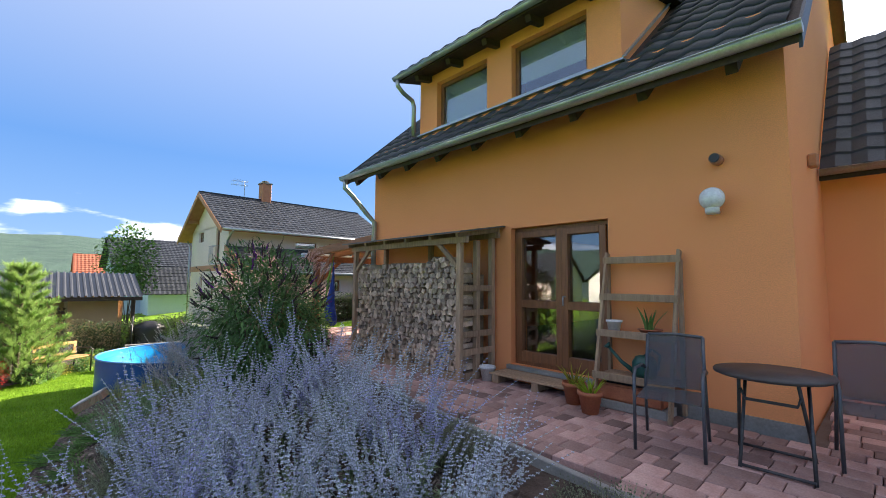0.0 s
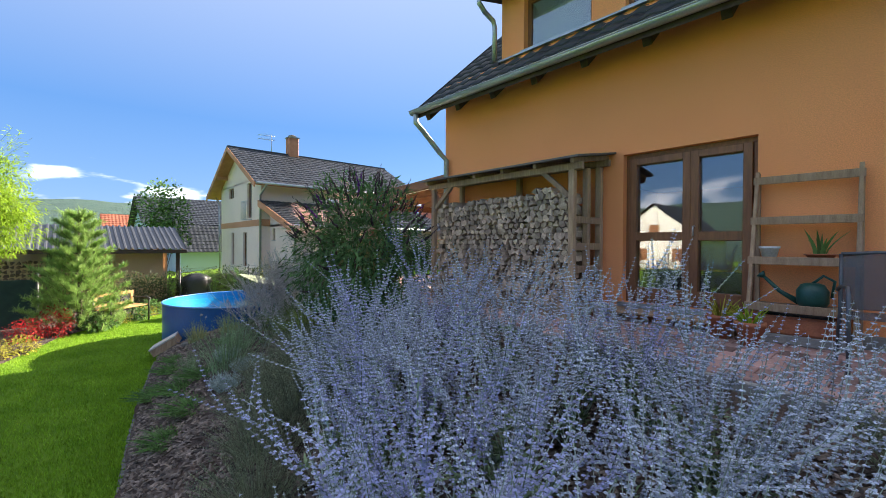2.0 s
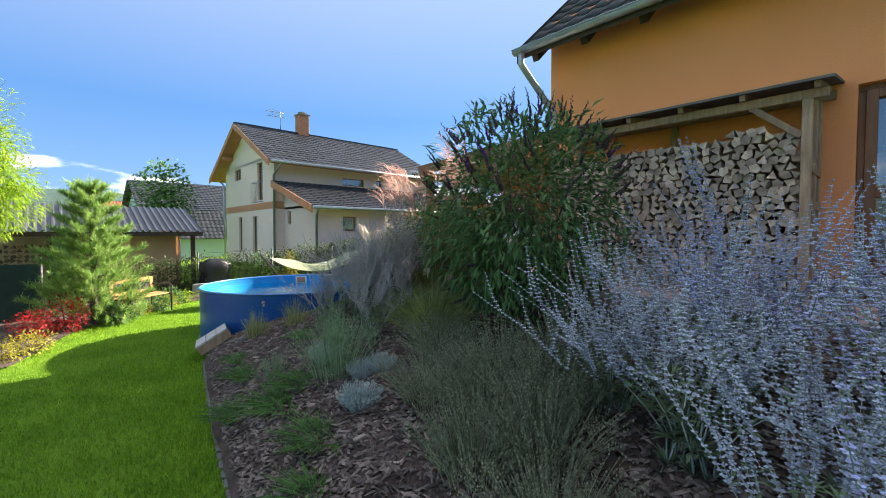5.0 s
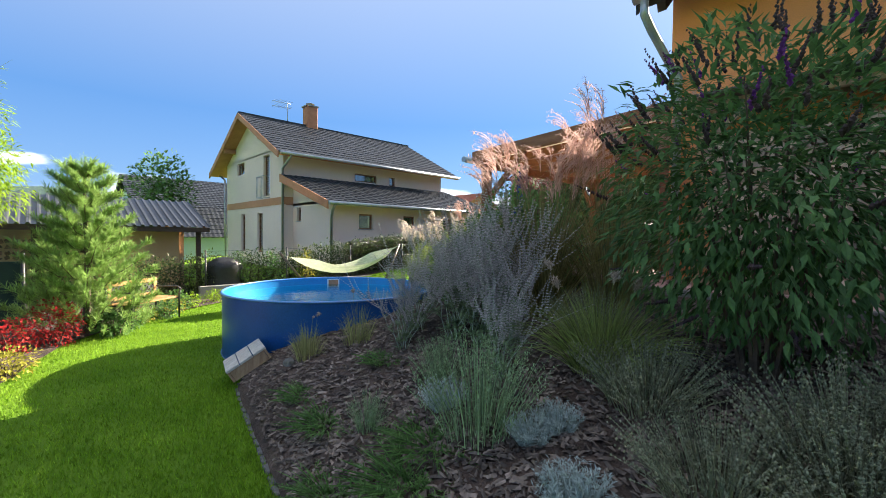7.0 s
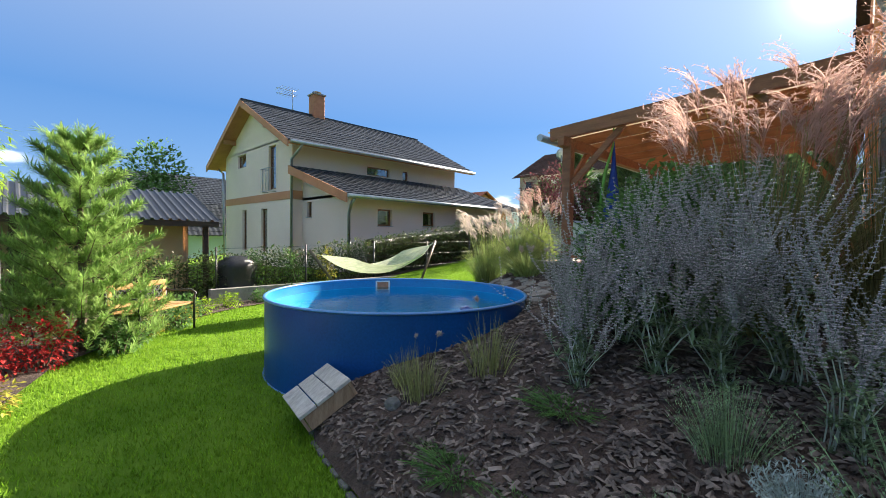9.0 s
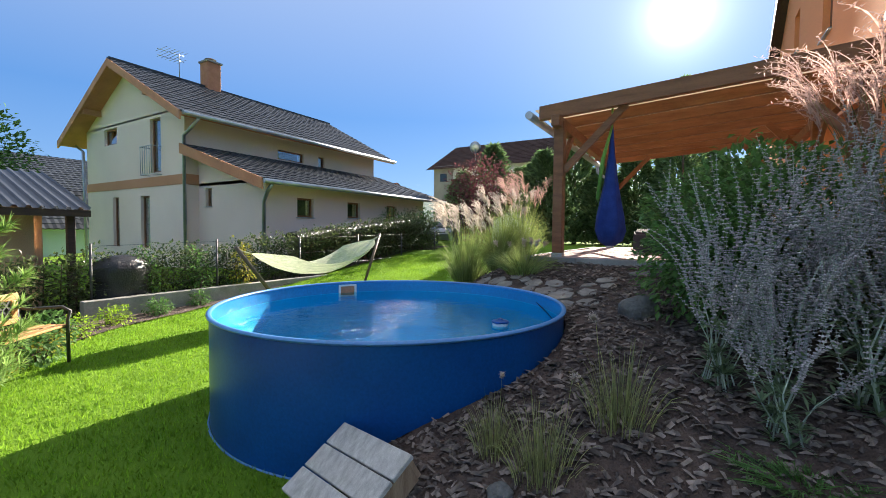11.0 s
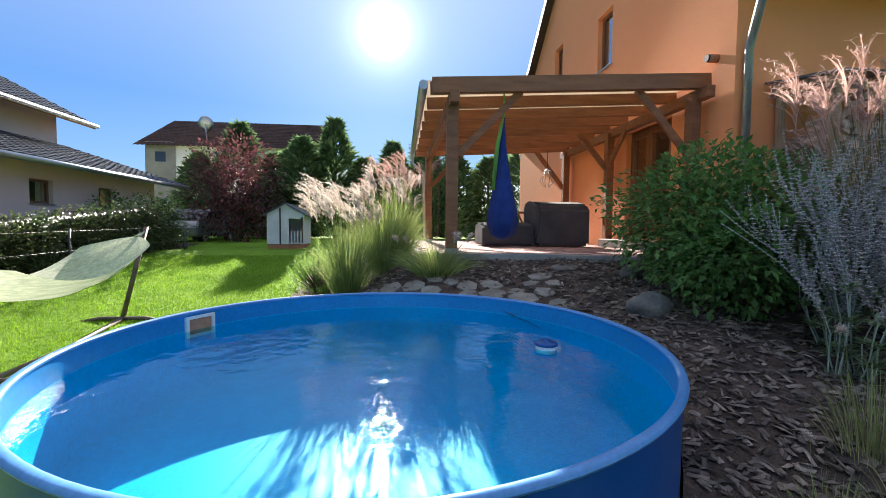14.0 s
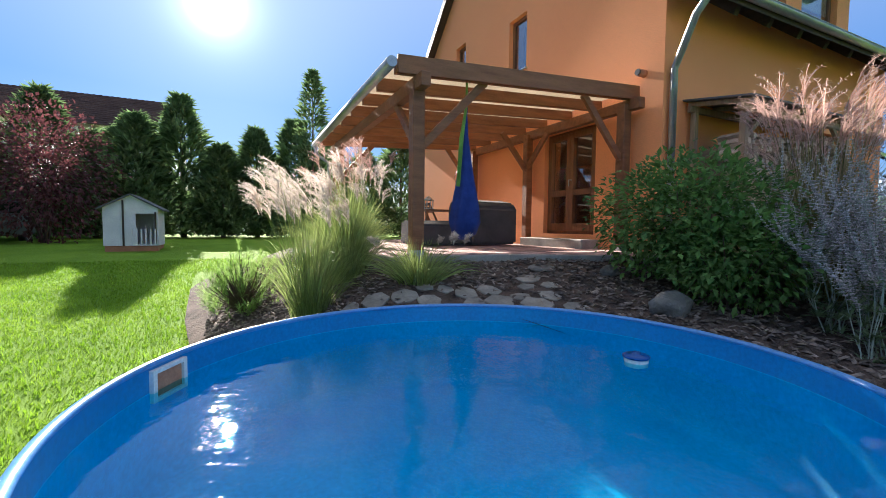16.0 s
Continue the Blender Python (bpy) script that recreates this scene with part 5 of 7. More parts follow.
SAGES = [sage(100, 20, 1.15, 1.15), sage(110, 18, 1.35, 1.0, M_SAGEVIOLET), sage(120, 21, 1.0, 1.3), sage(130, 17, 1.3, 1.15)]
SAGES_GREY = [sage(140, 17, 1.2, 0.95, M_SAGEGREY), sage(150, 16, 1.3, 0.85, M_SAGEGREY)]
SAGE_AT = [(1.75, 1.9, 0.88), (2.05, 2.35, 0.85), (0.0, 2.15, 0.6), (0.3, 1.75, 0.8), (1.3, 1.75, 0.9), (0.5, 2.35, 0.95), (1.15, 2.55, 1.0), (1.8, 2.65, 0.9), (0.2, 2.75, 0.75), (0.7, 3.15, 0.95), (1.4, 3.35, 1.05), (2.1, 3.5, 0.95),
           (1.25, 4.25, 1.05), (1.85, 4.2, 1.05), (2.45, 4.3, 0.95), (0.75, 3.75, 0.8), (1.5, 4.8, 0.85),
           (2.15, 9.2, 0.95), (2.1, 8.55, 1.05), (2.55, 8.9, 1.05), (2.5, 8.3, 1.15), (2.2, 7.85, 0.95), (1.75, 8.95, 0.8), (2.9, 8.4, 1.05), (2.05, 8.15, 1.0), (1.62, 7.6, 0.8)]
for i, (x, y, s) in enumerate(SAGE_AT):
    plant("russian_sage", "russian sage with pale lilac flower spikes" if i < 17 else "grey-lilac russian sage beside the pool", "sage plant", x, y, SAGES[i % 4] if i < 17 else SAGES_GREY[i % 2], "russian sage in the bed", rnd.uniform(0, 360), s)


def crown(lf, c, rx, ry, rz, n, length, width, shell=0.45, droop=0.0, lumps=0.25):
    """Leaves through a lumpy ellipsoid, thicker towards its surface."""
    r = lf.r
    off = r.uniform(0, 50)
    for i in range(n):
        d = Vector((r.gauss(0, 1), r.gauss(0, 1), r.gauss(0, 1))).normalized()
        k = (1 - shell * r.random() ** 1.5) * (1 + lumps * noise.noise(d * 2.2 + Vector((off, 0, 0))) + lumps * 0.5 * noise.noise(d * 6 + Vector((off, 0, 0))))
        p = (c[0] + d.x * rx * k, c[1] + d.y * ry * k, c[2] + d.z * rz * k)
        o = (d + Vector((r.uniform(-1, 1), r.uniform(-1, 1), r.uniform(-0.8, 0.6) - droop)) * 0.9)
        lf.leaf(p, o, (r.uniform(-0.4, 0.4), r.uniform(-0.4, 0.4), 1), length * r.uniform(0.6, 1.2), width * r.uniform(0.7, 1.2))


def limbs(lf, c, spread_r, height, n, r0, base=0.1):
    r = lf.r
    for i in range(n):
        h = 6.283 * i / n + r.uniform(-0.3, 0.3)
        lf.stem(arc((c[0] + math.cos(h) * base, c[1] + math.sin(h) * base, c[2]), h, spread_r * r.uniform(0.4, 0.9), height * r.uniform(0.6, 0.95), 7, bend=1.3), r0, r0 * 0.25, 5)


# butterfly bush
bl, bs, bp, bt = Leafage(200), Leafage(201), Leafage(202), Leafage(203)
crown(bl, (0, 0, 1.25), 0.85, 1.0, 1.05, 7800, 0.12, 0.034, 0.6, 0.3)
limbs(bt, (0, 0, 0), 0.8, 2.1, 12, 0.018)
for i in range(130):
    d = Vector((bs.r.gauss(0, 1), bs.r.gauss(0, 1), bs.r.gauss(0.75, 0.7))).normalized()
    p = Vector((d.x * 0.86, d.y * 1.02, 1.25 + d.z * 1.02))
    o = (d + Vector((0, 0, 0.5)) + Vector((bs.r.uniform(-0.4, 0.4), bs.r.uniform(-0.4, 0.4), 0))).normalized()
    tgt = bp if i % 7 == 0 else bs
    ln = bs.r.uniform(0.14, 0.26)
    for k in range(14):
        q = p + o * ln * k / 13
        tgt.bud(q + Vector((bs.r.uniform(-1, 1), bs.r.uniform(-1, 1), 0)) * 0.008, 0.017 * (1 - 0.6 * k / 13), 1.3)
plant("butterfly_bush", "tall dark green butterfly bush with spent flower spikes", "bush", 2.3, 6.05,
      [("foliage", bl.done("foliage", M_BUSHLEAF)), ("branchwork", bt.done("branchwork", M_BARK)), ("seedhead", bs.done("seedhead", M_SPIKE)), ("bloom", bp.done("bloom", M_PURPLE))], size=0.94)
[tagged(o, kind="stuff") for o in bpy.data.objects if o.name.startswith("bloom") and o.parent and o.parent.name == "butterfly_bush"]


def reed(seed, blades, tall, wide, plumes, plume_len, blade_mat, plume_mat, lean=(0.0, 0.0)):
    lf, pl = Leafage(seed), Leafage(seed + 1)
    r = lf.r
    for i in range(blades):
        h = r.uniform(0, 6.283)
        q = r.uniform(0.15, 1.0)
        pts = arc((math.cos(h) * 0.22 * q, math.sin(h) * 0.22 * q, 0), h + r.uniform(-0.5, 0.5), wide * q, tall * r.uniform(0.5, 1.0) * (1.1 - 0.4 * q), 7, droop=0.35 * q * tall * 0.6)
        lf.blade(pts, r.uniform(0.004, 0.010))
    for i in range(plumes):
        h = r.uniform(0, 6.283)
        q = r.uniform(0.1, 0.9)
        top = tall * r.uniform(0.8, 1.08)
        pts = arc((math.cos(h) * 0.15, math.sin(h) * 0.15, 0), h, wide * 0.8 * q, top, 7)
        lf.stem(pts, 0.004, 0.002)
        tip = Vector(pts[-1])
        hh = math.atan2(lean[1] + math.sin(h) * 0.5, lean[0] + math.cos(h) * 0.5)
        for k in range(11):
            b = tip - Vector((0, 0, plume_len * 0.45 * r.random()))
            ln = plume_len * r.uniform(0.6, 1.1)
            ha = hh + r.uniform(-0.7, 0.7)
            spine = [b + Vector((math.cos(ha) * ln * 0.55 * u ** 1.4, math.sin(ha) * ln * 0.55 * u ** 1.4, ln * (0.85 * u - 0.42 * u * u))) for u in (0, 0.25, 0.5, 0.75, 1.0)]
            pl.blade(spine, 0.008)
            for j in range(18):
                u = r.uniform(0.1, 1.0) * 3.99
                c = spine[int(u)].lerp(spine[int(u) + 1], u % 1)
                pl.leaf(c, Vector((r.uniform(-1, 1), r.uniform(-1, 1), r.uniform(-0.2, 1))), (0, 0, 1), r.uniform(0.025, 0.05), 0.007)
    return [("foliage", lf.done("foliage", blade_mat)), ("plume", pl.done("plume", plume_mat))]


plant("miscanthus", "tall brown miscanthus grass with pink plumes", "ornamental grass", 2.95, 8.05, reed(300, 620, 1.72, 0.8, 42, 0.46, M_REEDBROWN, M_PLUMEPINK, (-0.3, 0.0)), "ornamental grasses")
plant("miscanthus", "tall miscanthus grass with pale pink plumes", "ornamental grass", 3.3, 7.45, reed(305, 480, 1.95, 0.7, 16, 0.44, M_REEDBROWN, M_PLUMEPINK, (-0.3, 0.0)), "ornamental grasses")
plant("miscanthus", "silver grass with nodding cream plumes", "ornamental grass", 5.1, 12.42, reed(310, 800, 1.5, 0.6, 40, 0.38, M_REED, M_PLUME, (0.1, 0.8)), "ornamental grasses", 0, 0.82)
plant("miscanthus", "green miscanthus grass with pale plumes", "ornamental grass", 5.45, 12.0, reed(320, 1000, 1.5, 0.75, 24, 0.32, M_REED, M_PLUME, (0.2, 0.4)), "ornamental grasses", 0, 0.78)
plant("miscanthus", "green miscanthus grass with pink plumes", "ornamental grass", 5.95, 11.85, reed(330, 900, 1.8, 0.75, 26, 0.38, M_REED, M_PLUMEPINK, (0.2, 0.4)), "ornamental grasses", 0, 0.74)
plant("fountain_grass", "low green fountain grass clump", "ornamental grass", 4.85, 11.4, reed(340, 600, 0.5, 0.5, 6, 0.12, M_REED, M_PLUME), "ornamental grasses")
plant("fountain_grass", "green arching fountain grass below the butterfly bush", "ornamental grass", 2.0, 6.95, reed(345, 700, 0.75, 0.6, 5, 0.12, M_REED, M_PLUME), "ornamental grasses")
M_WISP = leafmat("pale_feather_grass", (0.24, 0.26, 0.09), (0.42, 0.42, 0.20), 0.45)
WISP = reed(350, 170, 0.78, 0.26, 1, 0.08, M_WISP, M_PLUME)
for x, y, s in ((1.2, 9.95, 0.65), (1.65, 9.65, 0.72), (1.3, 10.25, 0.5)):
    plant("feather_grass", "thin pale green feather grass tuft", "ornamental grass", x, y, WISP, "feather grass tufts", rnd.uniform(0, 360), s)


def tuft(seed, n, tall, wide, mats, bud=0.0, width=0.006, leaves=5):
    st, fl = Leafage(seed), Leafage(seed + 1)
    r = st.r
    for i in range(n):
        h, q = r.uniform(0, 6.283), r.random() ** 0.6
        b = (math.cos(h) * wide * 0.45 * q, math.sin(h) * wide * 0.45 * q, 0)
        pts = arc(b, h, wide * 0.55 * q, tall * r.uniform(0.6, 1.1) * (1.1 - 0.35 * q), 5)
        st.blade(pts, width)
        for k in range(leaves):
            a = Vector(pts[0 if leaves > 5 else 1]).lerp(Vector(pts[4 if leaves > 5 else 3]), r.random())
            st.leaf(a, Vector((r.uniform(-1, 1), r.uniform(-1, 1), r.uniform(0.2, 1))), (0, 0, 1), r.uniform(0.025, 0.05), 0.008)
        if bud:
            for k in range(5):
                a = Vector(pts[3]).lerp(Vector(pts[4]), k / 5)
                fl.bud(a, bud * r.uniform(0.7, 1.2), 1.4)
    out = [("foliage", st.done("foliage", mats[0]))]
    if bud:
        out.append(("bloom", fl.done("bloom", mats[1])))
    return out


LAV = [tuft(400, 340, 0.52, 0.5, (M_LAVDARK, M_LAVDARK), 0.006), tuft(410, 340, 0.46, 0.55, (M_LAVDARK, M_LAVDARK), 0.006)]
for i, (x, y, s) in enumerate(((0.75, 5.2, 0.9), (1.25, 5.55, 1.0), (1.75, 5.2, 1.05), (1.15, 6.0, 0.9), (1.3, 5.1, 1.0), (1.7, 6.5, 0.95), (1.5, 5.6, 1.0), (0.6, 4.6, 0.85), (1.0, 4.9, 0.95), (2.35, 1.1, 0.9), (2.6, 2.6, 0.8), (0.35, 4.0, 0.8), (2.5, 7.3, 0.9), (1.7, 0.6, 0.9))):
    plant("lavender", "dark spent lavender bush on bark mulch", "lavender", x, y, LAV[i % 2], "lavender bushes", rnd.uniform(0, 360), s)
SIL = tuft(420, 220, 0.27, 0.26, (M_SILVER,), 0, 0.006, 12)
for x, y, s in ((0.81, 6.5, 0.8), (1.1, 6.94, 0.65), (1.27, 6.86, 0.65), (1.12, 7.7, 0.8)):
    plant("silver_curry_plant", "small round silver-leaved plant", "silver plant", x, y, SIL, "silver plants", rnd.uniform(0, 360), s)
GSG = tuft(430, 170, 0.7, 0.48, (M_GREENSTEM, M_GREENSTEM), 0.005, 0.006, 11)
for x, y, s in ((1.02, 7.27, 1.0), (1.4, 8.0, 0.6), (0.75, 8.1, 0.4)):
    plant("catmint", "grey-green catmint with upright stems", "catmint", x, y, GSG, "catmint plants", rnd.uniform(0, 360), s)
COVER = tuft(440, 260, 0.10, 0.55, (M_GREEN,), 0, 0.012)
for x, y, s in ((0.55, 7.35, 1.0), (0.85, 7.5, 0.9), (0.3, 7.8, 0.8), (0.65, 8.5, 0.8), (0.5, 6.5, 0.9), (1.5, 8.9, 0.7), (0.2, 6.0, 0.8), (0.8, 9.2, 0.7)):
    plant("ground_cover", "low dark green creeping ground cover", "ground cover", x, y, COVER, "ground cover patches", rnd.uniform(0, 360), s)


def shrub(seed, rx, ry, rz, n, length, width, mat, stems=7, shell=0.7, lift=1.0):
    lf, tr = Leafage(seed), Leafage(seed + 1)
    crown(lf, (0, 0, rz * lift), rx, ry, rz, n, length, width, shell)
    limbs(tr, (0, 0, 0), rx * 0.8, rz * 1.7, stems, 0.012 + 0.006 * rz, 0.05)
    return [("foliage", lf.done("foliage", mat)), ("branchwork", tr.done("branchwork", M_BARK))]


plant("green_shrub", "dense green deciduous shrub beside the terrace", "bush", 3.8, 8.8, shrub(500, 0.95, 0.95, 0.66, 6200, 0.085, 0.052, M_GREEN))
plant("green_shrub", "leafy green shrub behind the sage", "bush", 3.15, 9.15, shrub(503, 0.6, 0.6, 0.46, 2900, 0.075, 0.045, M_GREEN))
# dwarf pine at the corner of the bed
dn, dt = Leafage(516), Leafage(517)
for k in range(150):
    d = Vector((dn.r.gauss(0, 1), dn.r.gauss(0, 1), abs(dn.r.gauss(0, 1)))).normalized() * dn.r.uniform(0.55, 1.0)
    c = Vector((d.x * 0.62, d.y * 0.5, 0.06 + d.z * 0.72))
    ax = (d + Vector((0, 0, 0.7))).normalized()
    dt.stem([(0, 0, 0), tuple(c * 0.5), tuple(c)], 0.014, 0.005)
    for m in range(42):
        o = (ax * 0.9 + Vector((dn.r.uniform(-1, 1), dn.r.uniform(-1, 1), dn.r.uniform(-0.6, 1)))).normalized()
        dn.leaf(c + ax * dn.r.uniform(-0.1, 0.1), o, (0, 0, 1), dn.r.uniform(0.06, 0.11), 0.008)
plant("dwarf_pine", "low spreading green dwarf pine at the bed corner", "pine shrub", 6.6, 13.0, [("foliage", dn.done("foliage", M_PINE)), ("branchwork", dt.done("branchwork", M_BARK))])
plant("red_shrub", "small red-leaved autumn shrub", "bush", -0.78, 14.5, shrub(510, 0.36, 0.36, 0.38, 900, 0.06, 0.035, M_RED), "red shrubs")
plant("red_shrub", "low red-leaved autumn shrub", "bush", -1.25, 14.2, shrub(512, 0.33, 0.33, 0.28, 700, 0.06, 0.035, M_RED), "red shrubs")
for i, (x, y, s) in enumerate(((-1.25, 12.9, 1.0), (-1.55, 12.5, 0.9), (0.55, 15.75, 0.8), (1.2, 16.5, 0.9), (1.7, 17.1, 0.9), (2.4, 17.6, 0.9))):
    plant("yellow_shrub", "low yellow-green border plant", "bush", x, y, shrub(520 + i * 3, 0.3, 0.3, 0.2, 480, 0.06, 0.035, M_YELLOW if i < 4 else M_LIME), "border plants", 0, s)
for i, (x, y, s) in enumerate(((0.0, 14.75, 1.0), (0.25, 15.2, 0.9), (0.95, 15.95, 1.0), (-0.2, 15.2, 1.0), (1.35, 16.9, 1.1), (3.2, 17.9, 0.8), (4.1, 18.2, 0.8), (5.2, 18.5, 0.8))):
    plant("border_plant", "low leafy green border plant", "bush", x, y, shrub(560 + i * 3, 0.3, 0.3, 0.22, 420, 0.085, 0.05, M_GREEN), "border plants", 0, s)
# bright willow at the lawn's left edge
wl_, wt_ = Leafage(600), Leafage(601)
for k in range(15):
    a, z = wl_.r.uniform(0, 6.28), wl_.r.uniform(1.1, 3.1)
    crown(wl_, (math.cos(a) * 0.5, math.sin(a) * 0.5, z), 0.55, 0.55, 0.42, 1200, 0.125, 0.024, 0.8, 0.2)
for k in range(26):
    a = wl_.r.uniform(0, 6.28)
    q = arc((0, 0, 2.2), a, wl_.r.uniform(0.5, 1.2), wl_.r.uniform(1.0, 2.0), 6)
    wt_.stem(q, 0.008, 0.002)
    for j in range(26):
        wl_.leaf(Vector(q[3]).lerp(Vector(q[5]), wl_.r.random()), Vector((wl_.r.uniform(-1, 1), wl_.r.uniform(-1, 1), 0.2)), (0, 0, 1), 0.12, 0.02)
limbs(wt_, (0, 0, 0), 0.8, 3.2, 12, 0.02)
plant("bamboo", "bright lime-green bamboo clump behind the corner fence", "bamboo", -2.5, 17.2, [("foliage", wl_.done("foliage", M_LIME)), ("canework", wt_.done("canework", M_GREENSTEM))], size=1.4)
# soft-needled pine
pn, pt = Leafage(620), Leafage(621)
pt.stem([(0, 0, 0), (0.02, 0, 1.2), (0, 0.01, 2.2), (0, 0, 3.0)], 0.06, 0.012, 6)
for k in range(11):
    z = 0.2 + k * 0.25
    reach = 1.1 * (1 - (z / 3.15)) ** 0.75 + 0.05
    for j in range(9 if k < 7 else 6):
        a = j * 6.283 / (9 if k < 7 else 6) + k * 0.5 + pn.r.uniform(-0.2, 0.2)
        ln = reach * pn.r.uniform(0.75, 1.1)
        tip = (math.cos(a) * ln, math.sin(a) * ln, z + 0.28 * ln + 0.12)
        pt.stem([(0, 0, z), (tip[0] * 0.5, tip[1] * 0.5, z + 0.06), tip], 0.014, 0.005)
        for q in range(9):
            u = pn.r.uniform(0.2, 1.0)
            c = Vector((tip[0] * u, tip[1] * u, z + (tip[2] - z) * u ** 1.3))
            ax = Vector((math.cos(a), math.sin(a), 0.9))
            for m in range(34):
                d = (ax * 0.7 + Vector((pn.r.uniform(-1, 1), pn.r.uniform(-1, 1), pn.r.uniform(-0.7, 1)))).normalized()
                pn.leaf(c + ax * pn.r.uniform(-0.06, 0.06), d, (0, 0, 1), pn.r.uniform(0.11, 0.19), 0.016)
for k in range(330):
    z = 0.1 + 2.75 * pn.r.random() ** 1.35
    reach = (1.0 * (1 - z / 3.2) ** 0.8 + 0.03) * pn.r.uniform(0.6, 1.0)
    a = pn.r.uniform(0, 6.283)
    c = Vector((math.cos(a) * reach, math.sin(a) * reach, z))
    ax = Vector((math.cos(a), math.sin(a), 1.1))
    for m in range(30):
        d = (ax * 0.75 + Vector((pn.r.uniform(-1, 1), pn.r.uniform(-1, 1), pn.r.uniform(-0.6, 1)))).normalized()
        pn.leaf(c + ax * pn.r.uniform(-0.07, 0.07), d, (0, 0, 1), pn.r.uniform(0.1, 0.17), 0.014)
for m in range(160):
    d = Vector((pn.r.uniform(-1, 1), pn.r.uniform(-1, 1), pn.r.uniform(-0.2, 1.6))).normalized()
    pn.leaf((0, 0, pn.r.uniform(2.6, 3.05)), d, (0, 0, 1), 0.14, 0.0065)
plant("pine", "soft-needled young pine behind the garden bench", "pine tree", -0.35, 15.15, [("foliage", pn.done("foliage", M_PINE)), ("trunk", pt.done("trunk", M_BARK))], z=0.02)
# hedge grown over the boundary fence
hl, hs = Leafage(640), Leafage(641)
for k in range(58):
    x = 0.9 + k * 0.235
    hgt = 1.15 + 0.16 * noise.noise((x * 0.9, 0, 0)) + 0.022 * max(0, x - 4)
    g = lawn_z(x, 18.8)
    crown(hl, (x, 18.9 + 0.15 * noise.noise((x, 5, 0)), g + hgt * 0.5), 0.3, 0.35, hgt * 0.58, 460, 0.085, 0.055, 0.6)
    hs.stem([(x, 18.9, g), (x + 0.05, 18.9, g + hgt * 0.9)], 0.015, 0.006, 4)
hd = thing("hedge", "dense glossy climber hedge over the boundary fence", "hedge", (0, 0, 0))
part("foliage", hl.done("foliage", M_HEDGE), None, hd)
part("stalk", hs.done("stalk", M_BARK), None, hd)
for i, (x, y) in enumerate(((4.3, 18.6), (5.3, 18.5), (3.3, 18.7))):
    plant("young_tree", "thin yellow-green sapling along the fence", "young tree", x, y, shrub(660 + i * 3, 0.3, 0.3, 0.65, 420, 0.08, 0.045, M_YELLOW if i == 1 else M_GREEN, 4), "saplings at the fence")


def conifer(seed, tall, wide, mat, n):
    lf, tr = Leafage(seed), Leafage(seed + 1)
    r = lf.r
    tr.stem([(0, 0, 0), (0, 0, tall * 0.95)], 0.09, 0.015, 6)
    for i in range(n):
        u = r.random() ** 1.05
        a = r.uniform(0, 6.283)
        rad = wide * (1 - u) ** 0.8 * (0.4 + 0.6 * r.random()) * (1.05 + 0.3 * math.sin(a * 2 + u * 8 + seed) + 0.2 * math.sin(a * 5 + u * 19))
        p = Vector((math.cos(a) * rad, math.sin(a) * rad, tall * (0.01 + 0.97 * u)))
        d = Vector((math.cos(a) * 0.8, math.sin(a) * 0.8, r.uniform(0.1, 0.9)))
        lf.leaf(p, d, (r.uniform(-1, 1), r.uniform(-1, 1), 1), r.uniform(0.16, 0.40), r.uniform(0.06, 0.13))
    return [("foliage", lf.done("foliage", mat)), ("trunk", tr.done("trunk", M_BARK))]


THU = [conifer(700, 4.3, 1.6, M_THUJA, 5200), conifer(710, 3.7, 1.7, M_THUJA, 5200), conifer(715, 3.3, 1.6, M_THUJA, 4600)]
for i, (x, y, s) in enumerate(((17.5, 11.0, 1.0), (17.8, 12.3, 1.05), (17.2, 13.4, 0.95), (17.6, 14.6, 1.1), (17.2, 15.8, 1.05), (17.7, 17.0, 1.0), (16.9, 18.0, 1.0), (17.3, 9.8, 0.95), (17.4, 8.4, 1.0), (17.0, 7.0, 1.0), (16.6, 19.3, 0.85))):
    plant("thuja", "dark green thuja in the boundary row", "conifer", 0.6 + (x - 0.6) * 1.4, 12.5 + (y - 12.5) * 1.4, THU[i % 3], "thujas along the boundary", rnd.uniform(0, 360), s * 1.4, 0.95)
plant("spruce", "tall slender dark spruce behind the pergola", "conifer", 21.5, 9.9, conifer(720, 7.6, 1.5, M_THUJA, 3600))
plant("purple_plum_tree", "purple-leaved plum tree near the playhouse", "tree", 18.4, 18.6, shrub(730, 1.5, 1.5, 1.7, 5200, 0.12, 0.07, M_PLUM, 8, 0.8), size=1.32)
plant("dark_tree", "round dark broadleaf tree behind the shed", "tree", 3.6, 30.5, shrub(740, 1.5, 1.5, 2.1, 2600, 0.22, 0.14, M_GREEN, 8, 0.8, 1.8))
for i, (x, y) in enumerate(((14.8, 19.8), (13.2, 20.0))):
    plant("green_shrub", "dark shrub beside the neighbouring wing", "bush", x, y, shrub(750 + i * 4, 0.9, 0.8, 0.9, 1500, 0.11, 0.07, M_GREEN), "shrubs at the boundary")

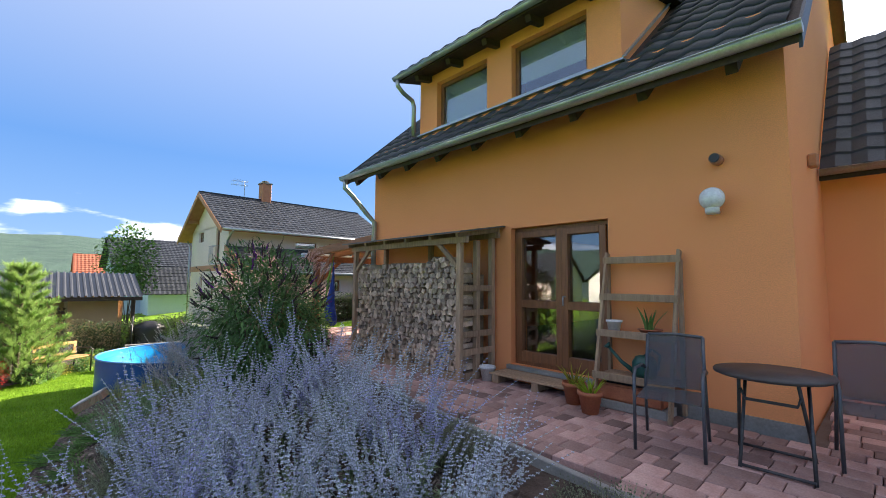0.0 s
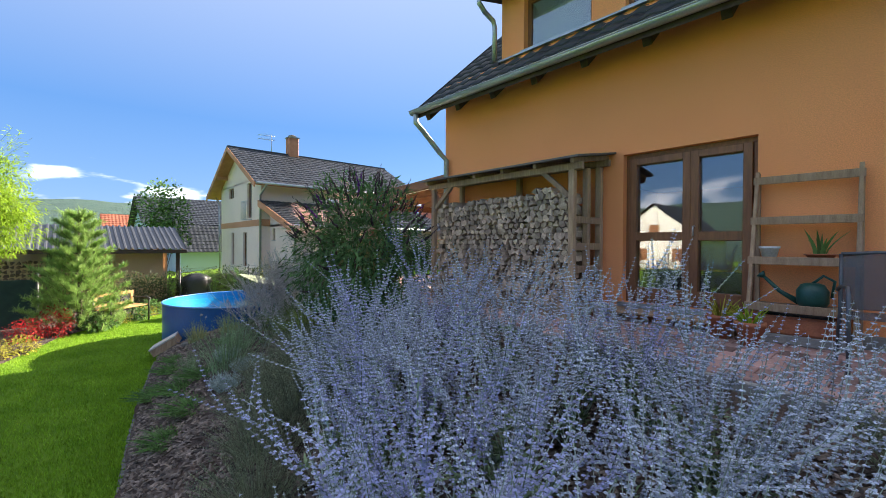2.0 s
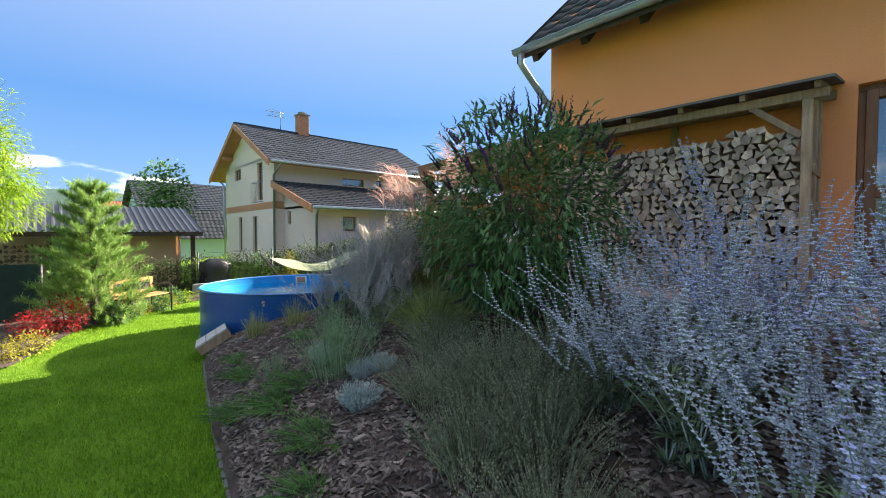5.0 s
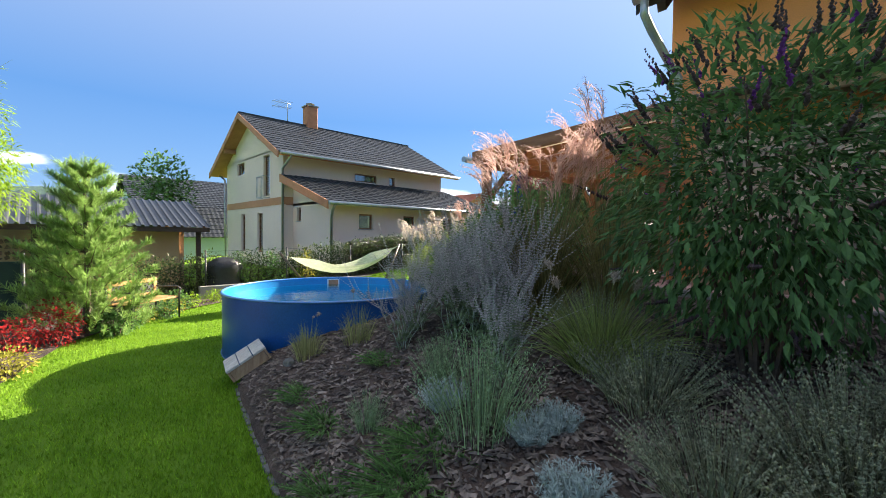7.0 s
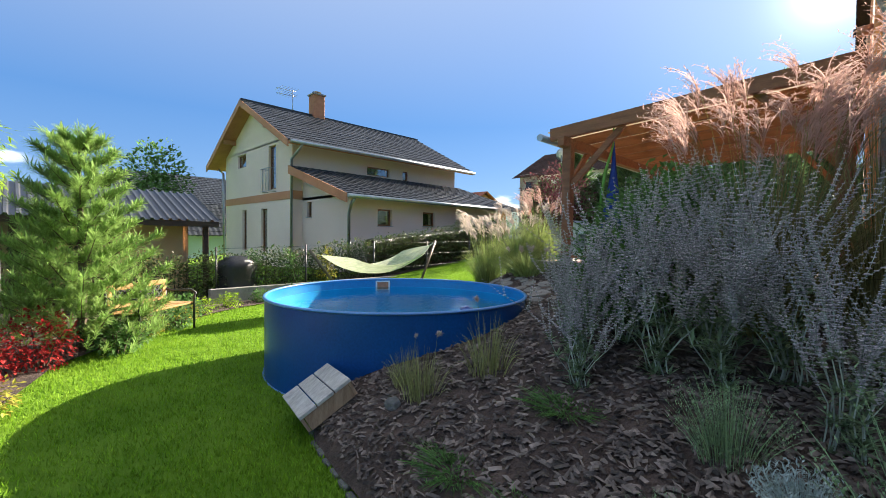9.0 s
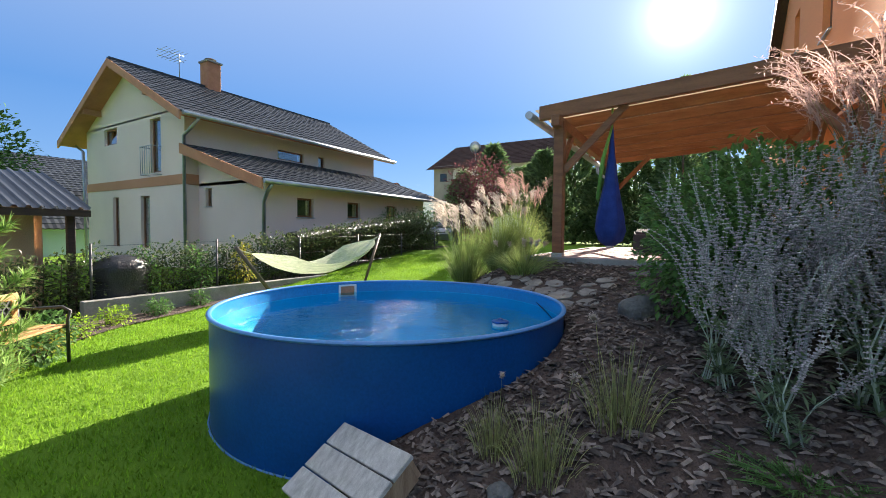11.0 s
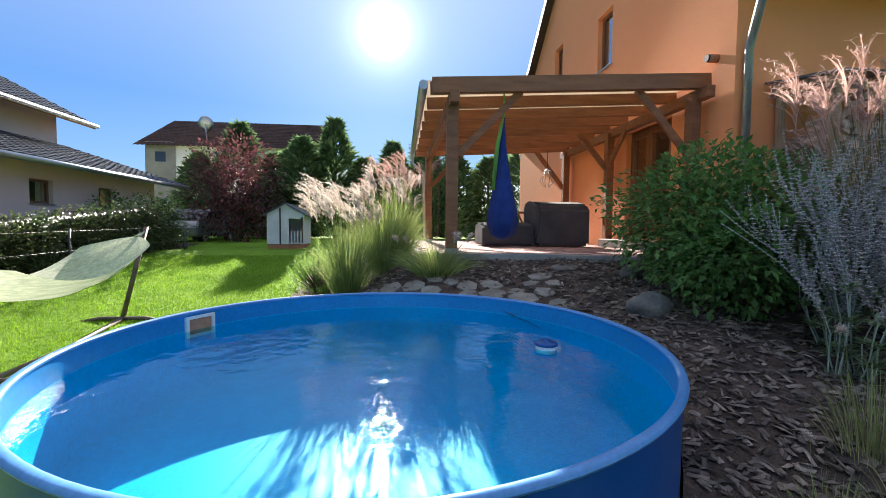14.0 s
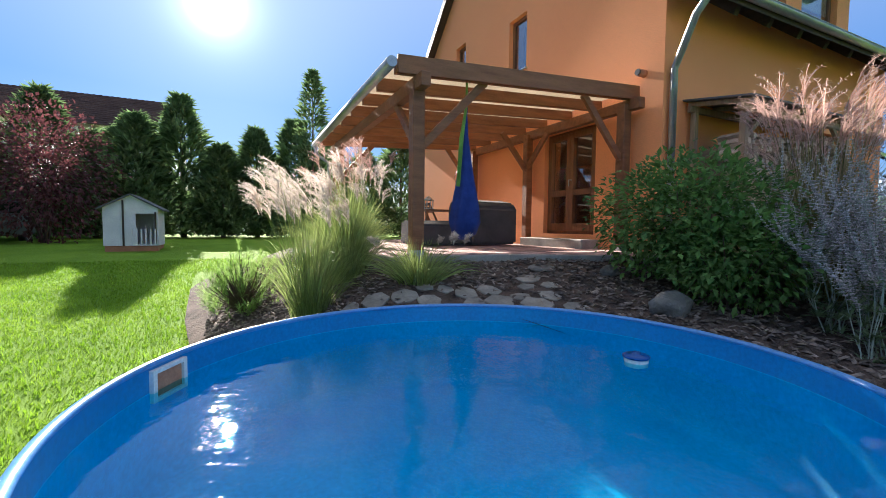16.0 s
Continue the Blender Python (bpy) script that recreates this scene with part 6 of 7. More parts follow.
# bark chips over the bed
rc = random.Random(5)
cv, cf = [], []
for i in range(38000):
    y = rc.uniform(0.2, 13.4)
    x = edge_x(y) + 0.05 + rc.random() ** 1.2 * (3.6 if y < 8.5 else 6.5)
    if not in_bed(x, y) or math.hypot(x - PX, y - PY) < PR + 0.03 or (on_path(x, y) and rc.random() < 0.88):
        continue
    z = bed_z(x, y) + 0.006
    a, ln, w = rc.uniform(0, 6.28), rc.uniform(0.025, 0.095), rc.uniform(0.01, 0.028)
    dx, dy, tz = math.cos(a) * ln / 2, math.sin(a) * ln / 2, rc.uniform(-0.012, 0.02)
    px, py = -math.sin(a) * w / 2, math.cos(a) * w / 2
    b = len(cv)
    cv += [(x - dx - px, y - dy - py, z), (x - dx + px, y - dy + py, z + 0.006), (x + dx + px, y + dy + py, z + tz + 0.008), (x + dx - px, y + dy - py, z + tz), (x, y, z + 0.018)]
    cf += [(b, b + 1, b + 4), (b + 1, b + 2, b + 4), (b + 2, b + 3, b + 4), (b + 3, b, b + 4)]
tagged(part("bark_chips", raw("bark_chips", cv, cf, M_CHIP)), "loose brown bark chips covering the planting bed", "bark mulch", kind="stuff")
# short mown grass
gr = Leafage(9)
cv, cf = [], []
for i in range(210000):
    if i < 145000:
        y = 3.5 + 14.5 * rc.random()
        x = edge_x(y) - rc.random() ** 1.3 * 4.4 if y < 11 else rc.uniform(-3.5, 3.2)
    else:
        x, y = rc.uniform(3.0, 12.0), rc.uniform(12.9, 18.4)
        if in_bed(x, y):
            continue
    if y > border_y(x) or math.hypot(x - PX, y - PY) < PR + 0.02:
        continue
    z = lawn_z(x, y)
    a, h, w = rc.uniform(0, 6.28), rc.uniform(0.02, 0.048), rc.uniform(0.004, 0.008)
    lx_, ly_ = rc.uniform(-0.02, 0.02), rc.uniform(-0.02, 0.02)
    b = len(cv)
    cv += [(x - math.cos(a) * w, y - math.sin(a) * w, z), (x + math.cos(a) * w, y + math.sin(a) * w, z), (x + lx_, y + ly_, z + h)]
    cf.append((b, b + 1, b + 2))
tagged(part("lawn_grass", raw("lawn_grass", cv, cf, M_BLADE)), "short mown green lawn grass blades", "grass", kind="stuff")

# ---- garden furniture on the lawn ----
M_BENCHWOOD = surface("honey_bench_wood", (0.38, 0.19, 0.06), (0.52, 0.29, 0.10), 0.5, 4, 40, 0.3, stretch=(1, 8, 8), per="object", vary=0.15)
M_IRON = surface("dark_iron", (0.05, 0.05, 0.052), (0.10, 0.10, 0.10), 0.5, 8, 60, 0.3, metal=0.5)
bench = thing("garden_bench", "honey-coloured wooden bench with dark metal arms", "bench", (0, 0, 0))
for k in range(4):
    part("seat_slat", softbox(-0.6, 0.6, -0.28 + k * 0.115, -0.185 + k * 0.115, 0.42, 0.445, w=0.004), M_BENCHWOOD, bench)
part("back_rail", softbox(-0.6, 0.6, 0.2, 0.225, 0.74, 0.82, w=0.006), M_BENCHWOOD, bench)
part("back_rail", softbox(-0.6, 0.6, 0.19, 0.215, 0.48, 0.54, w=0.006), M_BENCHWOOD, bench)
for x in (-0.56, 0.5):
    part("back_panel", softbox(x, x + 0.08, 0.195, 0.218, 0.54, 0.74, w=0.004), M_BENCHWOOD, bench)
bm = bmesh.new()
for k in range(11):
    x = -0.48 + k * 0.096
    beam(bm, (x - 0.09, 0.207, 0.54), (x + 0.09, 0.207, 0.74), 0.012, 0.02)
    beam(bm, (x + 0.09, 0.21, 0.54), (x - 0.09, 0.21, 0.74), 0.012, 0.02)
part("lattice", bm, M_IRON, bench, "dark metal lattice back panel")
for x in (-0.58, 0.58):
    bm = bmesh.new()
    tube(bm, [(x, -0.3, 0.0), (x, -0.3, 0.5), (x, -0.33, 0.6), (x, -0.25, 0.65), (x, 0.1, 0.63), (x, 0.22, 0.66)], 0.018, 8)
    tube(bm, [(x, 0.26, 0.0), (x, 0.2, 0.45), (x, 0.22, 0.8)], 0.018, 8)
    tube(bm, [(x, -0.3, 0.41), (x, 0.2, 0.41)], 0.014, 8)
    part("arm_frame", bm, M_IRON, bench, "curved dark metal side frame")
bench.matrix_basis = pose(0.5, 15.4, 0.06, 0, 0, 40)

M_STAND = surface("brown_steel_tube", (0.10, 0.075, 0.06), (0.17, 0.13, 0.10), 0.5, 6, 50, 0.2, metal=0.3)
M_HAMMOCK = surface("striped_cream_cloth", (0.40, 0.46, 0.32), (0.72, 0.74, 0.58), 0.9, 3, 60, 0.3, stretch=(0.3, 14, 14), through_light=0.35)
ham = thing("hammock", "cream and green striped cloth hammock on a steel stand", "hammock", (5.0, 15.6, 0.1))
L0, R0 = Vector((3.3, 15.6, 1.30)), Vector((7.0, 15.75, 1.5))
for top, foot in ((L0, Vector((4.25, 15.6, 0.12))), (R0, Vector((6.4, 15.75, 0.25)))):
    bm = bmesh.new()
    tube(bm, [foot, top + (top - foot) * 0.04], 0.032, 10)
    part("pole", bm, M_STAND, ham)
    bm = bmesh.new()
    tube(bm, [foot + Vector((0, -0.55, -0.05)), foot + Vector((0, -0.3, 0.0)), foot, foot + Vector((0, 0.3, 0.0)), foot + Vector((0, 0.55, -0.05))], 0.03, 8)
    part("foot_bar", bm, M_STAND, ham)
bm = bmesh.new()
tube(bm, [(4.25, 15.6, 0.12), (5.3, 15.67, 0.14), (6.4, 15.75, 0.25)], 0.032, 8)
part("ground_bar", bm, M_STAND, ham)
verts, faces = [], []
for i in range(33):
    u = i / 32
    wide = 0.42 * min(1, math.sin(math.pi * u) * 2.2) ** 0.8 + 0.03
    c = (L0 + Vector((0.25, 0, -0.08))).lerp(R0 + Vector((-0.25, 0, -0.1)), u) - Vector((0, 0, 0.52 * 4 * u * (1 - u)))
    for k in range(15):
        v = k / 14 * 2 - 1
        verts.append((c.x, c.y + wide * v, c.z + 0.22 * wide * v * v * 2 + 0.012 * math.sin(k * 2.1) * wide * 4))
faces = [(i * 15 + k, i * 15 + k + 1, (i + 1) * 15 + k + 1, (i + 1) * 15 + k) for i in range(32) for k in range(14)]
part("cloth", raw("cloth", verts, faces, M_HAMMOCK, True), None, ham)
for a, b in ((L0, L0 + Vector((0.25, 0, -0.08))), (R0, R0 + Vector((-0.25, 0, -0.1)))):
    bm = bmesh.new()
    for k in range(5):
        tube(bm, [a, b + Vector((0, -0.05 + 0.025 * k, 0))], 0.005, 4)
    part("rope", bm, M_HAMMOCK, ham)

ph = thing("playhouse", "small white wooden children's playhouse on the lawn", "playhouse", (14.5, 15.6, 1.05))
M_WPAINT = surface("white_painted_board", (0.62, 0.64, 0.64), (0.76, 0.77, 0.76), 0.7, 3, 40, 0.2)
walled("front_wall", "y", 14.5, 0.04, 15.0, 16.2, 1.0, 2.0, [(15.08, 15.5, 1.05, 1.85)], M_WPAINT, ph)
bm = bmesh.new()
prism(bm, [(15.0, 2.0), (16.2, 2.0), (15.6, 2.33)], "x", 14.5, 14.54)
part("front_gable", bm, M_WPAINT, ph)
part("base", softbox(14.52, 15.5, 15.02, 16.18, 0.78, 1.0, w=0.01), M_BRICK, ph, "reddish brick base")
part("back_wall", boxed(15.5, 15.54, 15.0, 16.2, 1.0, 2.0), M_WPAINT, ph)
for y in (15.0, 16.16):
    part("side_wall", boxed(14.54, 15.5, y, y + 0.04, 1.0, 2.0), M_WPAINT, ph)
for s in (1, -1):
    bm = bmesh.new()
    prism(bm, [(15.6, 2.37), (15.6 + s * 0.72, 1.97), (15.6 + s * 0.72, 1.93), (15.6, 2.33)], "x", 14.4, 15.6)
    part("roof", bm, M_RIBBED, ph)
part("door_frame", boxed(14.47, 14.5, 15.04, 15.08, 1.05, 1.9), M_SOFFIT, ph)
part("window_frame", boxed(14.47, 14.5, 15.75, 15.79, 1.0, 2.2), M_SOFFIT, ph)
for k in range(6):
    part("porch_rail", boxed(14.1, 14.13, 15.0 + k * 0.1, 15.03 + k * 0.1, 1.05, 1.45), M_WPAINT, ph)

# rocks and stepping stones up to the terrace
M_ROCK = surface("grey_fieldstone", (0.10, 0.10, 0.095), (0.20, 0.195, 0.18), 0.9, 3, 30, 0.8, bump_dist=0.03)
M_SLATE = surface("pale_flagstone", (0.16, 0.15, 0.13), (0.28, 0.26, 0.225), 0.85, 4, 40, 0.6, per="object", vary=0.2)


def boulder(seed, rx, ry, rz, mat=M_ROCK):
    bm = bmesh.new()
    bmesh.ops.create_icosphere(bm, subdivisions=3, radius=1.0)
    for v in bm.verts:
        d = v.co.normalized()
        k = 1 + 0.25 * noise.noise(d * 1.4 + Vector((seed, 0, 0))) + 0.1 * noise.noise(d * 4 + Vector((seed, 0, 0)))
        v.co = Vector((d.x * rx * k, d.y * ry * k, d.z * rz * k))
    for f in bm.faces:
        f.smooth = True
    return mesh("rock", bm, mat)


for i, (x, y, s) in enumerate(((3.3, 9.72, 0.15), (1.05, 10.1, 0.06), (4.35, 9.3, 0.1))):
    ob = part("rock", boulder(i * 7.0, s, s * 1.15, s * 0.9))
    ob.location = (x, y, ground_z(x, y) + s * 0.25)
    tagged(ob, "rounded grey fieldstone half sunk in the bed", "rock", "rocks in the bed")
for i, (x, y, z, rx, ry) in enumerate(((4.75, 9.95, 1.0, 0.22, 0.34), (4.98, 9.75, 1.1, 0.22, 0.32), (4.5, 10.2, 0.9, 0.24, 0.34))):
    ob = part("step_stone", boulder(60 + i * 5.0, rx, ry, 0.065))
    ob.location = (x, y, z - 0.01)
    ob.rotation_euler = (0, 0, 0.7)
    tagged(ob, "rough grey stone step up to the terrace", "stone step", "stone steps")
rs = random.Random(8)
laid = []
for i in range(900):
    x, y = rs.uniform(3.4, 5.1), rs.uniform(9.6, 12.4)
    r = rs.uniform(0.09, 0.21)
    if not on_path(x, y) or not in_bed(x, y) or math.hypot(x - PX, y - PY) < PR + r * 0.8 or any(math.hypot(x - a, y - b) < (r + c) * 0.86 for a, b, c in laid):
        continue
    laid.append((x, y, r))
    bm = bmesh.new()
    n = rs.choice((5, 6, 7))
    prism(bm, [(r * rs.uniform(0.82, 1.12) * math.cos(6.283 * k / n), r * rs.uniform(0.82, 1.12) * math.sin(6.283 * k / n)) for k in range(n)], "z", -0.05, 0.008)
    soften(bm, 0.006)
    ob = part("flagstone", bm, M_SLATE)
    e = 0.1
    gx_, gy_ = (bed_z(x + e, y) - bed_z(x - e, y)) / 0.2, (bed_z(x, y + e) - bed_z(x, y - e)) / 0.2
    ob.matrix_basis = Matrix.Translation((x, y, bed_z(x, y) + 0.004)) @ Vector((-gx_, -gy_, 1)).to_track_quat("Z", "Y").to_matrix().to_4x4() @ Matrix.Rotation(rs.uniform(0, 6), 4, "Z")
    tagged(ob, "pale irregular flagstone laid beside the pool", "flagstone", "flagstones by the pool")
# edging along the lawn
for k in range(34):
    y = 5.6 + k * 0.155
    x = edge_x(y)
    bm = bmesh.new()
    box(bm, -0.025, 0.025, -0.06, 0.06, -0.06, 0.022)
    soften(bm, 0.008)
    ob = part("edging_stone", bm, M_ROCK)
    ob.matrix_basis = pose(x, y, lawn_z(x, y) + 0.012 * rs.random(), rs.uniform(-4, 4), rs.uniform(-6, 6), -8 + rs.uniform(-5, 5))
    tagged(ob, "small grey concrete edging stone along the lawn", "edging stone", "lawn edging stones")
# low boundary wall and fence
tagged(part("boundary_wall", softbox(2.2, 15.0, 18.25, 18.42, -0.3, 0.36, w=0.01), M_CONC), "low grey concrete boundary wall under the hedge", "wall", kind="structure")
fence = thing("wire_fence", "thin dark wire fence with steel posts", "fence", (8, 18.5, 0))
for k in range(6):
    bm = bmesh.new()
    x = 2.4 + k * 2.3
    tube(bm, [(x, 18.5, 0.0), (x, 18.5, 1.35 + 0.05 * k)], 0.022, 8)
    part("post", bm, M_IRON, fence)
for z in (0.5, 0.9, 1.3):
    bm = bmesh.new()
    tube(bm, [(2.4, 18.5, z), (13.9, 18.5, z + 0.25)], 0.005, 4)
    part("wire", bm, M_IRON, fence)
M_NET = surface("dark_green_fence_mesh", (0.01, 0.03, 0.02), (0.02, 0.05, 0.03), 0.8, 4, 80, 0.3)
gf_ = thing("mesh_fence", "dark green privacy fence at the garden corner", "fence", (-4, 16.4, 0))
part("panel", boxed(-5.0, -1.15, 16.4, 16.43, 0.0, 1.25), M_NET, gf_)
for x in (-3.1, -1.15):
    bm = bmesh.new()
    tube(bm, [(x, 16.36, 0), (x, 16.36, 1.4)], 0.03, 8)
    part("post", bm, M_IRON, gf_)

# firewood under a dark sheet, behind the hedge
M_TARP = surface("black_tarpaulin", (0.012, 0.012, 0.014), (0.03, 0.03, 0.034), 0.3, 3, 30, 0.5, bump_dist=0.03)
rb = random.Random(31)
bm = bmesh.new()
for k in range(46):
    for j in range(8):
        x, z = 7.6 + k * 0.14 + rb.uniform(-0.02, 0.02), lawn_z(7.6 + k * 0.14, 19.2) + 0.08 + j * 0.135 + rb.uniform(-0.02, 0.02)
        r, nn, a0 = rb.uniform(0.055, 0.075), rb.choice((3, 4, 5)), rb.uniform(0, 6)
        d = 19.25 + rb.uniform(-0.05, 0.05)
        prism(bm, [(x + r * math.cos(a0 + 6.283 * q / nn), z + r * math.sin(a0 + 6.283 * q / nn)) for q in range(nn)], "y", d, d + 0.4)
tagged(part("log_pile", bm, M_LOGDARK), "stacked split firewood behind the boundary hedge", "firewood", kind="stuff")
verts, faces = [], []
for i in range(61):
    x = 7.5 + i * 0.11
    top = lawn_z(x, 19.2) + 1.2
    for k, (y, dz) in enumerate(((19.16, -0.25), (19.17, -0.06), (19.22, 0.0), (19.45, 0.03), (19.68, 0.0), (19.74, -0.2))):
        w = noise.noise((x * 1.7, k * 0.8, 4))
        verts.append((x, y + 0.03 * w, top + dz + 0.06 * w * (2.2 if k == 0 else 1)))
faces = [(i * 6 + k, i * 6 + k + 1, (i + 1) * 6 + k + 1, (i + 1) * 6 + k) for i in range(60) for k in range(5)]
tagged(part("tarpaulin", raw("tarpaulin", verts, faces, M_TARP, True)), "crumpled black plastic sheet over the log pile", "tarpaulin")
# barbecue under its cover, by the boundary wall
verts, faces = [], []
for j, (z, w) in enumerate(((0.0, 0.36), (0.3, 0.37), (0.55, 0.34), (0.75, 0.37), (0.9, 0.33), (1.02, 0.2), (1.05, 0.04))):
    for k in range(24):
        a = 6.28319 * k / 24
        rr = w * (1 + 0.10 * math.sin(a * 6 + j * 0.5) * (1 - j / 7) + 0.08 * noise.noise((math.cos(a) * 2, math.sin(a) * 2, z * 3)))
        verts.append((2.95 + rr * 1.3 * math.cos(a), 18.72 + rr * 0.7 * math.sin(a), lawn_z(2.95, 18.72) + 0.02 + z * 1.05))
faces = [(j * 24 + k, j * 24 + (k + 1) % 24, (j + 1) * 24 + (k + 1) % 24, (j + 1) * 24 + k) for j in range(6) for k in range(24)]
tagged(part("covered_barbecue", raw("covered_barbecue", verts, faces, M_TARP, True)), "garden barbecue under a creased black cover", "barbecue")
# car parked beyond the hedge
M_CARPAINT = surface("silver_car_paint", (0.40, 0.42, 0.44), (0.46, 0.48, 0.50), 0.25, 1, 60, 0.02, metal=0.6)
car = thing("parked_car", "silver hatchback parked beyond the boundary hedge", "car", (19.6, 20.6, 1.0))
CZ = lawn_z(18, 19) - 0.1
bm = bmesh.new()
prism(bm, [(17.6, 0.35), (17.55, 0.7), (17.75, 0.92), (18.45, 1.0), (21.3, 1.0), (21.6, 0.85), (21.62, 0.4), (21.4, 0.3), (17.8, 0.3)], "y", 19.8, 21.45)
soften(bm, 0.05, 2)
bm.transform(Matrix.Translation((0, 0, CZ)))
part("body", bm, M_CARPAINT, car)
bm = bmesh.new()
prism(bm, [(18.35, 0.99), (19.05, 1.46), (20.6, 1.5), (21.35, 0.99)], "y", 19.92, 21.33)
soften(bm, 0.04, 2)
bm.transform(Matrix.Translation((0, 0, CZ)))
cabin = part("cabin", bm, M_CARPAINT, car)
for pts in ([(18.62, 1.05), (19.1, 1.4), (19.75, 1.42), (19.75, 1.05)], [(19.83, 1.05), (19.83, 1.42), (20.5, 1.43), (21.0, 1.05)]):
    for y0 in (19.905, 21.335):
        bm = bmesh.new()
        prism(bm, [(a, b + CZ) for a, b in pts], "y", y0, y0 + 0.01)
        part("side_window", bm, M_PANE, cabin)
bm = bmesh.new()
prism(bm, [(18.38, 1.03 + CZ), (19.0, 1.445 + CZ), (18.99, 1.46 + CZ), (18.36, 1.045 + CZ)], "y", 20.0, 21.25)
part("windscreen", bm, M_PANE, cabin)
for x in (18.35, 20.9):
    for y in (19.82, 21.25):
        bm = bmesh.new()
        tube(bm, [(x, y, CZ + 0.31), (x, y + 0.18, CZ + 0.31)], 0.31, 24)
        w = part("wheel", bm, M_DARKPL, car)
        bm = bmesh.new()
        tube(bm, [(x, y - 0.01, CZ + 0.31), (x, y + 0.19, CZ + 0.31)], 0.2, 16)
        part("rim", bm, M_ZINC, w)
for y in (19.95, 21.05):
    part("headlight", softbox(17.58, 17.72, y, y + 0.25, CZ + 0.66, CZ + 0.82, w=0.03), M_WPLASTIC, car)

# ---- things on the terrace ----
shelf = thing("ladder_shelf", "weathered wooden ladder shelf leaning at the wall", "shelf", (4.8, 2.0, PATIO))
for y in (1.58, 2.38):
    bm = bmesh.new()
    beam(bm, (4.62, y, PATIO), (5.04, y, 3.0), 0.035, 0.07)
    soften(bm, 0.005)
    part("front_leg", bm, M_GREYWOOD, shelf)
    part("back_leg", softbox(5.03, 5.08, y - 0.02, y + 0.02, PATIO, 2.9, w=0.004), M_GREYWOOD, shelf)
for z, d in ((2.9, 0.10), (2.47, 0.18), (2.06, 0.27), (1.6, 0.36)):
    xf = 4.62 + (z - PATIO) / 1.75 * 0.42
    part("shelf_board", softbox(xf - 0.02, 5.05, 1.6, 2.36, z - 0.02, z + 0.02, w=0.004), M_GREYWOOD, shelf)
    part("front_rail", softbox(xf - 0.045, xf - 0.022, 1.55, 2.41, z - 0.035, z + 0.045, w=0.004), M_GREYWOOD, shelf)
M_TERRA = surface("terracotta", (0.36, 0.11, 0.05), (0.48, 0.17, 0.08), 0.8, 6, 60, 0.3)
M_WCAN = surface("green_plastic", (0.008, 0.06, 0.05), (0.015, 0.09, 0.07), 0.4, 6, 60, 0.1)


def pot(name, label, category, x, y, z, r, h, mat, leaf=None, count=30, length=0.2, width=0.02, group=""):
    p = thing(name, label, category, (x, y, z), group)
    bm = bmesh.new()
    lathe(bm, [(r * 0.68, 0), (r * 0.95, h * 0.82), (r * 1.06, h * 0.83), (r * 1.06, h), (r * 0.93, h), (r * 0.85, h * 0.8), (0.001, h * 0.78)], 28, (x, y, z))
    part("body", bm, mat, p)
    if leaf:
        lf = Leafage(int(x * 100 + y * 31))
        for k in range(count):
            a = lf.r.uniform(0, 6.28)
            pts = arc((x + 0.3 * r * math.cos(a), y + 0.3 * r * math.sin(a), z + h * 0.75), a, length * lf.r.uniform(0.3, 0.8), length * lf.r.uniform(0.5, 1.0), 5)
            lf.blade(pts, width)
        part("foliage", lf.done("foliage", leaf), None, p)
    return p


pot("flower_pot", "round terracotta pot with a small green plant", "flower pot", 4.4, 2.3, PATIO, 0.125, 0.23, M_TERRA, M_LIME, 34, 0.25, 0.02, "terracotta pots")
pot("flower_pot", "round terracotta pot holding a leafy seedling", "flower pot", 4.6, 2.6, PATIO, 0.13, 0.24, M_TERRA, M_YELLOW, 34, 0.26, 0.025, "terracotta pots")
pot("white_pot", "small white plastic pot on the ladder shelf", "flower pot", 4.9, 2.25, 2.08, 0.085, 0.13, M_WPLASTIC)
pot("white_bucket", "white plastic bucket beside the terrace door", "bucket", 4.72, 4.02, PATIO, 0.11, 0.2, M_WPLASTIC)
bowl = pot("plant_bowl", "shallow terracotta bowl with a spiky succulent", "flower pot", 4.9, 1.85, 2.08, 0.12, 0.06, M_TERRA, M_GREEN, 9, 0.26, 0.035)
trough = thing("plant_trough", "long terracotta plant trough under the shelf", "plant trough", (4.88, 2.05, PATIO))
bm = bmesh.new()
box(bm, 4.72, 4.98, 1.68, 2.42, PATIO + 0.09, PATIO + 0.27)
soften(bm, 0.02, 2)
part("body", bm, M_TERRA, trough)
part("base", softbox(4.7, 5.0, 1.64, 2.46, PATIO, PATIO + 0.09), M_CONC, trough)
tub = thing("dark_tub", "dark blue plastic tub on the trough", "tub", (4.88, 2.0, PATIO + 0.27))
part("body", softbox(4.74, 4.97, 1.75, 2.3, PATIO + 0.272, PATIO + 0.36, w=0.02), M_DARKPL, tub)
can = thing("watering_can", "dark green plastic watering can on the shelf", "watering can", (4.85, 1.95, 1.62))
bm = bmesh.new()
lathe(bm, [(0.10, 0), (0.125, 0.05), (0.125, 0.16), (0.09, 0.22), (0.05, 0.235), (0.001, 0.235)], 20, (4.85, 1.9, 1.621))
part("body", bm, M_WCAN, can)
bm = bmesh.new()
tube(bm, [(4.85, 2.0, 1.66), (4.84, 2.15, 1.76), (4.83, 2.28, 1.9)], [0.03, 0.02, 0.016], 8)
tube(bm, [(4.83, 2.28, 1.9), (4.83, 2.31, 1.93)], [0.02, 0.045], 10)
part("spout", bm, M_WCAN, can)
bm = bmesh.new()
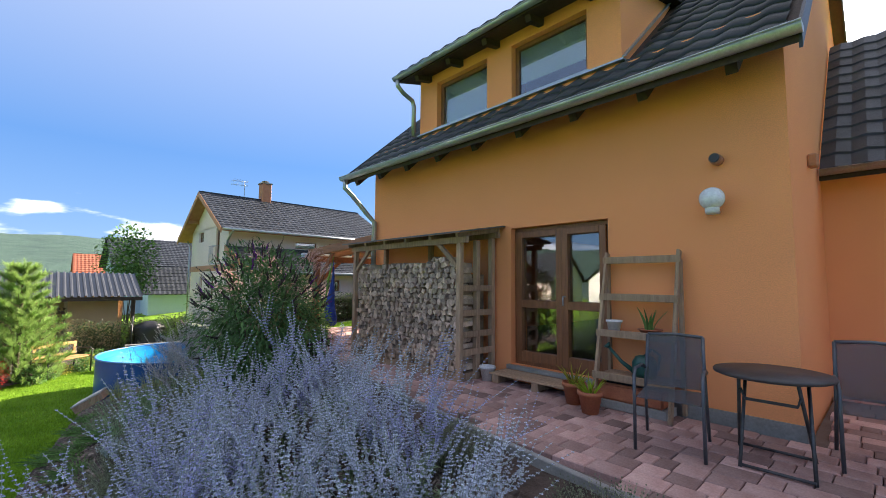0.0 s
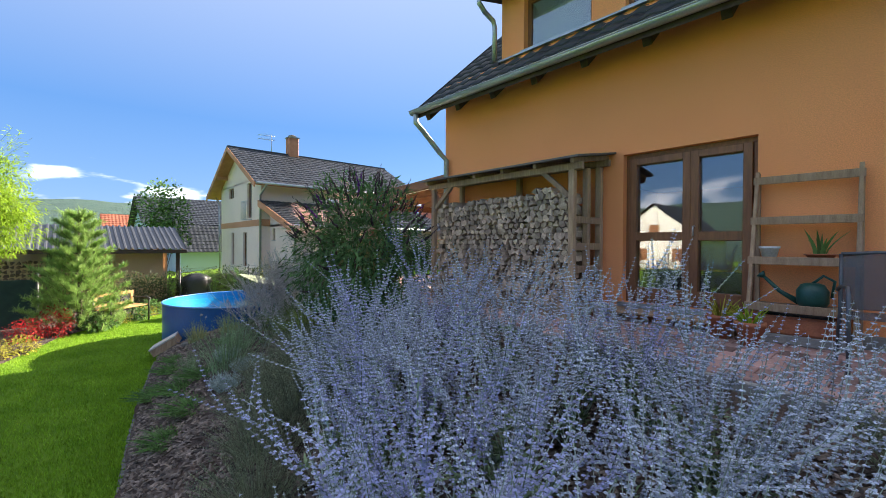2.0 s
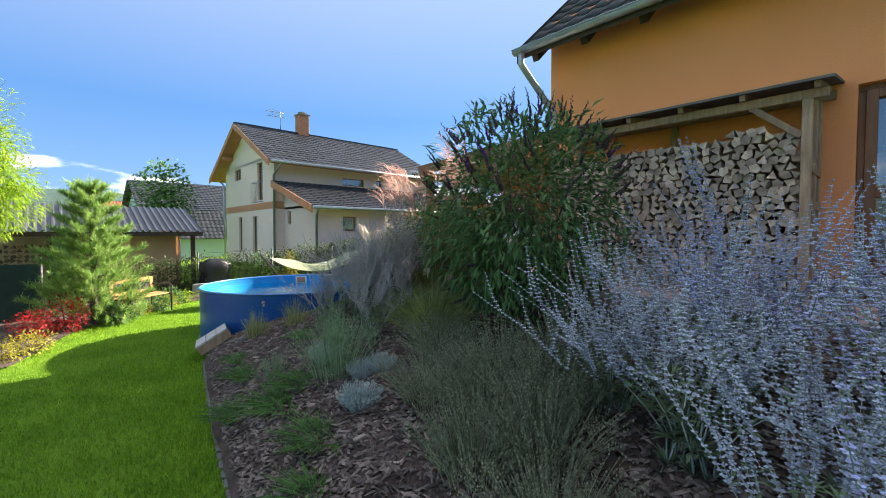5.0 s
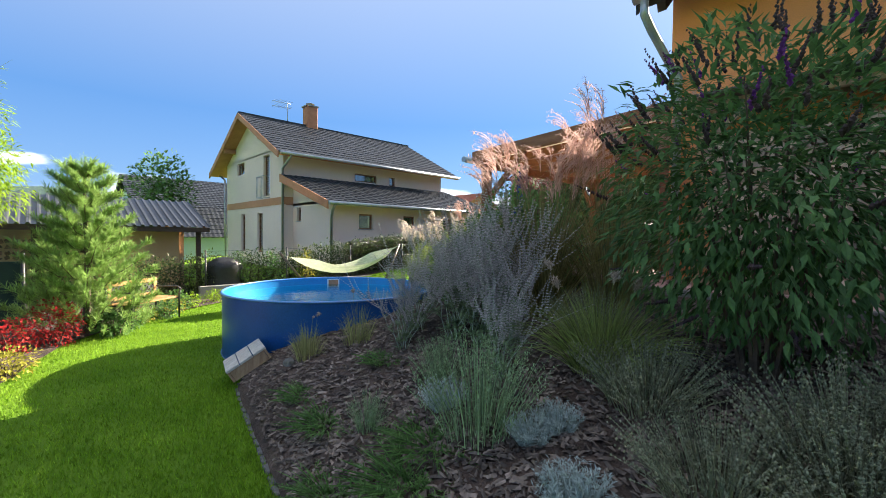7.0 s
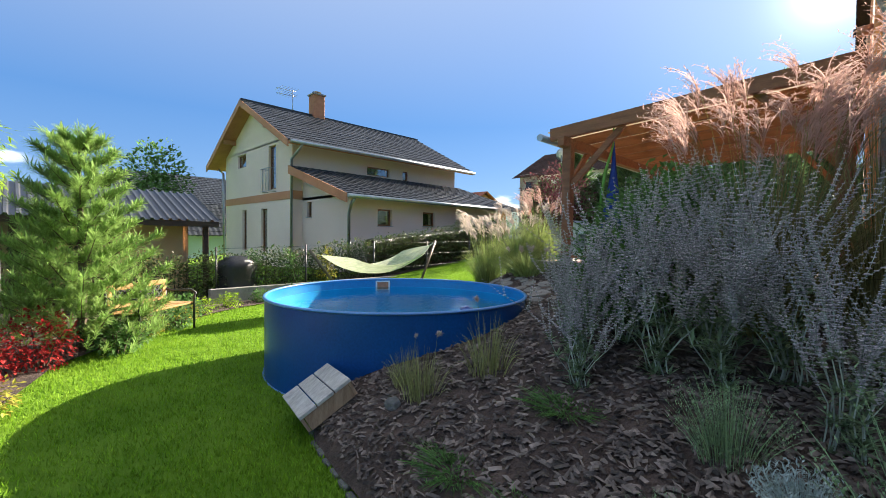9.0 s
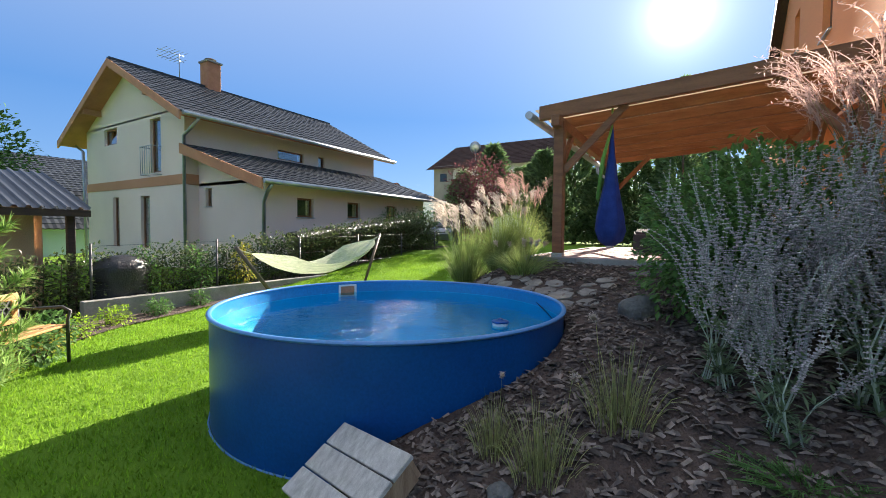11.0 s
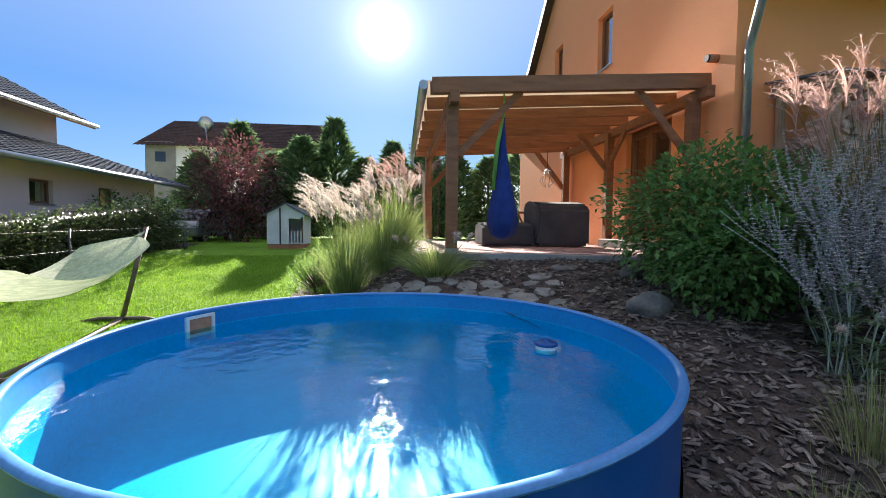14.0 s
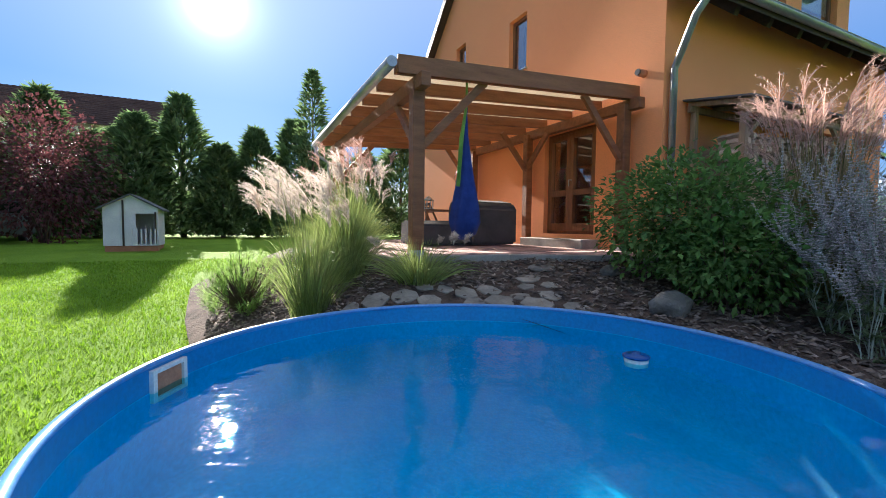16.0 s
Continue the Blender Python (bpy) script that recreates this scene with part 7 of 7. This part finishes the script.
tube(bm, [(4.85, 1.9, 1.85), (4.85, 1.82, 1.93), (4.85, 1.74, 1.88), (4.85, 1.76, 1.72)], 0.013, 8)
part("handle", bm, M_WCAN, can)
pal = thing("pallet_step", "weathered pallet step below the terrace door", "pallet", (4.9, 3.1, PATIO))
for k in range(4):
    part("board", softbox(4.66 + k * 0.11, 4.76 + k * 0.11, 2.45, 3.95, PATIO + 0.11, PATIO + 0.135, w=0.003), M_GREYWOOD, pal)
for y in (2.5, 3.15, 3.8):
    part("block", softbox(4.67, 5.08, y, y + 0.1, PATIO, PATIO + 0.108, w=0.005), M_GREYWOOD, pal)
tagged(part("threshold", softbox(5.04, 5.2, 2.36, 3.94, 1.39, 1.448, w=0.006), M_ZINC), "pale metal threshold of the terrace door", "threshold", kind="structure")

M_TUBE = surface("grey_powder_coat", (0.07, 0.075, 0.085), (0.12, 0.125, 0.14), 0.4, 6, 60, 0.05, metal=0.3)
M_MESHFAB = surface("blue_grey_textilene", (0.09, 0.105, 0.125), (0.15, 0.165, 0.19), 0.8, 10, 180, 0.4, through_light=0.3)


nt = M_MESHFAB.node_tree
tr_ = nt.nodes.new("ShaderNodeBsdfTransparent")
mx_ = nt.nodes.new("ShaderNodeMixShader")
mx_.inputs[0].default_value = 0.42
src = nt.nodes["Material Output"].inputs["Surface"].links[0].from_socket
nt.links.new(src, mx_.inputs[1])
nt.links.new(tr_.outputs[0], mx_.inputs[2])
nt.links.new(mx_.outputs[0], nt.nodes["Material Output"].inputs["Surface"])


def stacking_chair(label):
    c = thing("garden_chair", label, "chair", (0, 0, 0), "garden chairs at the round table")
    for s in (-0.25, 0.25):
        bm = bmesh.new()
        tube(bm, [(-0.28, s, 0.0), (-0.26, s, 0.6), (-0.2, s, 0.655), (0.1, s, 0.64), (0.24, s, 0.6)], 0.014, 8)
        part("front_leg", bm, M_TUBE, c)
        bm = bmesh.new()
        tube(bm, [(0.3, s, 0.0), (0.2, s * 0.96, 0.42), (0.26, s * 0.92, 0.7), (0.31, s * 0.9, 0.9)], 0.014, 8)
        part("back_leg", bm, M_TUBE, c)
    bm = bmesh.new()
    tube(bm, [(0.31, -0.225, 0.9), (0.32, 0, 0.915), (0.31, 0.225, 0.9)], 0.014, 8)
    part("top_rail", bm, M_TUBE, c)
    bm = bmesh.new()
    box(bm, -0.27, 0.2, -0.235, 0.235, 0.425, 0.433)
    part("seat", bm, M_MESHFAB, c, "blue-grey woven mesh seat")
    bm = bmesh.new()
    prism(bm, [(0.2, 0.45), (0.208, 0.45), (0.318, 0.9), (0.31, 0.9)], "y", -0.225, 0.225)
    part("backrest", bm, M_MESHFAB, c, "blue-grey woven mesh backrest")
    return c


ch1 = stacking_chair("grey steel garden chair with blue-grey mesh")
ch1.matrix_basis = pose(4.07, 1.37, PATIO, 0, 0, 12)
copy_thing(ch1, pose(4.75, 0.12, PATIO, 0, 0, 8))
copy_thing(ch1, pose(4.85, -0.75, PATIO, 0, 0, -60))
tab = thing("round_table", "round dark folding garden table", "table", (4.25, 0.70, PATIO))
bm = bmesh.new()
lathe(bm, [(0.001, 0.67), (0.36, 0.67), (0.382, 0.678), (0.388, 0.69), (0.382, 0.702), (0.001, 0.705)], 40, (4.25, 0.70, PATIO))
part("tabletop", bm, surface("dark_moulded_top", (0.03, 0.026, 0.028), (0.055, 0.05, 0.05), 0.5, 6, 60, 0.2), tab)
for s in (-1, 1):
    bm = bmesh.new()
    tube(bm, [(4.0, 0.66 + s * 0.22, PATIO), (4.42, 0.70 + s * 0.2, PATIO + 0.67)], 0.013, 8)
    tube(bm, [(4.52, 0.74 + s * 0.25, PATIO), (4.08, 0.70 + s * 0.18, PATIO + 0.67)], 0.013, 8)
    part("leg", bm, M_IRON, tab)
for pts in ([(4.0, 0.44, 0.02), (4.0, 0.88, 0.02)], [(4.52, 0.49, 0.02), (4.52, 0.99, 0.02)], [(4.15, 0.51, 0.56), (4.17, 0.54, 0.48), (4.17, 0.86, 0.48), (4.15, 0.89, 0.56)]):
    bm = bmesh.new()
    tube(bm, [(x, y, PATIO + z) for x, y, z in pts], 0.012, 8)
    part("stretcher", bm, M_IRON, tab)
lamp = thing("globe_lamp", "white glass globe wall lamp", "wall lamp", (WX, 1.22, 3.5))
M_OPAL = surface("opal_glass", (0.72, 0.76, 0.80), (0.80, 0.83, 0.86), 0.15, 3, 40, 0)
bm = bmesh.new()
bmesh.ops.create_uvsphere(bm, u_segments=28, v_segments=18, radius=0.115, matrix=Matrix.Translation((4.95, 1.23, 3.50)))
for f in bm.faces:
    f.smooth = True
part("globe", bm, M_OPAL, lamp)
bm = bmesh.new()
lathe(bm, [(0.05, 3.34), (0.065, 3.36), (0.065, 3.41)], 20, (4.95, 1.23, 0))
tube(bm, [(4.95, 1.22, 3.38), (5.11, 1.22, 3.38)], 0.025, 10)
part("holder", bm, M_WPLASTIC, lamp)
for nm, x, y, z, rot in (("wall_vent", 5.05, 1.2, 3.92, 0), ("wall_vent", 5.44, 7.59, 3.91, 1)):
    v = thing(nm, "round dark flue outlet on the orange wall", "wall vent", (x, y, z), "wall vents")
    bm = bmesh.new()
    tube(bm, [(5.11, y, z), (4.98, y, z)] if not rot else [(x, 7.53, z), (x, 7.66, z)], 0.056, 18)
    part("pipe", bm, M_BRICK, v)
    bm = bmesh.new()
    tube(bm, [(4.98, y, z), (4.955, y, z)] if not rot else [(x, 7.66, z), (x, 7.685, z)], 0.045, 18)
    part("grille", bm, M_DARKPL, v)
wv = thing("wall_lamp", "small orange outdoor lamp on the side wall", "wall lamp", (6.4, 0.6, 4.05))
part("body", softbox(6.35, 6.47, 0.52, 0.62, 3.98, 4.14, w=0.02), M_BRICK, wv)
fx = thing("string_lights", "string of warm bulbs behind the patio door", "string lights", (7.0, 6.9, 2.75))
M_BULB = bpy.data.materials.new("warm_bulb")
M_BULB.use_nodes = True
M_BULB.node_tree.nodes["Principled BSDF"].inputs["Emission Color"].default_value = (1.0, 0.62, 0.25, 1)
M_BULB.node_tree.nodes["Principled BSDF"].inputs["Emission Strength"].default_value = 9.0
for k in range(5):
    bm = bmesh.new()
    bmesh.ops.create_icosphere(bm, subdivisions=1, radius=0.025, matrix=Matrix.Translation((6.5 + 0.1 * k, 6.6, 2.72 + 0.03 * math.sin(k * 2))))
    part("bulb", bm, M_BULB, fx)

# ---- roof tiles of the house ----


def tile_mesh(w, h):
    verts, seg = [], 6
    for y0, lift in ((0.0, 0.03), (h * 1.12, 0.004)):
        for k in range(seg + 1):
            t = k / seg
            verts.append((w * t, y0, lift + 0.028 * (0.5 - 0.5 * math.cos(2 * math.pi * t)) ** 1.2))
    for k in range(seg + 1):
        x, y, z = verts[k]
        verts.append((x, y, z - 0.035))
    faces = [(k, k + 1, seg + 2 + k, seg + 1 + k) for k in range(seg)] + [(k, 2 * seg + 2 + k, 2 * seg + 3 + k, k + 1) for k in range(seg)]
    return raw("tile", verts, faces, M_TILE, True)


TW, TH = 0.30, 0.335
tm = tile_mesh(TW, TH)
ang = math.atan(SL)
nrow = int((RX - EX) / math.cos(ang) / TH)
ncol = int((RY1 - RY0) / TW)
inv = house.matrix_basis.inverted()
rj = random.Random(4)
jv, jf = [], []
for r in range(nrow + 1):
    for c in range(ncol):
        d = -0.06 + r * TH
        x, y = EX + d * math.cos(ang), RY1 - c * TW
        if x > RX - 0.25 or (x > DX - 0.2 and x < DXT and DY0 - 0.05 < y - TW / 2 < DY1 + 0.05):
            continue
        m = Matrix.Translation((x, y, roof_z(x) - 0.02 + rj.uniform(-0.003, 0.003))) @ Matrix.Rotation(radians(-90), 4, "Z") @ Matrix.Rotation(ang, 4, "X") @ Matrix.Rotation(rj.uniform(-0.012, 0.012), 4, "Z")
        if x < DXT:
            ob = new("tile", tm)
            ob.parent = roof
            ob.matrix_basis = m
        else:
            b = len(jv)
            jv += [tuple(m @ v.co) for v in tm.vertices]
            jf += [tuple(b + i for i in p.vertices) for p in tm.polygons]
tagged(part("tiling", raw("tiling", jv, jf, M_TILE_I, True), None, roof), kind="stuff")
tiled("tiling", RY0, RY1, (15.5, RX), (EZ, RZ), roof, "y", 0, M_TILE_I)
tiled("tiling", DY0 - 0.15, DY1 + 0.15, (4.68, 7.2), (6.5, 7.18), roof, "y", 0, M_TILE_I)
tiled("tiling", -6.2, SY - 0.03, (7.25, 10.3), (WING(7.25), WING(10.3)), house, "y", 0, M_TILE_I)

# ---- paving stones of the terrace ----
M_PAVER = surface("paving_block", (0.31, 0.175, 0.15), (0.48, 0.325, 0.29), 0.9, 2.5, 60, 0.5, per="object", vary=0.5)
M_PAVER_I = surface("paving_block_run", (0.31, 0.175, 0.15), (0.48, 0.325, 0.29), 0.9, 2.5, 60, 0.5, per="island", vary=0.5)


def paver(bm, ln, w):
    g, b, z = 0.004, 0.008, 0.055
    lo = [bm.verts.new(p) for p in ((g, g, 0), (w - g, g, 0), (w - g, ln - g, 0), (g, ln - g, 0))]
    mi = [bm.verts.new(p) for p in ((g, g, z - b), (w - g, g, z - b), (w - g, ln - g, z - b), (g, ln - g, z - b))]
    hi = [bm.verts.new(p) for p in ((g + b, g + b, z), (w - g - b, g + b, z), (w - g - b, ln - g - b, z), (g + b, ln - g - b, z))]
    for a, c in ((lo, mi), (mi, hi)):
        for i in range(4):
            bm.faces.new((a[i], a[(i + 1) % 4], c[(i + 1) % 4], c[i]))
    bm.faces.new(hi)


pm = {}
for ln in (0.14, 0.21, 0.28):
    bm = bmesh.new()
    paver(bm, ln, 0.21)
    pm[ln] = mesh("paving_block", bm, M_PAVER)
rp = random.Random(15)
jv, jf, count = [], [], 0
x = 2.7
while x < 10.6:
    y = -6.0 + rp.uniform(0, 0.2)
    while y < 11.4:
        ln = rp.choice((0.14, 0.21, 0.21, 0.28))
        ok = all(on_terrace(x + a, y + b) for a in (0.02, 0.19) for b in (0.02, ln - 0.02)) and (x < 4.93 or y > 7.56 or (y < 0.35 and x < 7.5))
        if ok:
            m = Matrix.Translation((x, y, PATIO - 0.055 + rp.uniform(-0.004, 0.003)))
            if 0.1 < y < 4.6 and x < 5.1 and count < 300:
                ob = new("paving_block", pm[ln])
                ob.parent = terrace
                ob.matrix_basis = m
                count += 1
            else:
                b = len(jv)
                jv += [tuple(m @ v.co) for v in pm[ln].vertices]
                jf += [tuple(b + i for i in p.vertices) for p in pm[ln].polygons]
        y += ln
    x += 0.21
tagged(part("paving", raw("paving", jv, jf, M_PAVER_I), None, terrace), kind="stuff")
# concrete kerb along the planted side
M_KERB = surface("grey_kerb_concrete", (0.21, 0.205, 0.195), (0.33, 0.32, 0.30), 0.9, 3.0, 60, 0.5, per="object", vary=0.12)
for (ax, ay), (bx, by) in zip(TERRACE_EDGE, TERRACE_EDGE[1:]):
    ln = math.hypot(bx - ax, by - ay)
    n = max(1, round(ln / 0.9))
    for k in range(n):
        if ay + (by - ay) * k / n < -1.5:
            continue
        bm = bmesh.new()
        beam(bm, (0.004, 0, -0.1), (ln / n - 0.004, 0, -0.1), 0.06, 0.24)
        soften(bm, 0.008)
        ob = part("kerb_stone", bm, M_KERB, terrace)
        ob.matrix_basis = Matrix.Translation((ax + (bx - ax) * k / n, ay + (by - ay) * k / n, PATIO - 0.012)) @ Matrix.Rotation(math.atan2(by - ay, bx - ax), 4, "Z")
